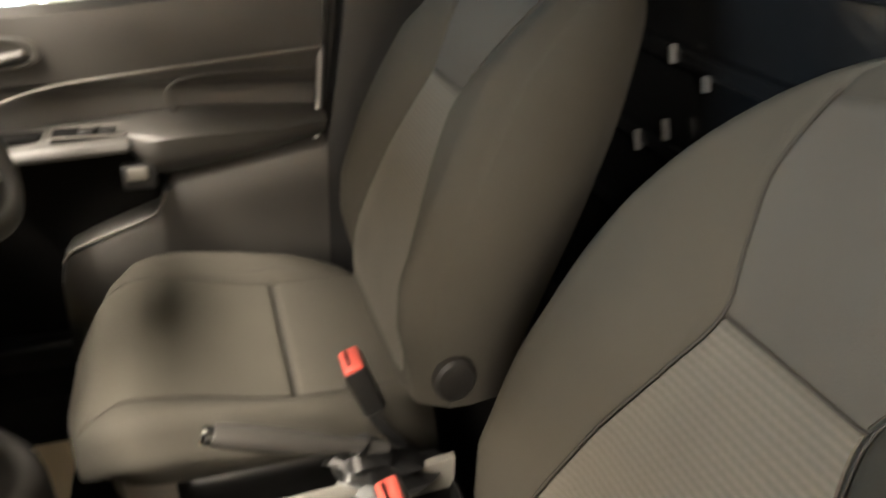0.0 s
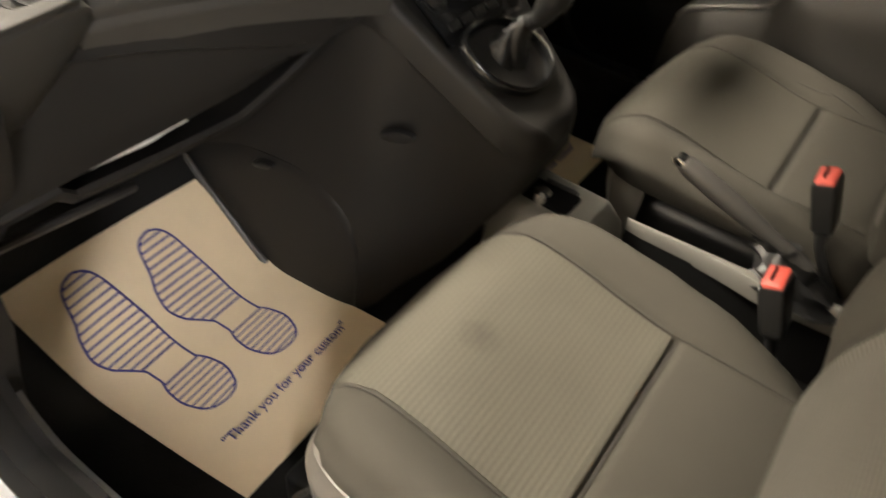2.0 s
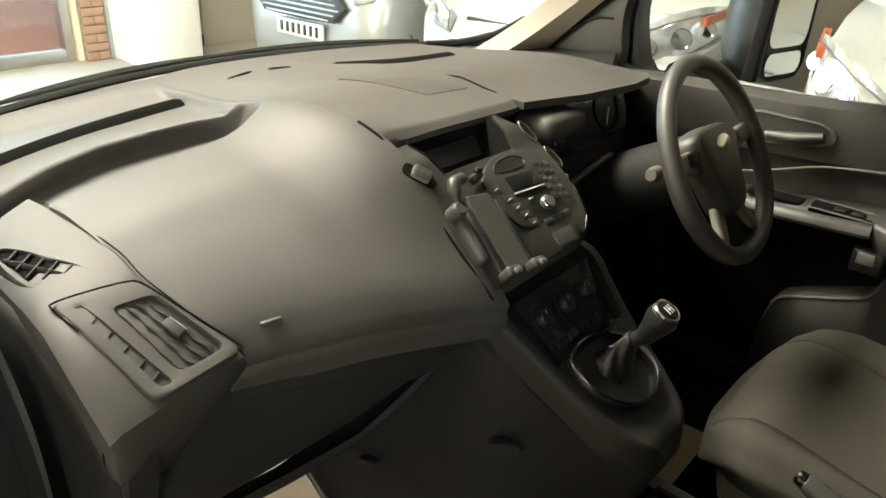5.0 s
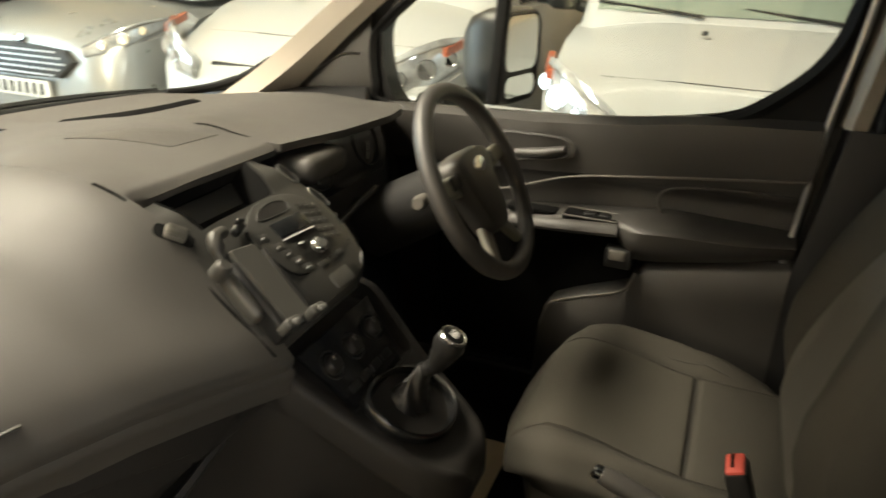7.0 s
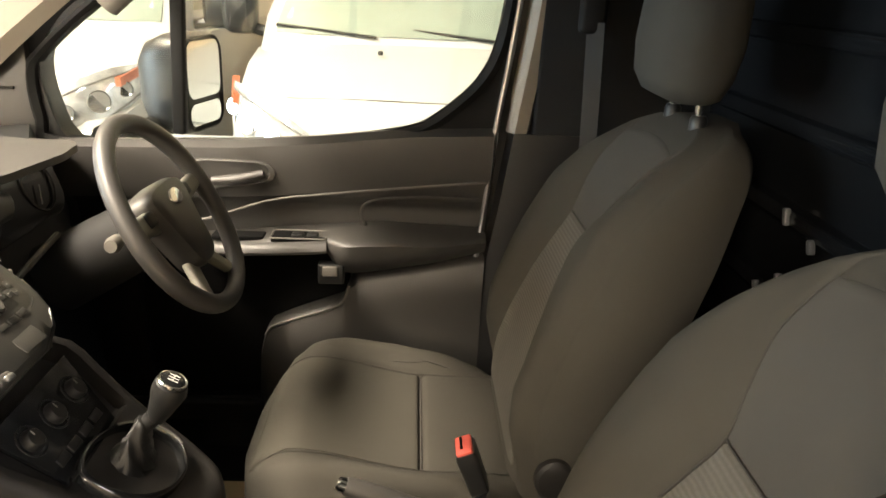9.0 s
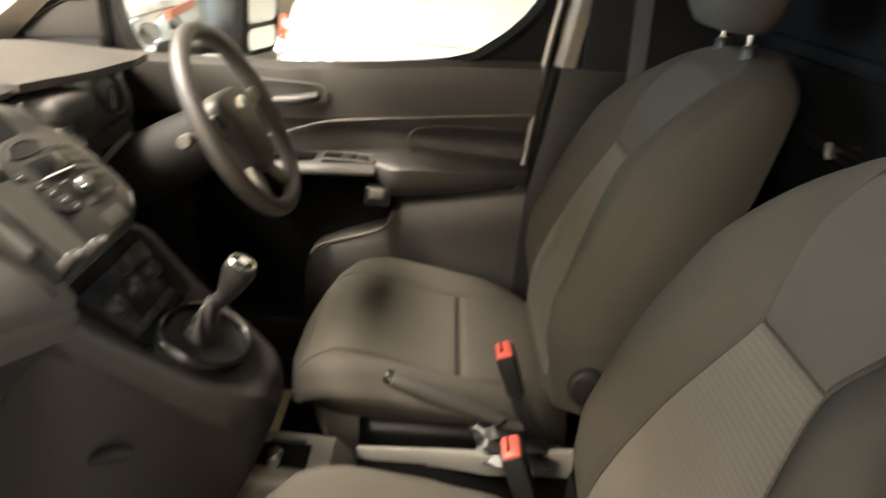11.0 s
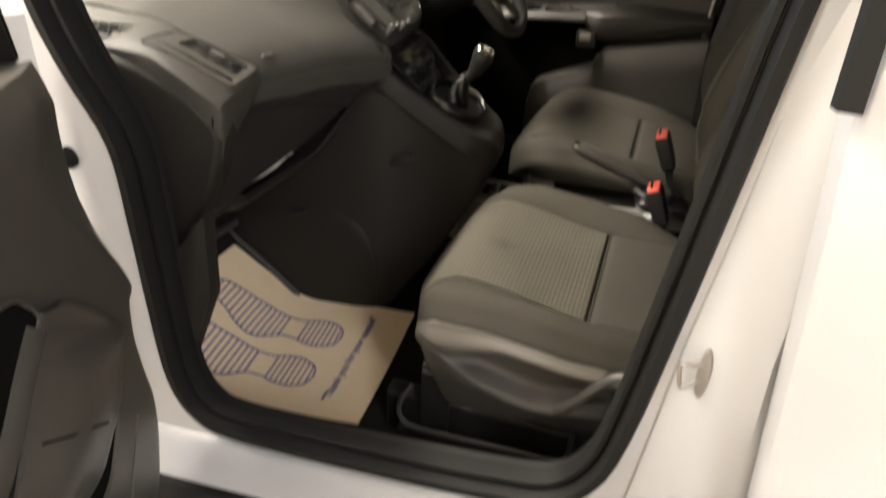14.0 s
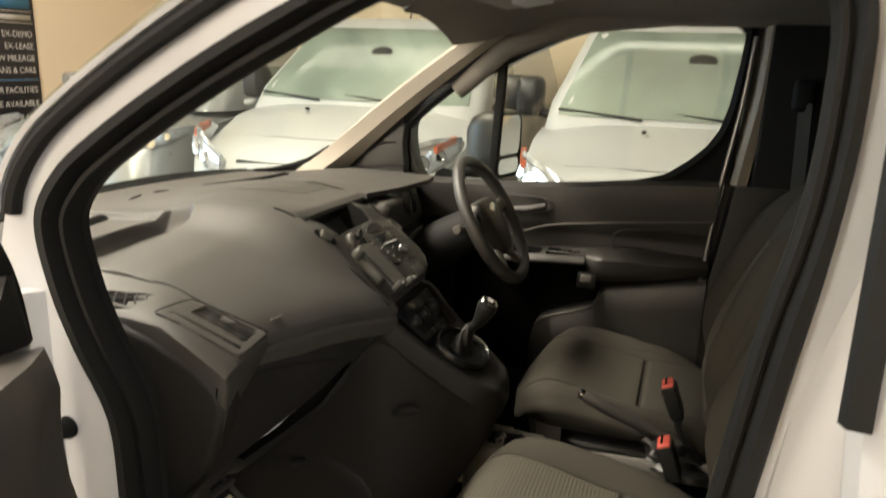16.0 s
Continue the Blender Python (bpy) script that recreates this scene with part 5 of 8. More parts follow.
bm = bmesh.new()
rings = []
for x in [-0.735, -0.68, -0.635, -0.629] + span(-0.615, -0.24, 22):
    yl = lerp(x, [(-0.735, 0.24), (-0.606, 0.204), (-0.407, 0.168), (-0.27, 0.15), (-0.16, 0.15)])
    zl = lerp(x, [(-0.735, 0.835), (-0.606, 0.864), (-0.407, 0.893), (-0.27, 0.925), (-0.16, 0.94)])
    zl -= lerp(x, [(-0.735, 0.005), (-0.63, 0.005), (-0.615, 0.02), (-0.5, 0.03), (-0.4, 0.034), (-0.33, 0.022), (-0.26, 0.004)])
    rings.append([V(x, yl + 0.004, zl), V(x, yl - 0.003, zl - 0.004), V(x, yl - 0.001, zl - 0.012), V(x, yl + 0.02, zl - 0.03), V(x, yl + 0.1, zl - 0.06), V(x, 0.65, zl - 0.08), V(x, 0.65, zl - 0.06), V(x, yl + 0.1, zl - 0.048), V(x, yl + 0.016, zl - 0.022), V(x, yl + 0.009, zl - 0.004)])
loft(bm, rings)
part("shelf_lip", bm, M_SHADEPL, dash, "rounded lower lip of the slot")
# near-black block paints the shade deep in the glovebox slot
boxpart("slot_back", (-0.48, 0.4, 0.86), (0.48, 0.16, 0.12), M_GAPSHADE, dash, 0.01)
bm = bmesh.new()
rings = []
for x in span(-0.602, -0.465, 14):
    yl = lerp(x, [(-0.606, 0.204), (-0.407, 0.168)])
    zl = lerp(x, [(-0.606, 0.864), (-0.407, 0.893)]) - 0.009
    h = lerp(x, [(-0.602, 0.003), (-0.56, 0.006), (-0.515, 0.01), (-0.49, 0.006)])
    rings.append([V(x, yl + 0.015, zl), V(x, yl + 0.014, zl - h), V(x, yl + 0.07, zl - h - 0.004), V(x, yl + 0.07, zl - 0.002)])
loft(bm, rings)
part("leaflet", bm, M_MARK, dash, "white paper edge showing in the slot")
bm = bmesh.new()
tube(bm, smooth_line([(-0.735, 0.285, 0.762), (-0.712, 0.291, 0.754), (-0.6, 0.31, 0.727), (-0.503, 0.323, 0.706), (-0.47, 0.34, 0.69)], 4), [0.003] + [0.007] * 15 + [0.003], 8)
part("lower_ledge", bm, M_TRIM, dash, "paler lower edge")
# left end of the dashboard
bm = bmesh.new()
out = [(0.5, 1.1), (0.36, 1.108), (0.29, 1.09), (0.22, 1.055), (0.178, 1.02), (0.17, 0.99), (0.183, 0.945), (0.2, 0.9), (0.25, 0.815), (0.33, 0.72), (0.5, 0.7), (0.6, 0.9), (0.6, 1.08)]
plate(bm, [(-y, z) for y, z in out], basis((-0.675, 0, 0), (0, -1, 0), (0, 0, 1)), 0.05, 0.012)
part("end_cover", bm, M_SHADEPL, dash, "dark plastic dashboard end cover", sharp=50)
bm = bmesh.new()
out = [(0.5, 0.78), (0.3, 0.76), (0.23, 0.83), (0.19, 0.88), (0.2, 0.72), (0.26, 0.58), (0.3, 0.45), (0.6, 0.45)]
plate(bm, [(-y, z) for y, z in out], basis((-0.735, 0, 0), (0, -1, 0), (0, 0, 1)), 0.03, 0.006)
part("kick_panel", bm, M_SHADEPL, dash)


def vent(outline, o, ux, uy, louvre, n, parent, frame_w=0.012):
    """An air vent standing on a surface: rounded bezel ring, dark well and slats."""
    m = basis(o, ux, uy)
    loop = [(p.x, p.y) for p in smooth_line([(x, y, 0) for x, y in outline], 4, True)]
    k = len(loop)
    cx_, cy_ = sum(p[0] for p in loop) / k, sum(p[1] for p in loop) / k

    def sc(d):
        r = []
        for x, y in loop:
            l = math.hypot(x - cx_, y - cy_)
            f = (l - d) / l
            r.append((cx_ + (x - cx_) * f, cy_ + (y - cy_) * f))
        return r
    bm_ = bmesh.new()
    rings_ = [[m @ Vector((x, y, z)) for x, y in sc(d)] for d, z in ((-0.0035, -0.02), (-0.002, 0.0005), (0.0005, 0.003), (frame_w - 0.001, 0.0035), (frame_w + 0.001, 0.002), (frame_w + 0.002, -0.004))]
    loft(bm_, rings_, True, False)
    root = part("vent", bm_, M_DASH, parent, "moulded air vent")
    # near-black plate paints the shaded well
    bm_ = bmesh.new()
    plate(bm_, sc(frame_w - 0.002), m @ Matrix.Translation((0, 0, -0.006)), 0.006)
    part("vent_well", bm_, M_GAPSHADE, root)
    inner = sc(frame_w + 0.002)
    xs_ = [p[0] for p in inner]
    ys_ = [p[1] for p in inner]

    def cut(val, ax):
        hits = []
        for a, b in zip(inner, inner[1:] + inner[:1]):
            if (a[ax] - val) * (b[ax] - val) < 0:
                t = (val - a[ax]) / (b[ax] - a[ax])
                hits.append(a[1 - ax] + t * (b[1 - ax] - a[1 - ax]))
        return (min(hits), max(hits)) if len(hits) >= 2 else None
    for val in span(min(ys_), max(ys_), n + 2)[1:-1]:
        c = cut(val, 1)
        if c:
            boxpart("slat", m @ Vector(((c[0] + c[1]) / 2, val, 0.0025)), (c[1] - c[0], 0.0062, 0.002), M_SHADEPL, root, 0.0008, m.to_3x3() @ Matrix.Rotation(radians(42), 3, "X"))
    for val in span(min(xs_), max(xs_), louvre + 2)[1:-1]:
        c = cut(val, 0)
        if c:
            boxpart("rib", m @ Vector((val, (c[0] + c[1]) / 2, 0.002)), (0.003, c[1] - c[0], 0.004), M_SHADEPL, root, 0.001, m.to_3x3())
    return root


# pod that carries the side vents: it stands out at the pad's left corner
bm = bmesh.new()
rings = []
POD = [((-0.617, 0.545, 1.13), (-0.7, 0.52, 1.12)), ((-0.617, 0.53, 1.1515), (-0.703, 0.505, 1.124)), ((-0.612, 0.49, 1.15), (-0.705, 0.47, 1.123)), ((-0.606, 0.42, 1.144), (-0.707, 0.4, 1.122)), ((-0.6, 0.35, 1.134), (-0.71, 0.33, 1.121)), ((-0.597, 0.305, 1.116), (-0.713, 0.28, 1.117)), ((-0.575, 0.245, 1.082), (-0.716, 0.22, 1.086)),
       ((-0.556, 0.202, 1.056), (-0.717, 0.175, 1.06)), ((-0.552, 0.193, 1.048), (-0.716, 0.164, 1.05)), ((-0.556, 0.191, 1.036), (-0.713, 0.162, 1.036)), ((-0.6, 0.197, 0.995), (-0.706, 0.17, 0.99)), ((-0.65, 0.203, 0.953), (-0.695, 0.186, 0.945))]
for a, b in POD:
    a, b = Vector(a), Vector(b)
    r = [a + V(0.006, 0.006, -0.008)] + [a.lerp(b, t) + V(0, 0, 0.002 * math.sin(math.pi * t)) for t in (0.03, 0.2, 0.4, 0.6, 0.8, 0.95)]
    r += [b + V(-0.004, 0.001, -0.006), b + V(-0.006, 0.004, -0.02), b + V(-0.004, 0.02, -0.06), b + V(0.02, 0.05, -0.07), a + V(-0.02, 0.05, -0.06)]
    rings.append(r)
loft(bm, rings)
part("vent_pod", bm, M_DASH, dash, "moulded corner pod round the side vents")
# bezel with a large vent and a narrow side strip, let into one curved plate
pm_ = basis((-0.632, 0.236, 1.0895), (0.044, -0.112, -0.064), (1, 0.19, 0.0))
BZ_ROWS = [0, 0.006, 0.02, 0.045, 0.08, 0.1, 0.104, 0.15, 0.196, 0.2, 0.207, 0.22, 0.25] + span(0.3, 0.8, 9) + [0.85, 0.88, 0.893, 0.9, 0.904, 0.926, 0.93, 0.95, 0.972, 0.988, 0.996, 1]


def bz_at(s, t, z=0.0):
    """Point of the bezel plate: s rear to front, t door side to inner side."""
    a = Vector((-0.098, -0.036)).lerp(Vector((0.054, -0.056)), s)
    b = Vector((-0.064, 0.047)).lerp(Vector((0.077, 0.058)), s)
    p = a.lerp(b, t)
    bend = 0.0012 - 0.008 * max(0.0, (-0.03 - p.x) / 0.07) ** 2
    return pm_ @ Vector((p.x, p.y, bend + z))


def bz_round(s, s0, s1, r):
    d = min(s - s0, s1 - s)
    return 0.0 if d >= r or d < -1e-6 else 1 - math.sqrt(max(0.0, 1 - (1 - d / r) ** 2))


def bz_open(s):
    k = 0.12 * bz_round(s, 0.2, 0.9, 0.06)
    return lerp(s, [(0.2, 0.45), (0.9, 0.37)]) + k, lerp(s, [(0.2, 0.95), (0.9, 0.9)]) - k


def bz_slot(s):
    k = 0.03 * bz_round(s, 0.1, 0.93, 0.03)
    return lerp(s, [(0.1, 0.17), (0.93, 0.14)]) + k, lerp(s, [(0.1, 0.25), (0.93, 0.25)]) - k


def bz_surface(s, c):
    o0, o1 = bz_open(min(0.9, max(0.2, s)))
    g0, g1 = bz_slot(min(0.93, max(0.1, s)))
    e = 0.11 * bz_round(s, 0.0, 1.0, 0.1)
    ts = [e, e + 0.012, e + 0.035, g0 - 0.008, g0, g1, g1 + 0.008, (g1 + o0) / 2, o0 - 0.012, o0, o0 * 0.66 + o1 * 0.34, o0 * 0.34 + o1 * 0.66, o1, o1 + 0.012, 1 - e - 0.035, 1 - e - 0.012, 1 - e]
    z = 0.0
    if (4 <= c <= 5 and 0.1 < s < 0.93) or (9 <= c <= 12 and 0.2 < s < 0.9):
        z = -0.013
    elif (3 <= c <= 6 and 0.09 < s < 0.94) or (8 <= c <= 13 and 0.19 < s < 0.91):
        z = -0.0008
    edge = min(c, 16 - c, 3 * (s / 0.02), 3 * ((1 - s) / 0.012))
    if edge < 2:
        z -= (0.005, 0.0012, 0.0)[int(edge)]
    return bz_at(s, ts[c], z)


bm = bmesh.new()
sheet(bm, bz_surface, BZ_ROWS, range(17), 0.012, -(pm_.to_3x3() @ Vector((0, 0, 1))))
bez = part("vent_bezel", bm, M_DASH, dash, "moulded bezel round the side vent", sharp=45)
bm = bmesh.new()
tube(bm, smooth_line([bz_at(s, t, -0.001) for s, t in ((0.3, -0.012), (0.06, -0.012), (0.0, 0.08), (-0.012, 0.5), (0.0, 0.9), (0.06, 1.012), (0.3, 1.012), (0.6, 1.012), (0.93, 1.012), (0.995, 0.97))], 4), 0.0011, 6)
part("bezel_gap", bm, M_GAPSHADE, dash)
M_SLAT = mat("vent_slat_plastic", (0.03, 0.028, 0.027), 0.55, grain=0.2, grain_scale=700)
# near-black sheets paint shade into both vent openings
bm = bmesh.new()
sheet(bm, lambda s, t: bz_at(s, t, -0.0125), span(0.19, 0.91, 3), span(0.35, 0.96, 3), 0.001)
part("vent_well", bm, M_GAPSHADE, bez)
bm = bmesh.new()
sheet(bm, lambda s, t: bz_at(s, t, -0.0125), span(0.09, 0.94, 3), span(0.13, 0.26, 3), 0.001)
part("vent_well", bm, M_GAPSHADE, bez)
for k in range(4):
    bm = bmesh.new()

    def slat_fn(s, v, k=k):
        o0, o1 = bz_open(min(0.895, max(0.205, s)))
        t = o0 + (o1 - o0) * (0.13 + 0.235 * k + 0.19 * (v - 0.5) + 0.018 * math.sin(34 * s + 1.7 * k))
        return bz_at(s, t, -0.0025 - 0.0055 * v - 0.001 * math.sin(34 * s + k))
    sheet(bm, slat_fn, span(0.205 + 0.012 * k, 0.895, 26), span(0, 1, 4), 0.0012)
    part("slat", bm, M_SLAT, bez)
for s in (0.27, 0.42, 0.57, 0.72, 0.85):
    g0, g1 = bz_slot(s)
    bm = bmesh.new()
    tube(bm, [bz_at(s, g0, -0.003), bz_at(s - 0.03, g1, -0.003)], 0.0013, 6)
    part("slot_rib", bm, M_SLAT, bez)
tm_ = Matrix.Translation(bz_at(0.56, 0.72, 0.0005)) @ basis((0, 0, 0), bz_at(0.7, 0.72) - bz_at(0.4, 0.72), bz_at(0.56, 0.9) - bz_at(0.56, 0.5))
boxpart("vent_tab", tm_.translation, (0.024, 0.013, 0.004), M_SLAT, bez, 0.0015, tm_.to_3x3())
boxpart("tab_edge", tm_ @ Vector((0.0, 0.0065, 0.0012)), (0.023, 0.0014, 0.003), M_STEEL, bez, 0.0006, tm_.to_3x3(), "bright tab edge")
# joint where the end cover meets the pod
bm = bmesh.new()
tube(bm, [(-0.7215, 0.178, 1.03), (-0.719, 0.184, 1.0), (-0.706, 0.182, 0.978), (-0.694, 0.184, 0.957), (-0.7, 0.196, 0.93), (-0.722, 0.222, 0.875)], 0.0022, 6)
part("seam", bm, M_GAPSHADE, dash)
# demister vent nearer the windscreen
vent([(-0.062, -0.004), (-0.041, 0.001), (-0.018, 0.002), (0.015, 0.0), (0.045, -0.005), (0.041, -0.014), (0.022, -0.028), (0.006, -0.046), (-0.008, -0.046), (-0.04, -0.031), (-0.063, -0.015)],
     (-0.655, 0.383, 1.1345), (0.054, -0.084, -0.013), (0.8, 0.55, 0.26), 5, 1, dash, 0.006)
# seam beside the vents
bm = bmesh.new()
tube(bm, smooth_line([(-0.617, 0.525, 1.1525), (-0.611, 0.49, 1.1515), (-0.605, 0.42, 1.1455), (-0.599, 0.35, 1.1355), (-0.596, 0.305, 1.1175), (-0.574, 0.245, 1.0835), (-0.556, 0.204, 1.058), (-0.552, 0.195, 1.047)], 4), 0.0009, 6)
part("seam", bm, M_GAPSHADE, dash)
bm = bmesh.new()
add_box(bm, V(-0.507, 0.2045, 1.0685), (0.026, 0.0075, 0.004), 0.0025, Euler((radians(-30), 0, radians(-12))).to_matrix())
part("airbag_tag", bm, M_TAG, dash, "small metal tag")

# dark body of the dashboard behind centre and driver side
bm = bmesh.new()
rings = []
for x in span(-0.16, 0.75, 14):
    y0 = lerp(x, [(-0.16, 0.4), (0.14, 0.4), (0.2, 0.36), (0.56, 0.36), (0.75, 0.45)])
    rings.append([V(x, y0 + 0.02, 1.17), V(x, y0, 1.1), V(x, y0 - 0.04, 0.98), V(x, y0 + 0.02, 0.85), V(x, y0 + 0.2, 0.75), V(x, 0.8, 0.8), V(x, 0.85, 1.13)])
loft(bm, rings)
part("lower_fascia", bm, M_BLACK, dash)
# instrument panel
m = basis((0.37, 0.335, 1.11), (1, 0, 0), (0, 0.35, 1))
bm = bmesh.new()
plate(bm, rrect(0.36, 0.135, 0.05, 6), m, 0.006, 0.003)
ip = part("instrument_panel", bm, M_SCREEN, dash, "dark instrument panel")
for sx in (-0.1, 0.1):
    bm = bmesh.new()
    tube(bm, [m @ Vector((sx + 0.05 * math.cos(a), 0.05 * math.sin(a), 0.008)) for a in span(0, 2 * math.pi * 23 / 24, 24)], 0.0015, 6, True)
    part("dial_ring", bm, M_BLACK, ip)
    bm = bmesh.new()
    tube(bm, [m @ Vector((sx, 0, 0.01)), m @ Vector((sx - 0.02, -0.035, 0.01))], 0.0012, 5)
    part("needle", bm, M_MARK, ip)
boxpart("binnacle_side", (0.225, 0.315, 1.13), (0.13, 0.09, 0.05), M_DASH, dash, 0.018, label="lighter binnacle cheek")
bm = bmesh.new()
tube(bm, [(0.17, 0.25, 1.02), (0.27, 0.235, 1.055), (0.34, 0.24, 1.06)], 0.006, 8)
part("binnacle_lip", bm, M_TRIM, dash)

# display recess, with near-black boxes that paint its shade
boxpart("display_recess", (-0.02, 0.47, 1.13), (0.27, 0.02, 0.05), M_GAPSHADE, dash, 0.004)
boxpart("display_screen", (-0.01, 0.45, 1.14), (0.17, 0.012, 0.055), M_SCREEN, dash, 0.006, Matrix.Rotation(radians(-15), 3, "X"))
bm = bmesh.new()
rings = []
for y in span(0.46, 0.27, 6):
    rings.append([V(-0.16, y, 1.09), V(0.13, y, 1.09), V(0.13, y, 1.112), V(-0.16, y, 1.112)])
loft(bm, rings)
part("display_shelf", bm, M_GAPSHADE, dash)
# radio panel
M_RADIO = mat("radio_plastic", (0.026, 0.0255, 0.023), 0.38, grain=0.1, grain_scale=700, vary=0.1)
M_CRADLE = mat("cradle_plastic", (0.04, 0.039, 0.035), 0.4, grain=0.1, grain_scale=600)
# paler gloss plastic, made so that edges show highlights
M_EDGE = mat("pale_gloss_plastic", (0.075, 0.075, 0.07), 0.26, grain=0.0, vary=0.15, vary_scale=30)
rm = basis((-0.008, 0.185, 1.072), (1, 0, 0), (0, 0.8, 0.6))


def outline2(pts, per=4):
    return [(p.x, p.y) for p in smooth_line([(x, y, 0) for x, y in pts], per, True)]


# one moulding from the left seam to the right edge, with the display pocket sunk in its top
ST_L = [(-0.1, -0.205), (-0.085, -0.208), (-0.03, -0.199), (0.055, -0.19), (0.133, -0.2), (0.165, -0.193), (0.2, -0.182)]
ST_R = [(-0.1, 0.02), (-0.09, 0.036), (-0.075, 0.07), (-0.05, 0.095), (-0.02, 0.111), (0.037, 0.122), (0.096, 0.12), (0.131, 0.108), (0.165, 0.09), (0.2, 0.07)]


def st_high(x, y):
    """Height of the moulding over the radio's plane."""
    dome = 0.012 * ease(0.1, 0.03, y) * ease(-0.12, -0.06, x) * ease(0.12, 0.06, x)
    left = -0.012 * ease(-0.11, -0.17, x)
    return 0.012 + dome + left - 0.004 * ease(-0.05, -0.095, y) - 0.012 * ease(0.13, 0.172, y)


st_y = [-0.096, -0.093, -0.088, -0.08, -0.06, -0.03, 0.0, 0.03, 0.06, 0.08, 0.092, 0.0985, 0.101, 0.108, 0.12, 0.135, 0.15, 0.165, 0.172]
rings = []
for y in st_y:
    xl, xr = curve(y, ST_L), curve(y, ST_R)
    pl, pr = lerp(y, [(0.1, -0.138), (0.19, -0.15)]), lerp(y, [(0.1, 0.03), (0.19, 0.064)])
    xs = [xl, xl + 0.004, xl + 0.012, xl + 0.03, pl - 0.004, pl, pl + 0.003] + span(pl + 0.03, pr - 0.03, 8) + [pr - 0.003, pr, pr + 0.004, (pr + xr) / 2, xr - 0.024, xr - 0.011, xr - 0.004, xr]
    ring_ = []
    for k, x in enumerate(xs):
        z = st_high(x, y)
        if 5 < k < len(xs) - 7 and y > 0.1:
            z = -0.05
        z -= 0.006 * ease(0.012, 0.0, x - xl) + 0.014 * ease(0.022, 0.0, xr - x)
        z -= 0.012 * ease(-0.086, -0.0965, y)
        ring_.append(rm @ Vector((x, y, z)))
    low = -0.035 + 0.02 * ease(-0.05, -0.09, y)
    ring_ += [rm @ Vector((xr - 0.003, y + 0.004, low - 0.02)), rm @ Vector((xr - 0.02, y + 0.012, -0.085)), rm @ Vector((xl + 0.012, y + 0.012, -0.085)), rm @ Vector((xl + 0.001, y + 0.004, low))]
    rings.append(ring_)
bm = bmesh.new()
loft(bm, rings)
radio = part("radio_panel", bm, M_RADIO, dash, "dark stack moulding with display pocket and radio", sharp=42)
# near-black sheets paint shade onto the side walls of the display pocket
for sg in (-1, 1):
    def wall_shade(y, v, sg=sg):
        x = lerp(y, [(0.1, 0.03), (0.19, 0.064)]) - 0.004 if sg > 0 else lerp(y, [(0.1, -0.138), (0.19, -0.15)]) + 0.004
        return rm @ Vector((x - sg * 0.002 * (1 - v), y, -0.049 + v * (st_high(x, y) + 0.048)))
    bm = bmesh.new()
    sheet(bm, wall_shade, span(0.102, 0.174, 10), span(0, 1, 4), 0.0015, (-sg, 0, 0))
    part("pocket_shade", bm, M_GAPSHADE, radio)
bm = bmesh.new()
fo = outline2([(-0.1, 0.046), (-0.085, 0.07), (-0.045, 0.09), (0.0, 0.093), (0.04, 0.083), (0.066, 0.06), (0.077, 0.028), (0.071, -0.012), (0.056, -0.037), (0.014, -0.046), (-0.03, -0.043), (-0.07, -0.037), (-0.09, -0.022), (-0.097, 0.012)])
plate(bm, fo, rm @ Matrix.Translation((0, 0, 0.0185)), 0.0055, 0.004)
face = part("radio_face", bm, M_RADIO, radio)
bm = bmesh.new()
tube(bm, [rm @ Vector((x * 1.012, y * 1.012, 0.0212 if y > 0.03 else 0.0222)) for x, y in fo if x < 0.062 and y < 0.06], 0.0016, 6)
part("face_groove", bm, M_GAPSHADE, face)


M_DIM = mat("dim_marking", (0.2, 0.2, 0.19), 0.6)


def on_radio(name, x, y, w, h, t, material, z=0.0245, parent=None, bev=0.0015, turn=0):
    return boxpart(name, rm @ Vector((x, y, z + t / 2)), (w, h, t), material, parent or face, bev, rm.to_3x3() @ Matrix.Rotation(radians(turn), 3, "Z"))


on_radio("radio_screen", -0.017, 0.036, 0.074, 0.027, 0.003, M_SCREEN, turn=-3)
on_radio("silver_bar", -0.019, 0.0185, 0.074, 0.0022, 0.0032, M_MARK, turn=-4)
on_radio("silver_bar", -0.03, 0.004, 0.01, 0.003, 0.003, M_STEEL)
for k, (x, y) in enumerate(((-0.084, 0.04), (-0.073, 0.017), (-0.068, 0.001), (-0.063, -0.015), (-0.058, -0.031))):
    on_radio("button", x, y, 0.02, 0.0125, 0.0007, M_RADIO, turn=-8, bev=0.0003)
    on_radio("mark", x - 0.001, y - 0.001, 0.009, 0.0014, 0.0008, M_MARK, 0.0254, turn=10)
for r in range(5):
    for c in range(3):
        x, y = 0.033 + 0.0135 * c - 0.002 * r, 0.056 - 0.0155 * r - 0.004 * c
        on_radio("button", x, y, 0.0115, 0.0125, 0.0007, M_RADIO, bev=0.0003)
        on_radio("mark", x, y, 0.004, 0.0014, 0.0008, M_DIM, 0.0254)
for k in range(3):
    on_radio("button", -0.028 + 0.024 * k, -0.04, 0.019, 0.008, 0.0018, M_RADIO, turn=4 * k - 4)
bm = bmesh.new()
tube(bm, [rm @ Vector((-0.007, -0.014, z)) for z in (0.022, 0.033, 0.035, 0.0355)], [0.0122, 0.0115, 0.0095, 0.005], 20)
vk_ = part("volume_knob", bm, M_EDGE, face, "chrome-ringed knob")
bm = bmesh.new()
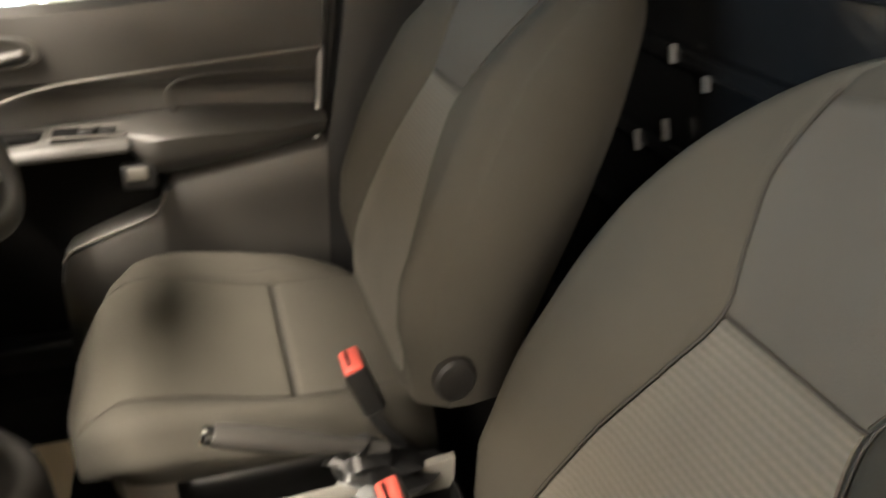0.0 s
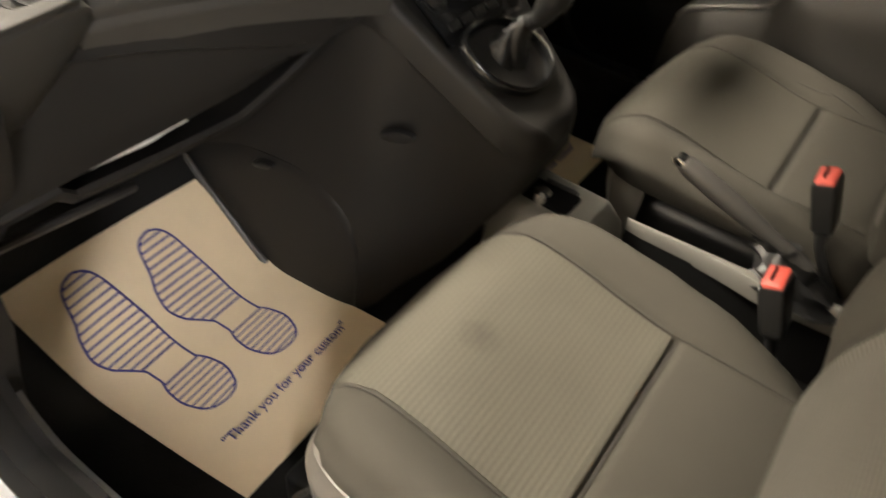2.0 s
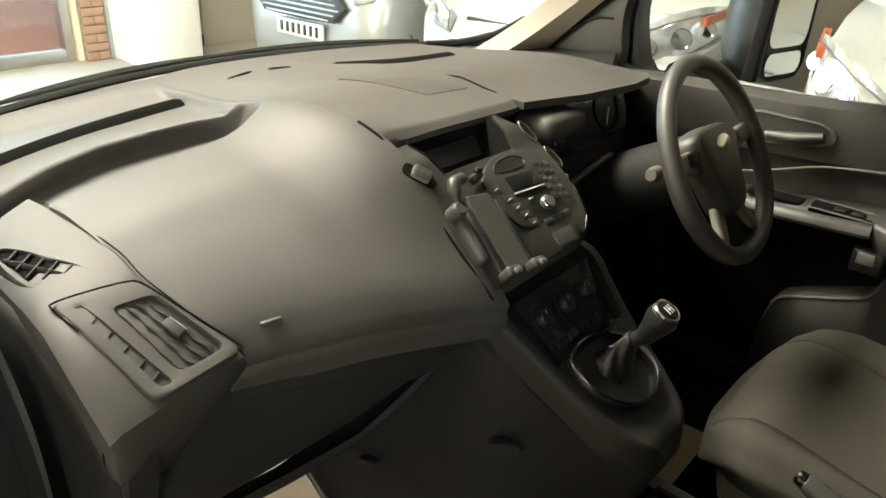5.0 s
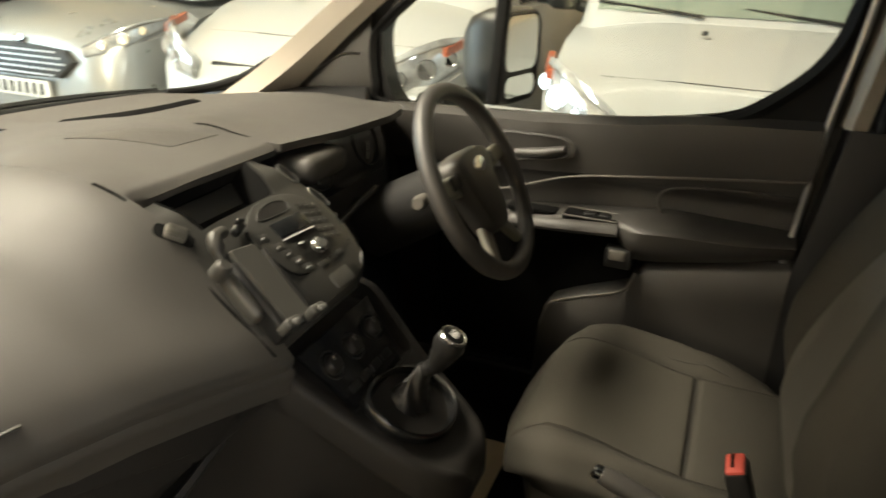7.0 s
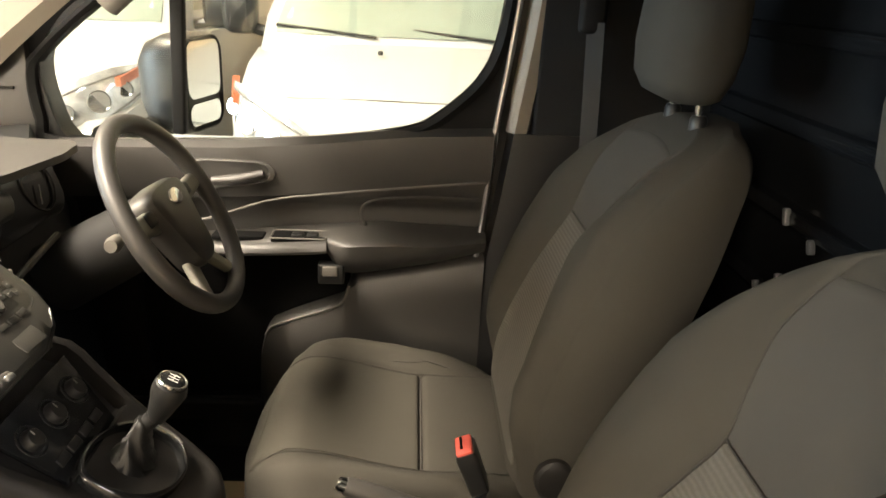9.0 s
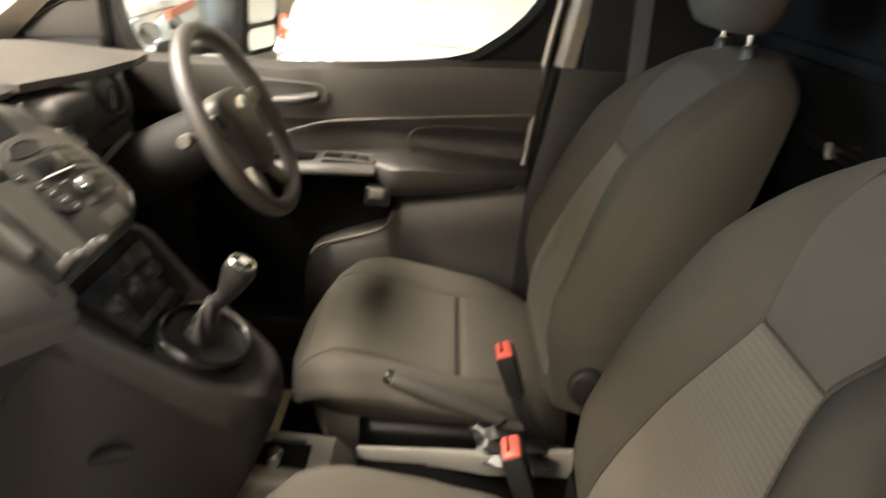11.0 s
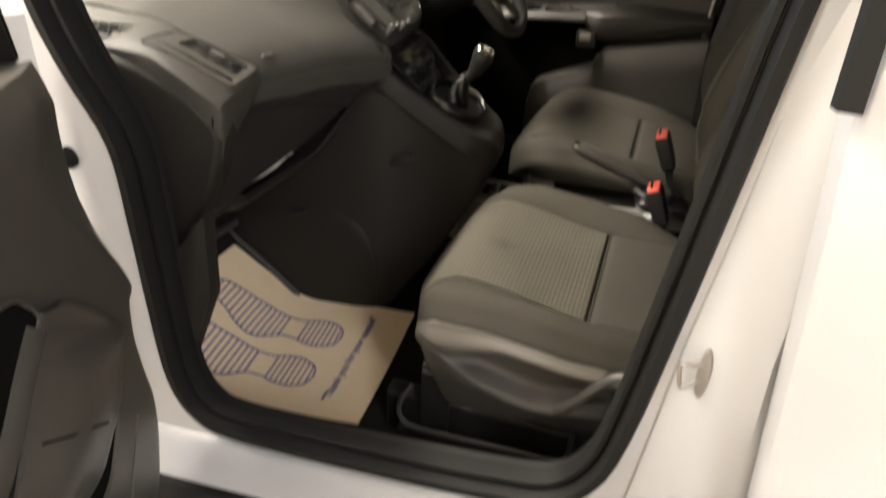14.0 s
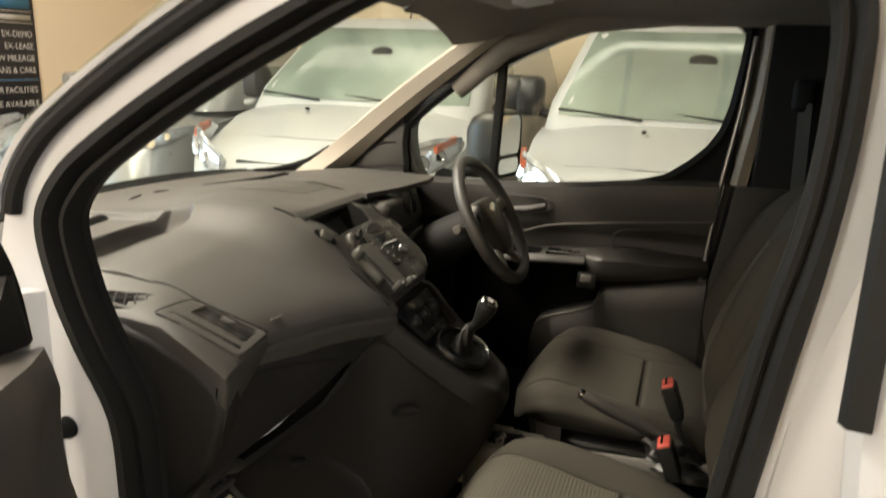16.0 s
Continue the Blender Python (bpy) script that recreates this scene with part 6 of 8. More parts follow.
tube(bm, [rm @ Vector((-0.007 + 0.0118 * math.cos(q), -0.014 + 0.0118 * math.sin(q), 0.032)) for q in span(0, 2 * math.pi * 19 / 20, 20)], 0.0014, 6, True)
part("knob_ring", bm, M_CHROME, vk_)
# small tray above the screen with a raised rim, and the flap below the face
so = outline2([(-0.062, 0.066), (-0.045, 0.079), (-0.01, 0.083), (0.016, 0.073), (0.008, 0.06), (-0.03, 0.06)])
bm = bmesh.new()
plate(bm, so, rm @ Matrix.Translation((0, 0, 0.02)), 0.0046)
part("upper_tray", bm, M_SHADEPL, radio)
bm = bmesh.new()
tube(bm, [rm @ Vector((x, y, 0.0245)) for x, y in so], 0.0009, 6, True)
part("tray_edge", bm, M_RADIO, radio)
on_radio("flap", -0.016, -0.07, 0.05, 0.03, 0.002, M_CRADLE, 0.0215, radio, turn=-3)
bm = bmesh.new()
tube(bm, smooth_line([rm @ Vector(p) for p in ((0.11, 0.0, 0.004), (0.104, -0.022, 0.003), (0.092, -0.045, 0.0))], 4), 0.0022, 6)
part("chrome_trim", bm, M_STEEL, radio, "thin chrome accent")
# oval openings in the right-hand cheek
for x, y, turn in ((0.092, 0.118, 100), (0.104, 0.058, 97)):
    bm = bmesh.new()
    om = rm @ Matrix.Translation((x, y, st_high(x, y) - 0.0006)) @ Matrix.Rotation(radians(turn), 4, "Z")
    # near-black plate paints the shade in each opening
    plate(bm, [(0.021 * math.cos(q), 0.0075 * math.sin(q)) for q in span(0, 2 * math.pi * 15 / 16, 16)], om, 0.002)
    hole = part("switch_hole", bm, M_GAPSHADE, dash)
    bm = bmesh.new()
    tube(bm, [om @ Vector((0.022 * math.cos(q), 0.0085 * math.sin(q), 0.0015)) for q in span(0, 2 * math.pi * 15 / 16, 16)], 0.0014, 6, True)
    part("hole_rim", bm, M_EDGE, hole)
on_radio("side_button", 0.098, 0.015, 0.018, 0.006, 0.002, M_EDGE, 0.011, radio, turn=20)
# ridged thumbwheel in its recess beside the display
om = rm @ Matrix.Translation((-0.176, 0.112, 0.002)) @ Matrix.Rotation(radians(-52), 4, "Z")
bm = bmesh.new()
plate(bm, rrect(0.056, 0.026, 0.01, 4), om @ Matrix.Translation((0, 0, -0.004)), 0.0045)
part("wheel_recess", bm, M_GAPSHADE, dash)
bm = bmesh.new()
rings = []
for x, k in ((-0.014, 0.8), (-0.011, 1.0), (0.011, 1.0), (0.014, 0.8)):
    rings.append([om @ Vector((x, 0.0105 * k * (1 + 0.09 * (-1) ** j) * math.cos(q), 0.004 + 0.0105 * k * (1 + 0.09 * (-1) ** j) * math.sin(q))) for j, q in enumerate(span(0, 2 * math.pi * 35 / 36, 36))])
loft(bm, rings)
part("thumbwheel", bm, mat("thumbwheel_plastic", (0.11, 0.105, 0.09), 0.4), dash, "ridged pale grey thumbwheel", flat=True)

# phone cradle clamped to the left of the radio
cr = thing("phone_holder", "grey plastic phone cradle clamped beside the radio", "phone holder")
cm = rm @ Matrix.Translation((-0.15, -0.022, 0.017)) @ Matrix.Rotation(radians(-9), 4, "Z")
bm = bmesh.new()
rings = []
for z, k in ((0.0, 0.9), (0.004, 1.0), (0.017, 1.0), (0.021, 0.95)):
    rings.append([cm @ Vector((x * k, y * k, z)) for x, y in rrect(0.047, 0.128, 0.005, 4)])
loft(bm, rings)
part("back_plate", bm, M_CRADLE, cr)
boxpart("side_rail", cm @ Vector((0.0275, -0.006, 0.012)), (0.007, 0.11, 0.022), M_BLACK, cr, 0.002, cm.to_3x3())
boxpart("clamp_rail", cm @ Vector((-0.032, -0.015, 0.006)), (0.014, 0.12, 0.03), M_BLACK, cr, 0.004, cm.to_3x3())
boxpart("grip_pad", cm @ Vector((-0.054, -0.002, 0.014)), (0.017, 0.078, 0.024), M_CRADLE, cr, 0.007, cm.to_3x3())
bm = bmesh.new()
tube(bm, [cm @ Vector((-0.06, 0.038, z)) for z in (0.014, 0.032, 0.037)], [0.013, 0.012, 0.008], 14)
part("clamp_knob", bm, M_CRADLE, cr, "grey clamp knob")
for x, y, mm in ((0.022, -0.066, M_CRADLE), (-0.03, -0.068, M_CRADLE)):
    foot = boxpart("foot", cm @ Vector((x, y, 0.026)), (0.026, 0.014, 0.026), mm, cr, 0.004, cm.to_3x3())
    boxpart("foot_pad", cm @ Vector((x, y - 0.004, 0.042)), (0.014, 0.009, 0.007), M_EDGE, foot, 0.003, cm.to_3x3())
bm = bmesh.new()
tube(bm, smooth_line([cm @ Vector(p) for p in ((-0.03, 0.055, 0.004), (-0.03, 0.075, 0.012), (-0.024, 0.09, 0.016), (-0.004, 0.096, 0.014))], 4), [0.007] * 4 + [0.0105] * 5 + [0.009] * 4, 12)
part("top_grip", bm, M_CRADLE, cr, "rounded grey top grip")
bm = bmesh.new()
add_box(bm, cm @ Vector((0.03, 0.097, 0.008)), (0.026, 0.014, 0.014), 0.004, cm.to_3x3() @ Matrix.Rotation(radians(24), 3, 'Z'))
add_box(bm, cm @ Vector((0.034, 0.104, 0.014)), (0.014, 0.008, 0.012), 0.003, cm.to_3x3())
part("ball_joint", bm, M_BLACK, cr)

# ---- centre console with gear lever ----
con = thing("centre_console", "dark plastic console with heater panel under the radio", "console")


CON_Z = [(-0.118, 0.768), (-0.11, 0.79), (-0.1, 0.803), (-0.078, 0.817), (-0.045, 0.838), (0.0, 0.868), (0.04, 0.898), (0.085, 0.935), (0.13, 0.975), (0.2, 0.985), (0.7, 0.985)]
CON_L = [(-0.118, -0.06), (-0.11, -0.085), (-0.1, -0.1), (-0.078, -0.118), (-0.045, -0.132), (0.0, -0.143), (0.04, -0.154), (0.085, -0.17), (0.13, -0.19), (0.2, -0.2), (0.7, -0.22)]
CON_R = [(-0.118, 0.005), (-0.11, 0.028), (-0.1, 0.042), (-0.07, 0.06), (-0.03, 0.075), (0.03, 0.09), (0.1, 0.112), (0.15, 0.12), (0.7, 0.16)]
CON_B = [(-0.118, 0.745), (-0.107, 0.715), (-0.088, 0.67), (-0.05, 0.6), (0.0, 0.51), (0.06, 0.43), (0.11, 0.36), (0.2, 0.32), (0.7, 0.32)]
CON_W = [(-0.118, 0.0), (-0.05, -0.005), (0.0, 0.002), (0.06, 0.018), (0.11, 0.03), (0.2, 0.035), (0.7, 0.03)]


def con_ring(y):
    zt, zb, xl, xr, fl = curve(y, CON_Z), curve(y, CON_B), curve(y, CON_L), curve(y, CON_R), curve(y, CON_W)
    h = zt - zb
    dip = 0.03 * ease(0.035, 0.06, y)
    step = min(0.055, h * 0.42)
    in_ = 0.008 * ease(-0.1, -0.06, y)
    w = xr - xl
    e = min(0.012, w * 0.1)
    pts = [(xl - fl * 0.95, zb), (xl - fl * 0.6, zb + h * 0.35), (xl - fl * 0.15 + in_, zt - step - 0.014), (xl - 0.001 + in_ * 0.6, zt - step - 0.004), (xl - 0.002, zt - step + 0.002), (xl, zt - 0.012), (xl + 0.003, zt - 0.003), (xl + e, zt),
           (xl + e * 1.8, zt - 0.002), (xl + e * 2.1, zt - 0.004 - dip), ((xl + xr) / 2, zt - 0.005 - dip), (xr - e * 2.1, zt - 0.004 - dip), (xr - e * 1.8, zt - 0.002), (xr - e, zt), (xr - 0.003, zt - 0.003), (xr, zt - 0.012),
           (xr + fl * 0.15, zt - step), (xr + fl * 0.6, zb + h * 0.35), (xr + fl * 0.95, zb)]
    return [V(x, y, z) for x, z in pts]


bm = bmesh.new()
loft(bm, [con_ring(y) for y in [-0.118, -0.1165, -0.114, -0.11, -0.104, -0.096, -0.086, -0.075] + span(-0.06, 0.03, 8) + [0.038, 0.045, 0.052, 0.06, 0.075, 0.09, 0.11, 0.13, 0.16, 0.2, 0.45, 0.7]])
part("console_body", bm, M_SHADEPL, con, "dark grained console moulding", sharp=50)
# heater panel in the recess
hm = basis((-0.036, 0.088, 0.928), (1, 0, 0), (0, 0.66, 0.75))
bm = bmesh.new()
plate(bm, [(-0.105, 0.055), (-0.075, -0.06), (0.075, -0.06), (0.105, 0.055)], hm, 0.006, 0.003)
hp = part("heater_panel", bm, M_PIANO, con, "gloss black heater panel")
for sx in (-0.062, 0.0, 0.062):
    bm = bmesh.new()
    tube(bm, [hm @ Vector((sx, 0.012, z)) for z in (0.004, 0.014, 0.017)], [0.0165, 0.015, 0.012], 20)
    k_ = part("heater_knob", bm, M_BLACK, hp)
    bm = bmesh.new()
    tube(bm, [hm @ Vector((sx + 0.022 * math.cos(a), 0.012 + 0.022 * math.sin(a), 0.0065)) for a in span(0, 2 * math.pi * 19 / 20, 20)], 0.0012, 6, True)
    part("knob_ring", bm, M_BLACK, k_)
    boxpart("knob_mark", hm @ Vector((sx, 0.02, 0.0175)), (0.0016, 0.008, 0.001), M_DIM, k_, 0, hm.to_3x3())
for sx in (-0.05, -0.017, 0.017, 0.05):
    boxpart("heater_button", hm @ Vector((sx, -0.034, 0.0065)), (0.026, 0.013, 0.003), M_BLACK, hp, 0.0012, hm.to_3x3())
# gear lever
gl = thing("gear_lever", "gear lever with chrome-capped knob in a leather boot", "gear lever")
gm = basis((-0.012, -0.005, 0.872), (1, 0, 0), (0, 0.82, 0.57))
bm = bmesh.new()
out = [(p.x, p.y) for p in smooth_line([(-0.09, 0.045, 0), (-0.05, 0.056, 0), (0.0, 0.046, 0), (0.035, 0.022, 0), (0.05, -0.015, 0), (0.042, -0.05, 0), (0.005, -0.07, 0), (-0.045, -0.062, 0), (-0.085, -0.03, 0), (-0.098, 0.012, 0)], 4, True)]
rings = [[gm @ Vector((-0.02 + (x + 0.02) * k, y * k, z)) for x, y in out] for k, z in ((1.1, -0.012), (1.09, 0.001), (1.05, 0.007), (1.0, 0.008), (0.97, 0.004), (0.95, -0.02))]
loft(bm, rings, True, False)
part("boot_ring", bm, M_PIANO, gl, "glossy boot surround", sharp=60)
# pale tube along one side paints the ring's highlight
bm = bmesh.new()
tube(bm, [gm @ Vector((-0.02 + (x + 0.02) * 1.01, y * 1.01, 0.0085)) for x, y in out if x > 0.0 and y > -0.055], 0.0022, 6)
part("ring_highlight", bm, M_EDGE, gl, "pale edge that paints the highlight on the surround")
bm = bmesh.new()
rings = []
top = V(-0.01, -0.018, 0.92)
for k in range(12):
    t = k / 11
    base = (gm @ Vector((-0.012, -0.004, -0.026))).lerp(top, max(0.0, t - 0.1) / 0.9)
    sc_ = lerp(t, [(0, 0.98), (0.1, 0.86), (0.22, 0.6), (0.36, 0.42), (0.55, 0.3), (0.8, 0.22), (1, 0.17)]) * (1 + 0.07 * (-1) ** k)
    rings.append([base + (gm.to_3x3() @ Vector(((x + 0.02) * sc_ * (1 + 0.13 * math.sin(5 * math.atan2(y, x + 0.02) + k)), y * sc_ * (1 + 0.1 * math.sin(4 * math.atan2(y, x + 0.02) + 2 * k)), 0.006 * math.sin(7 * math.atan2(y, x + 0.02) + 2 * k) * (1 - t)))) for x, y in out])
loft(bm, rings)
part("boot", bm, mat("leather", (0.005, 0.005, 0.005), 0.42, grain=0.5, grain_scale=350, vary=0.2), gl, "creased black leather boot", sharp=70)
bm = bmesh.new()
tube(bm, [(-0.01, -0.02, 0.912), (-0.012, -0.04, 0.932)], [0.012, 0.013], 12)
part("collar", bm, M_BLACK, gl)
bm = bmesh.new()
tube(bm, [(-0.0115, -0.034, 0.922), (-0.012, -0.04, 0.934), (-0.013, -0.048, 0.95), (-0.014, -0.056, 0.967), (-0.0145, -0.061, 0.98), (-0.015, -0.064, 0.986)], [0.013, 0.0165, 0.02, 0.0245, 0.022, 0.013], 18)
part("knob", bm, M_BLACK, gl)
bm = bmesh.new()
ka = (V(-0.0154, -0.068, 0.9905) - V(-0.0115, -0.034, 0.922)).normalized()
kc = V(-0.0147, -0.0625, 0.9835)
ku = V(1, 0, 0)
kw = ka.cross(ku)
tube(bm, [kc + ku * 0.0185 * math.cos(q) + kw * 0.0185 * math.sin(q) for q in span(0, 2 * math.pi * 23 / 24, 24)], 0.0026, 8, True)
part("knob_ring", bm, M_CHROME, gl, "polished metal ring")
bm = bmesh.new()
tube(bm, [kc + ka * d for d in (-0.004, 0.0022, 0.0042, 0.0048)], [0.0172, 0.0165, 0.011, 0.005], 18)
cap_ = part("knob_cap", bm, M_PIANO, gl, "gloss black cap with shift pattern")
for dx in (-0.006, 0.0, 0.006):
    bm = bmesh.new()
    tube(bm, [kc + ka * 0.0046 + ku * dx + kw * 0.007, kc + ka * 0.0046 + ku * dx - kw * 0.007], 0.0008, 5)
    part("shift_mark", bm, M_MARK, cap_)
bm = bmesh.new()
tube(bm, [kc + ka * 0.0046 + ku * 0.007, kc + ka * 0.0046 - ku * 0.007], 0.0008, 5)
part("shift_mark", bm, M_MARK, cap_)
# carpet trim that rises on the console's left flank in an arc
def flank_x(y, z):
    r = con_ring(y)
    return lerp(z, [(r[0].z, r[0].x), (r[1].z, r[1].x), (r[2].z, r[2].x)])


def flank_carpet(y, v):
    zt = curve(y, [(0.13, 0.5), (0.15, 0.56), (0.18, 0.592), (0.26, 0.622), (0.362, 0.614), (0.453, 0.585), (0.53, 0.545), (0.6, 0.5)])
    z = zt + (max(curve(y, CON_B) + 0.01, 0.345) - zt) * v
    return (flank_x(y, z) - 0.004 * ease(0, 0.06, v), y, z)


bm = bmesh.new()
sheet(bm, flank_carpet, span(0.13, 0.6, 26), [0, 0.03, 0.06, 0.15, 0.3, 0.5, 0.75, 1], 0.003, (1, 0, 0))
part("flank_carpet", bm, M_SHADEPL, con, "dark carpet trim with an arched edge", sharp=60)
bm = bmesh.new()
tube(bm, smooth_line([(-0.247, 0.53, 0.53), (-0.25, 0.49, 0.497), (-0.252, 0.44, 0.462), (-0.252, 0.385, 0.415), (-0.25, 0.345, 0.378), (-0.245, 0.33, 0.362)], 4), [0.003] + [0.007] * 18 + [0.003] * 2, 8)
part("carpet_edge", bm, M_TRIM, con)
# recess and slot on the console's left flank
for p, w, rz in ((V(-0.19, 0.072, 0.765), 0.03, 14), (V(-0.232, 0.325, 0.606), 0.022, 40)):
    bm = bmesh.new()
    fm = basis(p - V(0.0, 0, 0), (0.12, -0.85, 0.25), (-0.1, 0.25, 0.95))
    plate(bm, [(w * math.cos(a), w * 0.36 * math.sin(a)) for a in span(0, 2 * math.pi * 15 / 16, 16)], fm, 0.012, 0.004)
    part("bag_hook", bm, M_BLACK, con)

# low console between the seats
lc = thing("floor_console", "low grey plastic console between the seats with socket", "console")
M_LIGHTGREY = mat("light_grey_plastic", (0.14, 0.135, 0.12), 0.5, grain=0.2)
bm = bmesh.new()
rings = []
for y, zt, hw in ((-0.03, 0.6, 0.05), (-0.04, 0.635, 0.062), (-0.07, 0.645, 0.068), (-0.2, 0.64, 0.07), (-0.228, 0.61, 0.074), (-0.235, 0.59, 0.074)):
    rings.append([V(-0.015 + x, y, (zt + 0.34) / 2 + z) for x, z in rrect(2 * hw, zt - 0.34, 0.02, 3)])
loft(bm, rings)
part("console_nose", bm, M_LIGHTGREY, lc, "light grey moulded front with socket")
bm = bmesh.new()
loft(bm, [[V(-0.015 + x, y, 0.395 + z) for x, z in rrect(2 * hw, 0.11, 0.02, 3)] for y, hw in ((-0.232, 0.074), (-0.27, 0.08), (-0.5, 0.085), (-0.62, 0.085))])
part("console_base", bm, M_BLACK, lc)
boxpart("socket_well", (-0.02, -0.122, 0.641), (0.06, 0.085, 0.012), M_GAPSHADE, lc, 0.004)
bm = bmesh.new()
tube(bm, [(-0.036, -0.112, 0.64), (-0.036, -0.112, 0.66), (-0.036, -0.112, 0.664)], [0.016, 0.015, 0.011], 16)
part("socket_cap", bm, M_CHROME, lc, "chromed power socket cap")
boxpart("coin_slot", (0.012, -0.125, 0.645), (0.012, 0.06, 0.008), M_BLACK, lc, 0.002)
# ledge along the driver side of the tray, then a deep bin, its shade painted near-black
bm = bmesh.new()
rings = []
for y, w in ((-0.235, 0.004), (-0.26, 0.006), (-0.36, 0.006), (-0.42, 0.012), (-0.47, 0.02), (-0.56, 0.014), (-0.62, 0.01)):
    z = lerp(y, [(-0.62, 0.63), (-0.48, 0.612), (-0.235, 0.6)])
    rings.append([V(0.076, y, z - 0.003), V(0.074, y, z), V(0.074 - w, y, z + 0.0005), V(0.071 - w, y, z - 0.004), V(0.07 - w, y, 0.575), V(0.078, y, 0.575)])
loft(bm, rings)
part("tray_ledge", bm, M_LIGHTGREY, lc, "lighter grey tray ledge")
boxpart("bin_floor", (-0.016, -0.43, 0.452), (0.155, 0.37, 0.012), M_GAPSHADE, lc, 0.002)
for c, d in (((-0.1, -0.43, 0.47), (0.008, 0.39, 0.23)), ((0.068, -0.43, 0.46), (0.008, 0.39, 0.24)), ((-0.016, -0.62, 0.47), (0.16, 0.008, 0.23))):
    boxpart("bin_wall", c, d, M_GAPSHADE, lc, 0.002)
# seat rail with bolts in the gap beside the driver seat
sr = thing("seat_rail", "black steel seat rail with bright bolts", "seat rail")
boxpart("rail", (0.135, -0.33, 0.40), (0.05, 0.5, 0.1), M_BLACK, sr, 0.006)
for y in (-0.17, -0.235, -0.3):
    bm = bmesh.new()
    tube(bm, [(0.13, y, 0.446), (0.13, y, 0.458), (0.13, y, 0.463)], [0.013, 0.012, 0.008], 8)
    part("bolt", bm, M_STEEL, sr, "bright bolt head")
# handbrake
hb = thing("handbrake", "grey handbrake lever with bright push button, beside the seat", "handbrake")
a, b = V(0.075, -0.52, 0.66), V(0.059, -0.279, 0.76)
bm = bmesh.new()
tube(bm, [a.lerp(b, t) for t in (0, 0.3, 0.42, 0.7, 0.9, 0.96)], [0.011, 0.012, 0.0155, 0.0175, 0.0165, 0.014], 14)
part("grip", bm, M_TRIM, hb)
bm = bmesh.new()
tube(bm, [a.lerp(b, 0.95), a.lerp(b, 1.0), a.lerp(b, 1.015)], [0.0125, 0.0125, 0.008], 12)
part("button", bm, M_CHROME, hb, "bright metal push button")
bm = bmesh.new()
rings = []
for k in range(7):
    t = k / 6
    c = V(0.08 - 0.008 * t, -0.53 + 0.07 * t, 0.605 + 0.08 * t)
    rr_ = 0.055 - 0.035 * t + 0.007 * (-1) ** k
    rings.append([c + V(rr_ * 0.75 * math.cos(a_) * (1 + 0.12 * math.sin(3 * a_ + k)), rr_ * 1.35 * math.sin(a_) * (1 + 0.1 * math.sin(4 * a_ + 2 * k)), 0.006 * math.sin(5 * a_ + k)) for a_ in span(0, 2 * math.pi * 19 / 20, 20)])
loft(bm, rings)
part("gaiter", bm, mat("gaiter_leather", (0.012, 0.012, 0.012), 0.34, grain=0.5, grain_scale=300), hb, "creased black gaiter", sharp=60)

# ---- steering wheel ----
sw = thing("steering_wheel", "worn dark grey steering wheel with four spokes", "steering wheel")
wm = basis((0.36, 0.036, 1.10), (1, 0, 0), (0, 0.5, 0.866))
R = 0.178
M_SPOKE = mat("spoke_plastic", (0.19, 0.185, 0.155), 0.4, grain=0.1)
bm = bmesh.new()
ring = []
for a in span(0, 2 * math.pi * 55 / 56, 56):
    ring.append(wm @ Vector((R * math.sin(a), R * math.cos(a), 0)))
tube(bm, ring, [0.0165 + 0.002 * max(0, math.cos(2 * (a - 1.0))) for a in span(0, 2 * math.pi * 55 / 56, 56)], 14, True)
part("rim", bm, mat("wheel_rim_plastic", (0.05, 0.048, 0.046), 0.42, grain=0.35, grain_scale=900, vary=0.15), sw, "dark grained rim")
bm = bmesh.new()
out = smooth_line([(-0.078, 0.048, 0), (-0.04, 0.062, 0), (0.04, 0.062, 0), (0.078, 0.048, 0), (0.075, 0.01, 0), (0.058, -0.05, 0), (0.04, -0.092, 0), (0.0, -0.104, 0), (-0.04, -0.092, 0), (-0.058, -0.05, 0), (-0.075, 0.01, 0)], 4, True)
plate(bm, [(p.x, p.y) for p in out], wm @ Matrix.Translation((0, 0, -0.035)), 0.05, 0.02)
part("hub", bm, M_TRIM, sw, "dark hub cover")
for s in (-1, 1):
    bm = bmesh.new()
    rings = []
    for t in span(0, 1, 6):
        p = Vector((s * (0.06 + 0.105 * t), 0.012 + 0.012 * t, -0.018 + 0.012 * t))
        hgt = 0.045 - 0.014 * t
        rings.append([wm @ (p + Vector((0, y, z))) for y, z in rrect(hgt, 0.02, 0.008, 3)])
    loft(bm, rings)
    part("spoke", bm, M_SPOKE, sw, "olive grey upper spoke")
    bm = bmesh.new()
    rings = []
    for t in span(0, 1, 6):
        p = Vector((s * (0.03 + 0.045 * t), -0.075 - 0.075 * t, -0.02 + 0.012 * t))
        rings.append([wm @ (p + Vector((x, 0, z))) for x, z in rrect(0.035 - 0.006 * t, 0.018, 0.007, 3)])
    loft(bm, rings)
    part("spoke", bm, M_SPOKE, sw, "lighter grey lower spoke")
    boxpart("switch_pad", wm @ Vector((s * 0.095, 0.022, -0.002)), (0.03, 0.026, 0.012), M_BLACK, sw, 0.005, wm.to_3x3())
bm = bmesh.new()
plate(bm, [(0.027 * math.cos(q), 0.0155 * math.sin(q)) for q in span(0, 2 * math.pi * 19 / 20, 20)], wm @ Matrix.Translation((0, 0.028, 0.0135)), 0.005, 0.002)
part("badge", bm, M_CHROME, sw, "oval metal badge")
bm = bmesh.new()
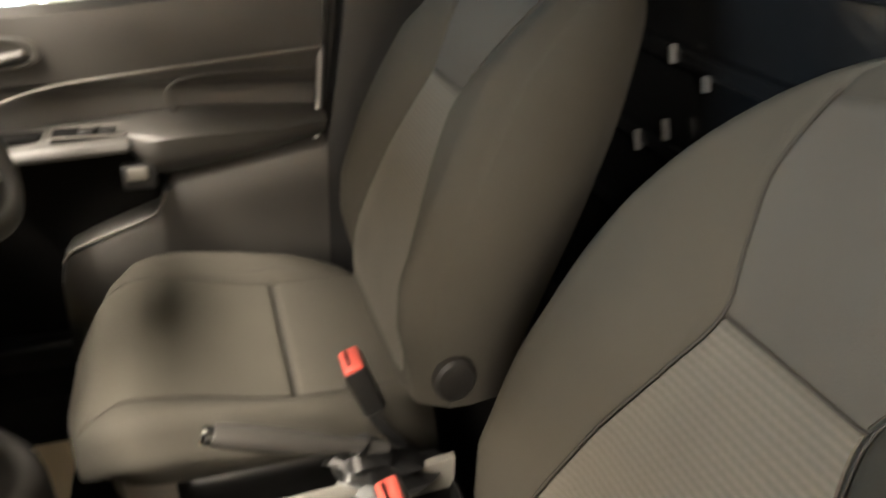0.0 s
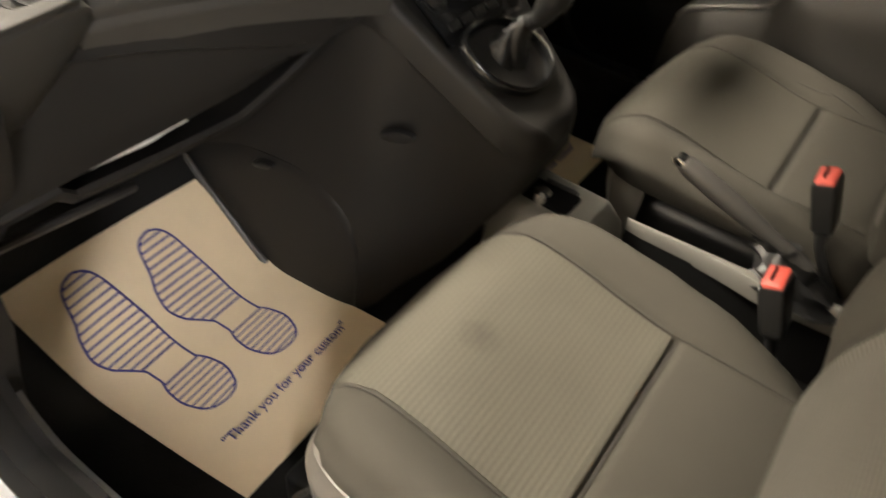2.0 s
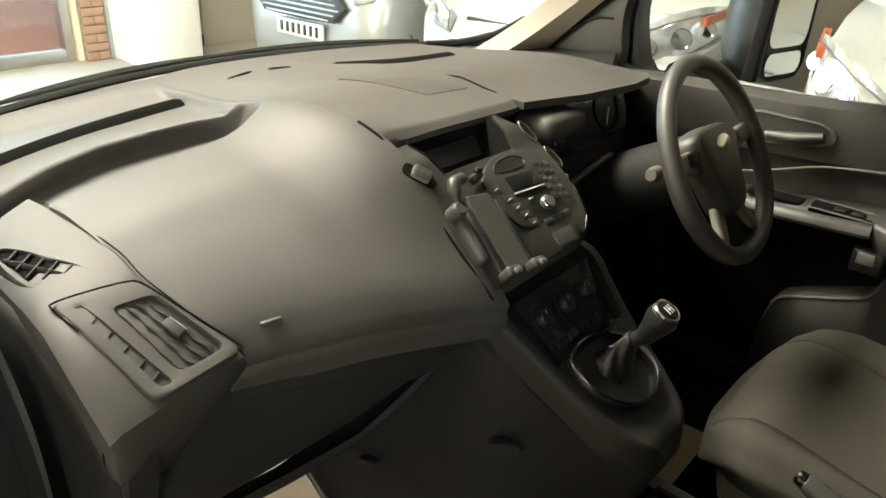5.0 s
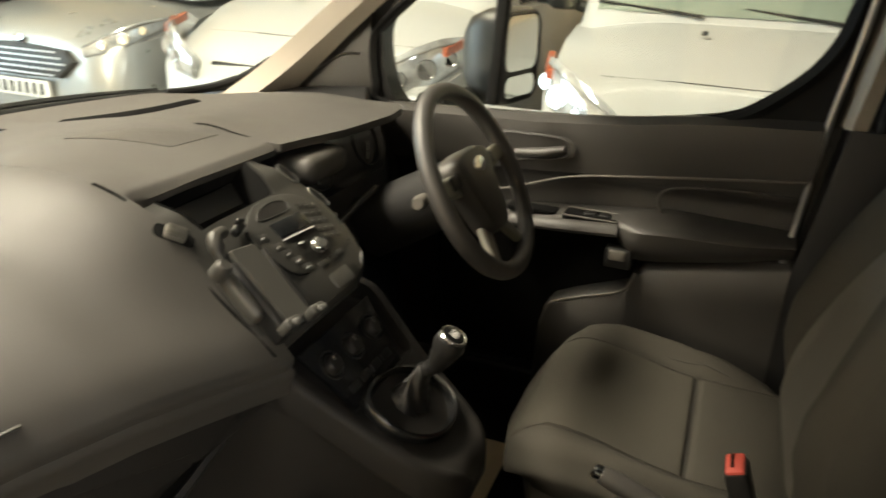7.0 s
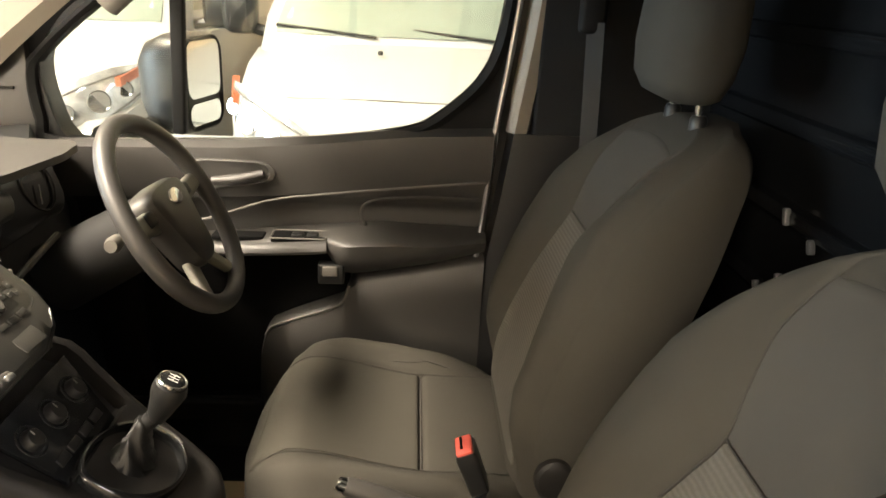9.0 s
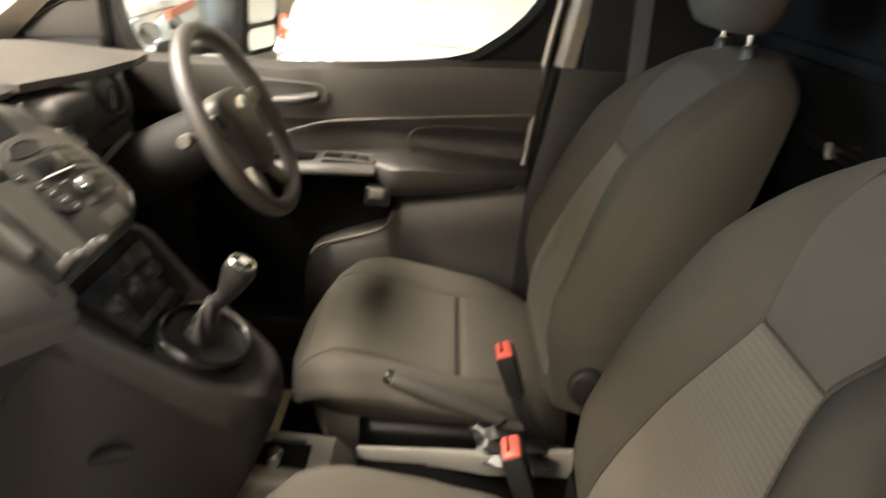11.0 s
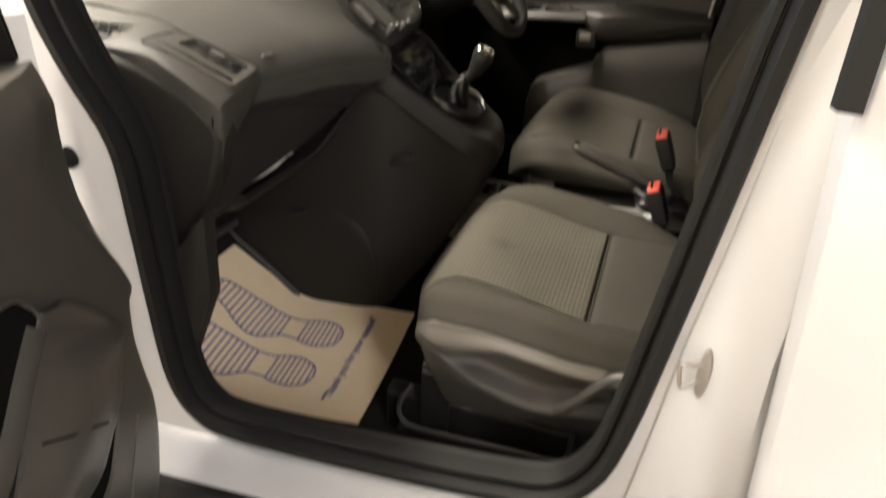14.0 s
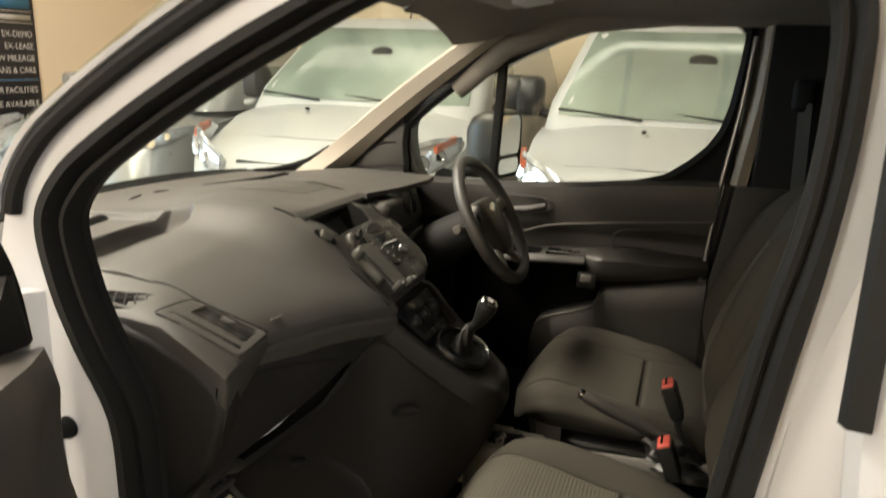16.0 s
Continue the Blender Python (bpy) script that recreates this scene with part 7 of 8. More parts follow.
ax = wm.to_3x3() @ Vector((0, 0, 1))
c0 = wm.translation
tube(bm, [c0 - ax * 0.035, c0 - ax * 0.045, c0 - ax * 0.06, c0 - ax * 0.14, c0 - ax * 0.26], [0.046, 0.056, 0.06, 0.064, 0.066], 28)
part("column_shroud", bm, M_RUBBER, sw, "dark rounded column shroud")
for s in (-1, 1):
    bm = bmesh.new()
    p = c0 - ax * 0.075
    tube(bm, [p, p + V(s * 0.09, 0, 0.02), p + V(s * 0.12, -0.004, 0.025), p + V(s * 0.15, -0.01, 0.03), p + V(s * 0.165, -0.012, 0.033)], [0.01, 0.008, 0.0125, 0.0135, 0.01], 12)
    part("stalk", bm, M_SEATPL, sw, "grey control stalk")

# ---- driver door, closed ----
dd = thing("driver_door", "closed driver door with dark grey panel and armrest", "door")


def door_x(y, z):
    """Inner face of the door panel."""
    x = 0.778
    x -= 0.02 * ease(1.19, 1.1, z) * ease(1.0, 1.08, z)
    x += 0.03 * ease(1.02, 0.985, z) * ease(0.8, 0.86, z)
    x -= 0.035 * ease(0.86, 0.7, z)
    x += 0.075 * ease(-0.25, -0.235, y) * ease(0.9, 0.87, z)
    return x


bm = bmesh.new()
sheet(bm, lambda u, v: (door_x(u, v), u, v), span(-0.56, 0.72, 40), span(0.42, 1.128, 60), 0.05, (1, 0, 0))
part("door_panel", bm, M_TRIM, dd, "dark grained door panel", sharp=60)
# belt capping
bm = bmesh.new()
rings = []
for y in span(-0.565, 0.5, 12):
    zt = lerp(y, [(-0.565, 1.192), (-0.33, 1.18), (-0.2, 1.162), (0.0, 1.145), (0.2, 1.138), (0.5, 1.13)])
    rings.append([V(0.80, y, zt), V(0.775, y, zt + 0.003), V(0.755, y, zt - 0.012), V(0.75, y, zt - 0.06), V(0.762, y, zt - 0.13), V(0.8, y, zt - 0.13)])
loft(bm, rings)
part("belt_capping", bm, M_TRIM, dd)
# bright accent line
bm = bmesh.new()
tube(bm, smooth_line([(0.756, 0.3, 0.93), (0.752, 0.12, 0.957), (0.752, 0.044, 0.979), (0.75, -0.059, 1.013), (0.75, -0.207, 1.034), (0.752, -0.555, 1.072)], 6), 0.0032, 8)
part("accent_line", bm, M_SEATPL, dd)
# armrest
bm = bmesh.new()
rings = []
for y in span(0.16, -0.56, 22):
    d = lerp(y, [(-0.56, 0.05), (-0.45, 0.1), (-0.3, 0.125), (-0.22, 0.12), (-0.19, 0.08), (0.1, 0.05), (0.16, 0.02)])
    zt = lerp(y, [(-0.56, 0.945), (-0.3, 0.955), (-0.2, 0.945), (0.0, 0.925), (0.16, 0.91)])
    zb = lerp(y, [(-0.56, 0.9), (-0.3, 0.865), (-0.22, 0.855), (-0.18, 0.905), (0.0, 0.9), (0.16, 0.89)])
    rings.append([V(0.8, y, zt), V(0.785 - d, y, zt), V(0.772 - d, y, zt - 0.012), V(0.778 - d, y, (zt + zb) / 2), V(0.79 - d * 0.8, y, zb), V(0.8, y, zb - 0.01)])
loft(bm, rings)
part("armrest", bm, M_TRIM, dd, "moulded armrest", sharp=50)
# near-black blocks here and at the grab recess paint recess shade
boxpart("switch_recess", (0.715, -0.125, 0.936), (0.058, 0.125, 0.01), M_GAPSHADE, dd, 0.003)
bm = bmesh.new()
tube(bm, [(0.715 + x, -0.125 + y, 0.942) for x, y in rrect(0.06, 0.127, 0.008, 4)], 0.002, 6, True)
part("recess_rim", bm, M_SEATPL, dd)
for y in (-0.155, -0.12):
    boxpart("window_switch", (0.713, y, 0.943), (0.022, 0.026, 0.008), M_BLACK, dd, 0.003)
# pull bar that runs forward from the armrest
bm = bmesh.new()
tube(bm, smooth_line([(0.682, -0.19, 0.925), (0.678, -0.1, 0.92), (0.685, 0.0, 0.913), (0.705, 0.08, 0.905), (0.74, 0.13, 0.9)], 5), 0.017, 10, flat=0.7)
part("pull_bar", bm, M_TRIM, dd, "moulded pull bar")
boxpart("grab_recess", (0.738, 0.02, 0.927), (0.04, 0.12, 0.012), M_GAPSHADE, dd, 0.003)
boxpart("lock_housing", (0.69, -0.2, 0.86), (0.03, 0.06, 0.05), M_BLACK, dd, 0.005)
boxpart("lock_switch", (0.677, -0.198, 0.868), (0.012, 0.036, 0.026), M_SEATPL, dd, 0.004)
# handle and bezel
hmx = basis((0.752, 0.035, 1.075), (0, -1, 0.06), (0, 0.06, 1))
bm = bmesh.new()
out = smooth_line([(-0.085, 0.012, 0), (-0.07, 0.03, 0), (0.0, 0.027, 0), (0.07, 0.02, 0), (0.09, 0.0, 0), (0.075, -0.022, 0), (0.0, -0.03, 0), (-0.075, -0.034, 0)], 4, True)
rings = [[hmx @ Vector((p.x * k, p.y * k, z)) for p in out] for k, z in ((1.15, -0.01), (1.12, 0.006), (1.0, 0.008), (0.93, 0.0), (0.92, -0.02))]
loft(bm, rings, True, False)
hdl = part("handle_bezel", bm, M_TRIM, dd)
bm = bmesh.new()
plate(bm, [(p.x * 0.95, p.y * 0.95) for p in out], hmx @ Matrix.Translation((0, 0, -0.02)), 0.004)
part("handle_well", bm, M_GAPSHADE, hdl)
bm = bmesh.new()
tube(bm, [hmx @ Vector(p) for p in ((-0.045, -0.016, 0), (0.02, -0.012, 0.006), (0.075, -0.002, 0.004))], [0.009, 0.012, 0.009], 10, flat=0.6)
part("pull_handle", bm, M_TRIM, hdl, "plastic release handle")
# near-black sheet that paints the shade inside the open pocket
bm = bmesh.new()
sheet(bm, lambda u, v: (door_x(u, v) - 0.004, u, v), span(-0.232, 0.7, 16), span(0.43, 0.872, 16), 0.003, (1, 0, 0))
part("pocket_shade", bm, M_GAPSHADE, dd)
# lower pocket and the flank above it
bm = bmesh.new()
rings = []
for y in [-0.012, -0.018, -0.03] + span(-0.045, -0.21, 8) + [-0.222, -0.232, -0.24, -0.25, -0.262, -0.3, -0.4, -0.5, -0.56]:
    zt = lerp(y, [(-0.56, 0.886), (-0.5, 0.876), (-0.262, 0.83), (-0.24, 0.815), (-0.222, 0.765), (-0.1, 0.718), (-0.045, 0.692), (-0.03, 0.67), (-0.018, 0.62), (-0.012, 0.5)])
    d = lerp(y, [(-0.56, 0.02), (-0.4, 0.025), (-0.22, 0.022), (-0.06, 0.012), (0.0, 0.006)])
    rings.append([V(0.8, y, zt), V(0.762 - d, y, zt), V(0.75 - d, y, zt - 0.012), V(0.755 - d, y, zt - 0.1), V(0.765 - d, y, 0.44), V(0.8, y, 0.42)])
loft(bm, rings)
part("map_pocket", bm, M_TRIM, dd, "moulded map pocket", sharp=50)
# door edge seal, pale vertical strip
bm = bmesh.new()
tube(bm, smooth_line([(0.765, -0.505, 0.5), (0.765, -0.518, 0.68), (0.765, -0.55, 0.95), (0.768, -0.568, 1.18), (0.772, -0.59, 1.35), (0.772, -0.605, 1.5), (0.77, -0.612, 1.62)], 5), 0.007, 8)
part("door_edge", bm, M_STEEL, dd, "pale metal door edge")
# window frame and glass
WIN = [(0.42, 1.135), (0.45, 1.18), (0.455, 1.28), (0.42, 1.33), (0.3, 1.43), (0.14, 1.54), (-0.03, 1.625), (-0.25, 1.672), (-0.5, 1.683), (-0.575, 1.665), (-0.585, 1.6), (-0.565, 1.42), (-0.545, 1.345), (-0.515, 1.295), (-0.47, 1.25), (-0.402, 1.2), (-0.327, 1.179), (-0.2, 1.16), (-0.064, 1.148), (0.1, 1.14)]
wl = smooth_line([(0.8, y, z) for y, z in WIN], 3, True)
cen = Vector((0.8, -0.1, 1.4))
bm = bmesh.new()
rings = []
for p in wl:
    o = (p - cen)
    o.x = 0
    o.normalize()
    rings.append([V(0.775, p.y, p.z), V(0.768, p.y + o.y * 0.014, p.z + o.z * 0.014), V(0.775, p.y + o.y * 0.03, p.z + o.z * 0.03), V(0.815, p.y + o.y * 0.03, p.z + o.z * 0.03), V(0.815, p.y, p.z)])
rings.append(rings[0])
loft(bm, rings, True, False)
bmesh.ops.remove_doubles(bm, verts=bm.verts, dist=1e-6)
part("window_frame", bm, M_RUBBER, dd, "black window surround")
bm = bmesh.new()
plate(bm, [(-p.y, p.z) for p in wl], basis((0.8, 0, 0), (0, -1, 0), (0, 0, 1)) @ Matrix.Translation((0, 0, -0.002)), 0.004)
g = part("window_glass", bm, M_GLASS, dd, "clear door glass", flat=True)
g.visible_shadow = False
boxpart("quarter_bar", (0.8, 0.145, 1.36), (0.03, 0.03, 0.42), M_RUBBER, dd, 0.006, Matrix.Rotation(radians(3), 3, "X"), "black quarter-light bar")
# corner between mirror and pillar
bm = bmesh.new()
out = [(0.78, 1.12), (0.455, 1.12), (0.468, 1.2), (0.468, 1.37), (0.5, 1.36), (0.62, 1.27), (0.72, 1.19)]
plate(bm, [(-y, z) for y, z in out], basis((0.79, 0, 0), (0, -1, 0), (0, 0, 1)), 0.02, 0.005)
cs = part("corner_trim", bm, M_TRIM, dd, "dark triangular corner trim")
bm = bmesh.new()
tube(bm, smooth_line([(0.765, 0.62, 1.2), (0.765, 0.55, 1.24), (0.765, 0.5, 1.245)], 5), 0.004, 6)
part("ridge", bm, M_TRIM, cs)
# rear lower corner filler of the window
bm = bmesh.new()
out = [(-0.3, 1.172), (-0.6, 1.185), (-0.6, 1.44), (-0.565, 1.425), (-0.545, 1.348), (-0.515, 1.298), (-0.47, 1.253), (-0.402, 1.203)]
plate(bm, [(-y, z) for y, z in out], basis((0.79, 0, 0), (0, -1, 0), (0, 0, 1)), 0.012, 0.002)
part("corner_filler", bm, M_RUBBER, dd, sharp=30)
bm = bmesh.new()
add_box(bm, V(0.93, 0.06, 0.72), (0.03, 1.3, 0.8), 0.012)
part("outer_skin", bm, M_WHITE, dd)
# rounded rim of the pocket, and the black sill cover below the panel
# the rim is the same trim; its paler plastic paints the lit edge
bm = bmesh.new()
tube(bm, smooth_line([(0.743, -0.03, 0.665), (0.74, -0.045, 0.688), (0.737, -0.07, 0.702), (0.733, -0.12, 0.722), (0.728, -0.2, 0.752), (0.727, -0.225, 0.775), (0.727, -0.238, 0.812)], 5), 0.0032, 10)
part("pocket_rim", bm, M_SEATPL, dd, "rounded pocket rim, paler to paint its lit edge")
boxpart("sill_cover", (0.79, 0.08, 0.385), (0.04, 1.42, 0.14), M_BLACK, dd, 0.01)
bm = bmesh.new()
tube(bm, smooth_line([(0.764, -0.54, 1.03), (0.764, -0.4, 1.027), (0.764, -0.29, 1.015), (0.766, -0.262, 0.985), (0.768, -0.275, 0.95)], 5), 0.004, 6)
part("panel_ridge", bm, M_TRIM, dd)
# door mirror
mir = thing("door_mirror", "black door mirror with tall glass over a small glass", "mirror")
mb = basis((1.05, 0.165, 1.232), (0.97, -0.22, 0), (0, 0, 1))
bm = bmesh.new()
rings = []
for z, k in ((-0.004, 0.93), (0.006, 0.97), (0.004, 1.0), (-0.02, 1.05), (-0.07, 1.03), (-0.12, 0.85), (-0.15, 0.55)):
    rings.append([mb @ Vector((x * k, y * k, z)) for x, y in rrect(0.19, 0.238, 0.045, 5)])
loft(bm, rings)
part("housing", bm, M_BLACK, mir)
bm = bmesh.new()
plate(bm, rrect(0.168, 0.142, 0.03, 5), mb @ Matrix.Translation((0, 0.036, -0.001)), 0.004)
part("main_glass", bm, M_MIRROR, mir, "mirror glass")
bm = bmesh.new()
plate(bm, rrect(0.16, 0.056, 0.024, 5), mb @ Matrix.Translation((0, -0.076, -0.001)), 0.004)
part("wide_glass", bm, M_MIRROR, mir, "small wide-angle mirror glass")
bm = bmesh.new()
tube(bm, [(0.84, 0.34, 1.11), (0.93, 0.32, 1.1), (1.03, 0.27, 1.12)], [0.05, 0.04, 0.035], 10)
part("arm", bm, M_BLACK, mir)

# ---- passenger door, swung open ----
# same trim plastic, lightened in colour for the light on the open door
M_TRIMLIT = mat("trim_plastic_lit", (0.072, 0.067, 0.061), 0.36, grain=0.3, grain_scale=800, vary=0.14)
pd = thing("passenger_door", "open passenger door with dark panel and pockets", "door")
ang = radians(68)
E = Vector((-math.sin(ang), -math.cos(ang), 0))
N = Vector((math.cos(ang), -math.sin(ang), 0))
H = Vector((-0.872, 0.285, 0))


def pdoor(e, n, z):
    return H + E * e + N * n + V(0, 0, z)


def pd_block(name, rows, material, label="", parent=None, sharp=50):
    """Loft of rows given as lists of (along, inward, z)."""
    bm = bmesh.new()
    loft(bm, [[pdoor(*p) for p in r] for r in rows])
    return part(name, bm, material, parent or pd, label, sharp=sharp)


rows = []
for z in sorted(span(0.345, 1.165, 34) + [0.772, 0.776, 0.782, 0.79]):
    e0 = lerp(z, [(0.345, 0.2), (0.372, 0.1), (0.41, 0.045), (0.453, 0.012), (0.5, -0.008), (0.56, -0.017), (0.63, 0.0), (0.705, 0.014), (0.76, 0.008), (0.774, 0.0), (0.784, -0.022), (0.81, -0.01), (0.85, 0.014), (0.924, 0.057), (0.995, 0.083), (1.05, 0.09), (1.088, 0.088), (1.165, 0.07)])
    fb = e0 + lerp(z, [(0.345, 0.03), (0.84, 0.016), (0.88, 0.02), (0.95, 0.035), (1.02, 0.075), (1.06, 0.08), (1.1, 0.065), (1.165, 0.05)])
    n0 = -0.02 * ease(1.12, 1.165, z)
    rows.append([(e0 + 0.03, -0.06, z), (e0 + 0.008, -0.02, z), (e0, 0.004 + n0, z), (e0 + 0.002, 0.011 + n0, z), (fb - 0.006, 0.018 + n0, z), (fb, 0.0195 + n0, z), (fb + 0.02, 0.02 + n0, z), (0.6, 0.02 + n0, z), (1.0, 0.015 + n0, z), (1.02, -0.06, z)])
pd_block("door_panel", rows, M_TRIMLIT, "dark grained door panel")
rows = []
for z in span(0.33, 1.16, 8):
    e0 = lerp(z, [(0.33, 0.1), (0.5, 0.02), (1.16, 0.0)])
    rows.append([(e0, -0.15, z), (e0, -0.062, z), (1.04, -0.062, z), (1.04, -0.13, z)])
pd_block("outer_skin", rows, M_WHITE)
# handle recess and rounded pocket moulding with a dark groove that widens to a mouth
dm_ = basis(H, -E, (0, 0, 1))


def on_door(pts, n, per=4, closed=True):
    return [dm_ @ Vector((-p.x, p.y, n)) for p in smooth_line([(e, z, 0) for e, z in pts], per, closed)]


OUTER = [(0.226, 0.916), (0.19, 0.885), (0.153, 0.849), (0.11, 0.8), (0.095, 0.775), (0.097, 0.748), (0.135, 0.691), (0.192, 0.632), (0.234, 0.605), (0.3, 0.605), (0.38, 0.64), (0.46, 0.685), (0.56, 0.74)]
EDGE = OUTER[:7] + [(0.2, 0.662), (0.252, 0.647), (0.316, 0.66), (0.393, 0.694), (0.454, 0.722), (0.56, 0.778)]
INNER = [(0.285, 0.94), (0.287, 0.936), (0.288, 0.932), (0.292, 0.928), (0.3, 0.923), (0.315, 0.917), (0.34, 0.908), (0.379, 0.884), (0.4, 0.865), (0.419, 0.837), (0.447, 0.817), (0.486, 0.808), (0.57, 0.803)]
flow = [[(p.x, p.y) for p in smooth_line([(e, z, 0) for e, z in c], 4)] for c in (OUTER, EDGE, INNER)]
rows_n = len(flow[0]) - 1
# pocket mouth as a near-black sheet of painted shade, and the groove that leads into it
bm = bmesh.new()


def mouth(k, v):
    (e0, z0), (e1, z1) = flow[0][k], flow[1][k]
    w = 0.006
    return pdoor(e0 + (e1 - e0 + w) * v - w * 0.3, 0.0215, z0 + (z1 - z0 + w) * v - w * 0.3)


sheet(bm, mouth, range(rows_n + 1), [0, 0.5, 1], 0.003, -N)
part("pocket_mouth", bm, M_GAPSHADE, pd)
bm = bmesh.new()
tube(bm, [pdoor(e - 0.007, 0.02, z - 0.005) for e, z in flow[0][10:]], [0.001] + [0.0055] * (len(flow[0]) - 11), 8)
part("groove_lip", bm, M_TRIMLIT, pd)


def swell(k, v):
    """Pocket moulding: from the groove (v 0) over a soft ridge to the recess (v 1)."""
    (e0, z0), (e1, z1) = flow[1][k], flow[2][k]
    s = k / rows_n
    ridge = 0.08 + 0.5 * ease(0.3, 0.5, s)
    n = 0.022 + 0.012 * ease(0, 0.05, v) + lerp(s, [(0, 0.0), (0.25, 0.004), (0.4, 0.02), (0.6, 0.026), (1, 0.026)]) * ease(0.0, ridge, v) * (1 - 0.75 * ease(ridge, ridge + 0.4, v))
    return pdoor(e0 + (e1 - e0) * v, n, z0 + (z1 - z0) * v)


bm = bmesh.new()
sheet(bm, swell, range(rows_n + 1), [0, 0.02, 0.05, 0.09] + span(0.14, 0.96, 16) + [1.0], 0.004, -N)
pk_ = part("pocket_moulding", bm, M_TRIMLIT, pd, "moulded pocket bulge", sharp=60)
bm = bmesh.new()
tube(bm, [V(*swell(k, v)) + N * 0.0005 for k, v in ((26, 0.0), (27, 0.25), (28, 0.5), (30, 0.7), (32, 0.86))], 0.0015, 6)
part("moulding_seam", bm, M_GAPSHADE, pk_)
RECESS = [(0.287, 0.934), (0.288, 0.945), (0.3, 0.962), (0.342, 0.991), (0.5, 1.01), (0.64, 1.01), (0.64, 0.806), (0.486, 0.81), (0.447, 0.819), (0.419, 0.839), (0.4, 0.868), (0.379, 0.888), (0.34, 0.912), (0.3, 0.926)]
# near-black plate paints the shade of the handle recess
bm = bmesh.new()
plate(bm, [(-p.x, p.y) for p in smooth_line([(e, z, 0) for e, z in RECESS], 3, True)], dm_ @ Matrix.Translation((0, 0, 0.016)), 0.012)
rec = part("handle_recess", bm, M_GAPSHADE, pd)
bm = bmesh.new()
tube(bm, on_door(RECESS, 0.028), 0.0028, 8, True)
part("recess_rim", bm, M_TRIMLIT, rec, "paler recess rim")
# flat paler band paints the lit stripe inside the recess
bm = bmesh.new()
tube(bm, on_door([(0.31, 0.94), (0.36, 0.91), (0.42, 0.87), (0.5, 0.84), (0.6, 0.83)], 0.022, 4, False), 0.026, 10, flat=0.3)
part("recess_highlight", bm, M_DASH, rec)
bm = bmesh.new()
tube(bm, on_door([(0.085, 0.6), (0.12, 0.565), (0.15, 0.535), (0.172, 0.507)], 0.018, 4, False), 0.004, 6)
part("panel_crease", bm, M_TRIMLIT, pd)
# window surround and corner trim of the open door
bm = bmesh.new()
tube(bm, smooth_line([pdoor(0.02, -0.07, 1.15), pdoor(0.05, -0.07, 1.26), pdoor(0.14, -0.07, 1.38), pdoor(0.35, -0.06, 1.58), pdoor(0.7, -0.05, 1.67), pdoor(0.98, -0.05, 1.66), pdoor(1.0, -0.06, 1.4), pdoor(0.98, -0.06, 1.16)], 5), 0.02, 8)
part("window_frame", bm, M_RUBBER, pd)
pd_block("corner_trim", [[(0.02, -0.09, 1.15), (0.02, -0.05, 1.15), (0.14, -0.045, 1.17), (0.14, -0.09, 1.17)], [(0.045, -0.09, 1.25), (0.045, -0.05, 1.25), (0.07, -0.045, 1.255), (0.07, -0.09, 1.255)]], M_BLACK)

# ---- paper mats ----


def mat_z(x, y):
    return 0.345 + 0.015 + 0.17 * ease(0.28, 0.62, y) + 0.012 * math.sin(7 * x + 2) * math.sin(9 * y + 1)


pm = thing("paper_mat", "buff paper floor mat printed with two blue shoe soles", "paper mat", "paper mats")
P00, P10, P01, P11 = Vector((-0.608, 0.01)), Vector((-0.216, 0.028)), Vector((-0.66, 0.5)), Vector((-0.25, 0.506))


def paper(u, v):
    p = (P00 * (1 - u) + P10 * u) * (1 - v) + (P01 * (1 - u) + P11 * u) * v
    return V(p.x, p.y, mat_z(p.x, p.y))


bm = bmesh.new()
sheet(bm, paper, span(0, 1, 25), span(0, 1, 33), 0.0015)
part("sheet", bm, M_PAPER, pm, "buff paper sheet")


def on_paper(u, v, lift=0.0012):
    return paper(u, v) + V(0, 0, lift)


def ink_line(pts, w):
    """A flat ribbon on the paper."""
    b_ = bmesh.new()
    rows_ = []
    for k, (u, v) in enumerate(pts):
        a_ = pts[max(k - 1, 0)]
        c_ = pts[min(k + 1, len(pts) - 1)]
        d = Vector(((c_[0] - a_[0]) * 0.39, (c_[1] - a_[1]) * 0.48))
        d.normalize()
        nx, ny = -d.y * w / 0.39, d.x * w / 0.48
        rows_.append([on_paper(u + nx, v + ny), on_paper(u - nx, v - ny), on_paper(u - nx, v - ny, 0.0008), on_paper(u + nx, v + ny, 0.0008)])
    loft(b_, rows_)
    return b_


M_HATCH = mat("faded_ink", (0.085, 0.075, 0.25), 0.8, vary=0.3, vary_scale=60)


SOLE_L = [(0.293, 0.645), (0.3, 0.605), (0.33, 0.565), (0.4, 0.54), (0.45, 0.545), (0.487, 0.56), (0.5, 0.566), (0.56, 0.566), (0.6, 0.533), (0.65, 0.478), (0.7, 0.458), (0.76, 0.477), (0.815, 0.515), (0.87, 0.54), (0.9, 0.56), (0.92, 0.59), (0.93, 0.63)]
SOLE_R = [(0.293, 0.675), (0.3, 0.715), (0.33, 0.753), (0.4, 0.779), (0.45, 0.77), (0.487, 0.752), (0.5, 0.742), (0.56, 0.741), (0.6, 0.741), (0.65, 0.742), (0.7, 0.744), (0.76, 0.738), (0.815, 0.729), (0.87, 0.718), (0.9, 0.704), (0.92, 0.682), (0.93, 0.65)]


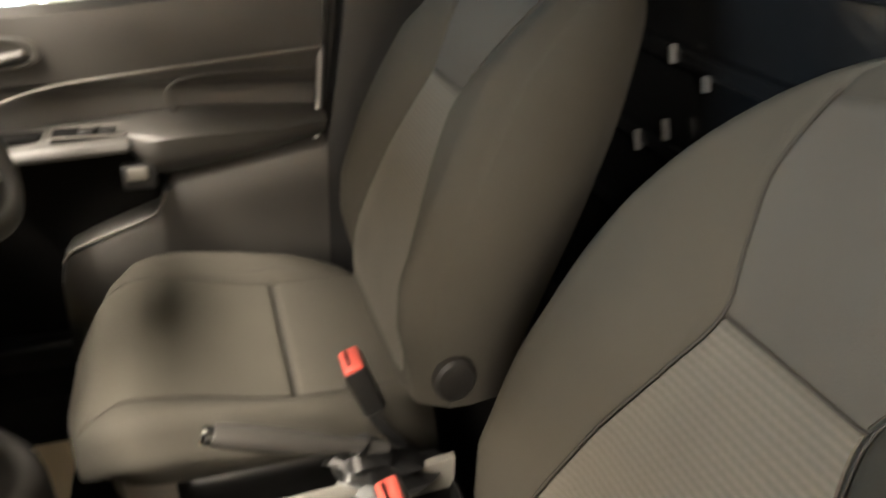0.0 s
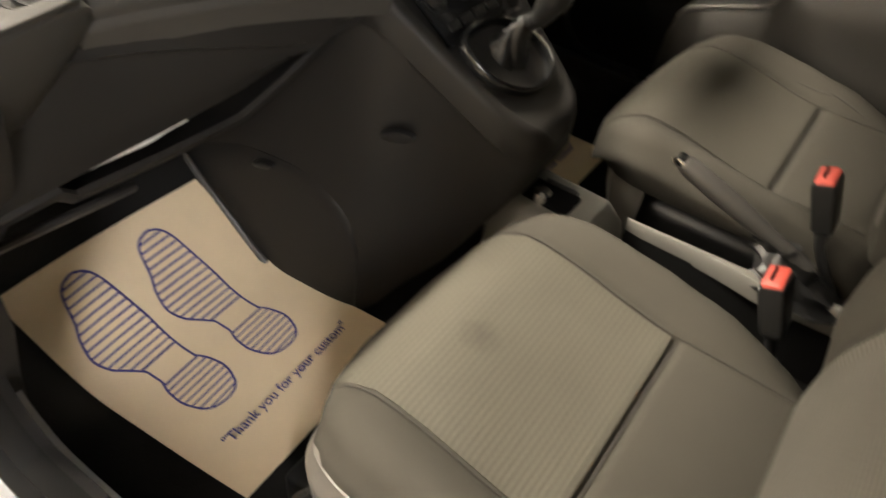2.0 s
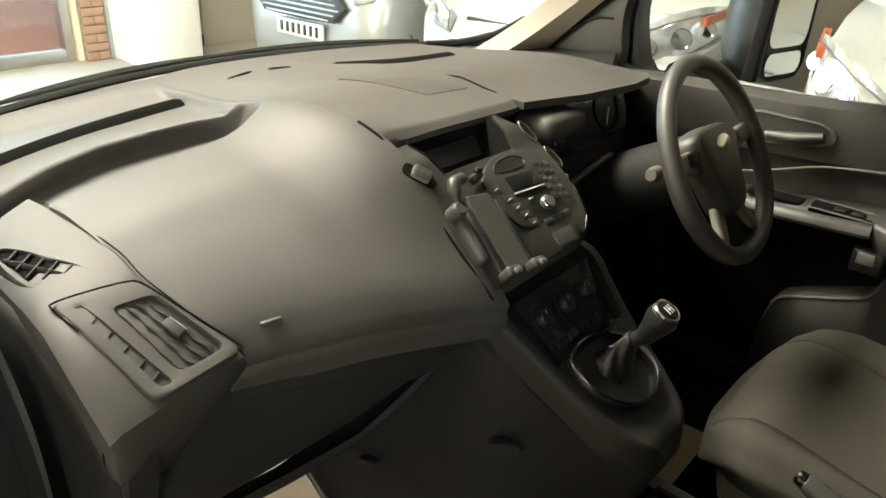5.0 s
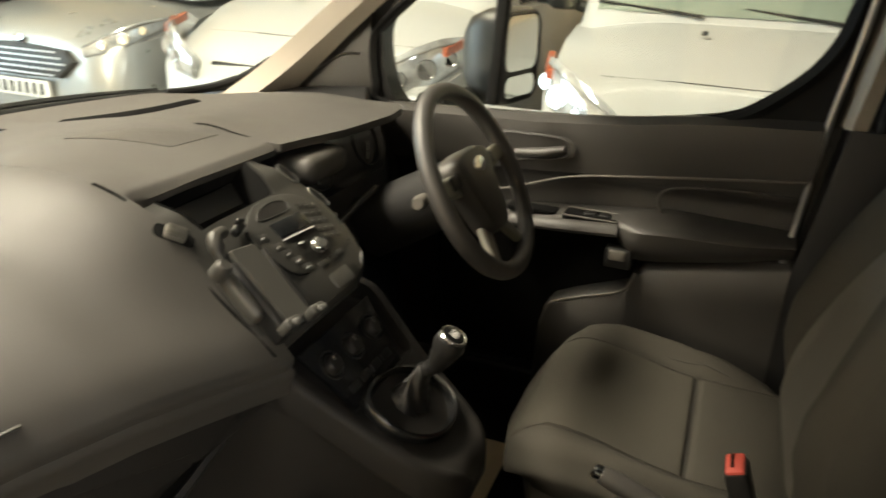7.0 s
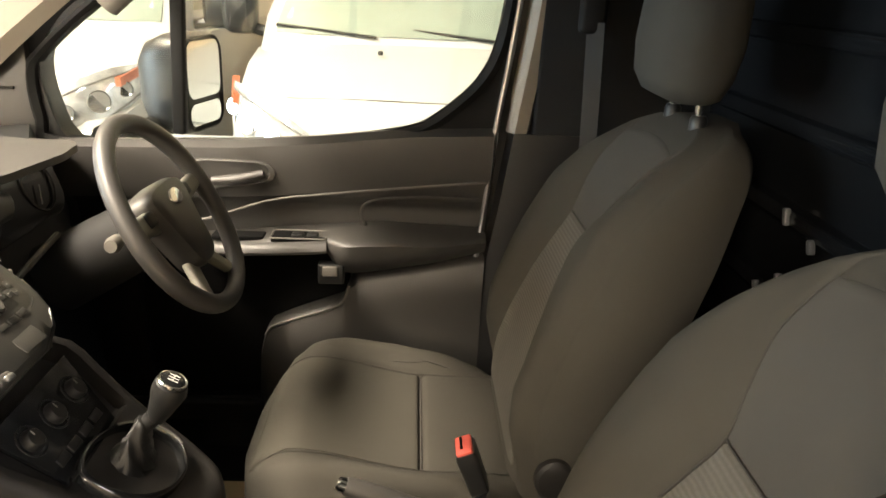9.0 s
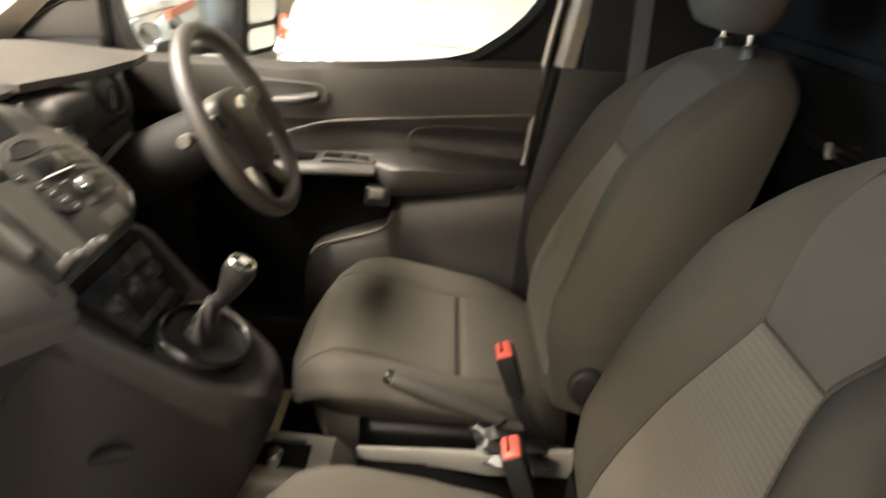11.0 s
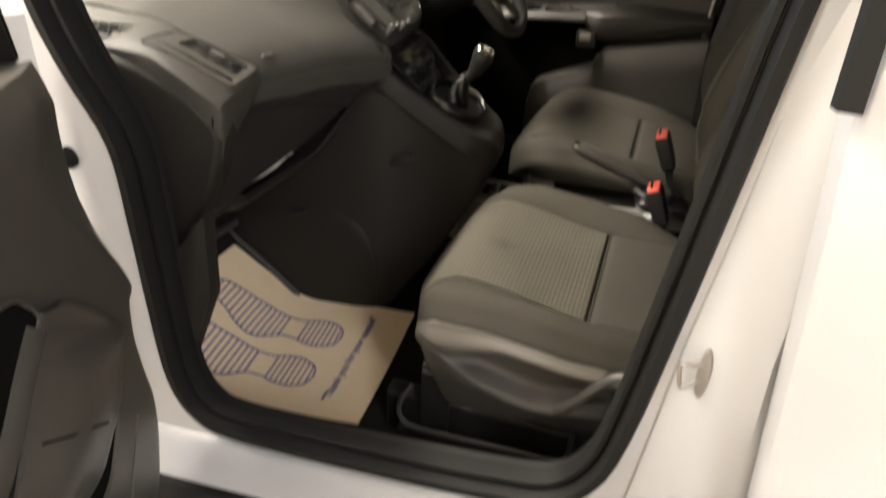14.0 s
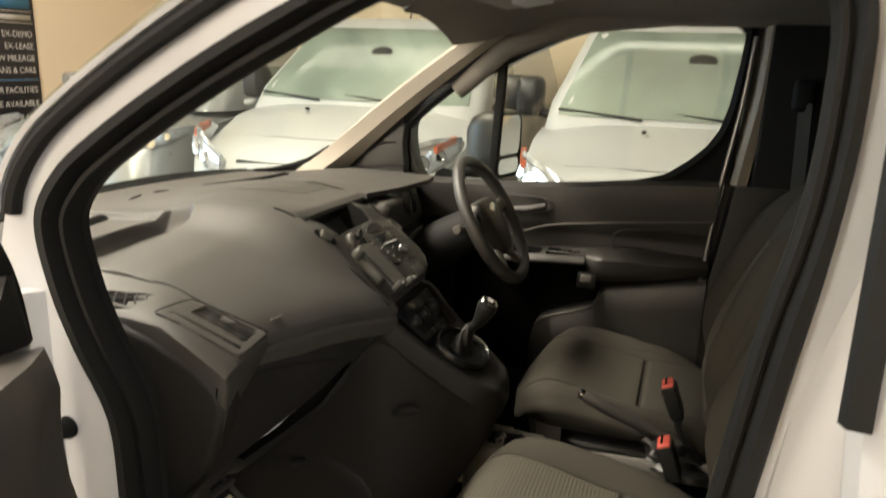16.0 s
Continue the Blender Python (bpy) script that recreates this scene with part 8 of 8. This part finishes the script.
def sole(du, dv):
    """Outline, heel edge and bars of a printed shoe sole, shifted over the sheet."""
    vs_ = [0.293, 0.295] + span(0.3, 0.915, 60) + [0.922, 0.927, 0.93]
    out_ = [(curve(v, SOLE_L) + du, v + dv) for v in vs_] + [(curve(v, SOLE_R) + du, v + dv) for v in vs_[::-1]]
    part("sole_outline", ink_line(out_ + out_[:1], 0.0019), M_INK, pm, "blue printed sole outline")
    bars = span(0.312, 0.487, 8) + span(0.585, 0.908, 14)
    for v in bars:
        a_, b_ = curve(v, SOLE_L) + du, curve(v, SOLE_R) + du
        edge = v in (bars[7], bars[8])
        part("sole_bar", ink_line([(a_, v + dv - 0.004), ((a_ + b_) / 2, v + dv), (b_, v + dv + 0.004)], 0.0019 if edge else 0.0015), M_INK if edge else M_HATCH, pm)


sole(-0.364, 0.012)
sole(0.0, 0.0)
m = basis(paper(0.13, 0.17) + V(0, 0, 0.0035), paper(0.87, 0.17) - paper(0.13, 0.17), V(0, 1, 0))
words('"Thank you for your custom"', 0, 0, 0.026, M_INK, pm, m, "LEFT", width=0.3)

pm2 = thing("paper_mat", "buff paper floor mat lying in the driver footwell", "paper mat", "paper mats")
bm = bmesh.new()
sheet(bm, lambda u, v: (0.2 + 0.37 * u, -0.02 + 0.45 * v, mat_z(0.2, -0.02 + 0.45 * v) + 0.004), span(0, 1, 8), span(0, 1, 16), 0.0015)
part("sheet", bm, M_PAPER, pm2)
words('"Thank you for your custom"', 0, 0, 0.027, M_INK, pm2, basis((0.22, 0.05, 0.372), (1, 0, 0), (0, 1, 0)), "LEFT", width=0.3)

# ---- plastic bin beside the passenger seat ----
bx = thing("seat_tray", "black open plastic tray beside the seat base", "tray")
for lo, hi in (((-0.6, -0.43, 0.352), (-0.44, -0.07, 0.358)), ((-0.603, -0.42, 0.352), (-0.597, -0.09, 0.376)), ((-0.59, -0.175, 0.352), (-0.45, -0.12, 0.515)), ((-0.6, -0.43, 0.352), (-0.46, -0.422, 0.43))):
    c = [(a_ + b_) / 2 for a_, b_ in zip(lo, hi)]
    boxpart("tray_wall", c, [b_ - a_ for a_, b_ in zip(lo, hi)], M_BLACK, bx, 0.003)
boxpart("tray_cap", (-0.52, -0.147, 0.524), (0.13, 0.055, 0.014), M_TRIM, bx, 0.004)
bm = bmesh.new()
tube(bm, smooth_line([(-0.585, -0.1, 0.47), (-0.59, -0.075, 0.42), (-0.597, -0.085, 0.385), (-0.6, -0.13, 0.375), (-0.6, -0.24, 0.379), (-0.6, -0.38, 0.383), (-0.6, -0.41, 0.39), (-0.598, -0.42, 0.415), (-0.59, -0.42, 0.437), (-0.56, -0.42, 0.44)], 4), 0.0055, 8)
part("rim", bm, M_TRIM, bx)

# ---- seat belts on the pillars ----
for s, lab in ((-1, "passenger"), (1, "driver")):
    sb = thing("seat_belt", "black webbing seat belt hanging on the pillar", "seat belt", "seat belts")
    bm = bmesh.new()
    tube(bm, smooth_line([(s * 0.715, -0.76, 1.44), (s * 0.71, -0.77, 1.2), (s * 0.7, -0.775, 0.9), (s * 0.69, -0.77, 0.55)], 5), 0.022, 8, flat=0.08)
    part("webbing", bm, M_SEAM, sb)
    bm = bmesh.new()
    add_box(bm, V(s * 0.725, -0.755, 1.46), (0.03, 0.06, 0.09), 0.012)
    part("guide", bm, M_RUBBER, sb)
    boxpart("tongue", (s * 0.705, -0.77, 1.14), (0.012, 0.04, 0.06), M_BLACK, sb, 0.004)
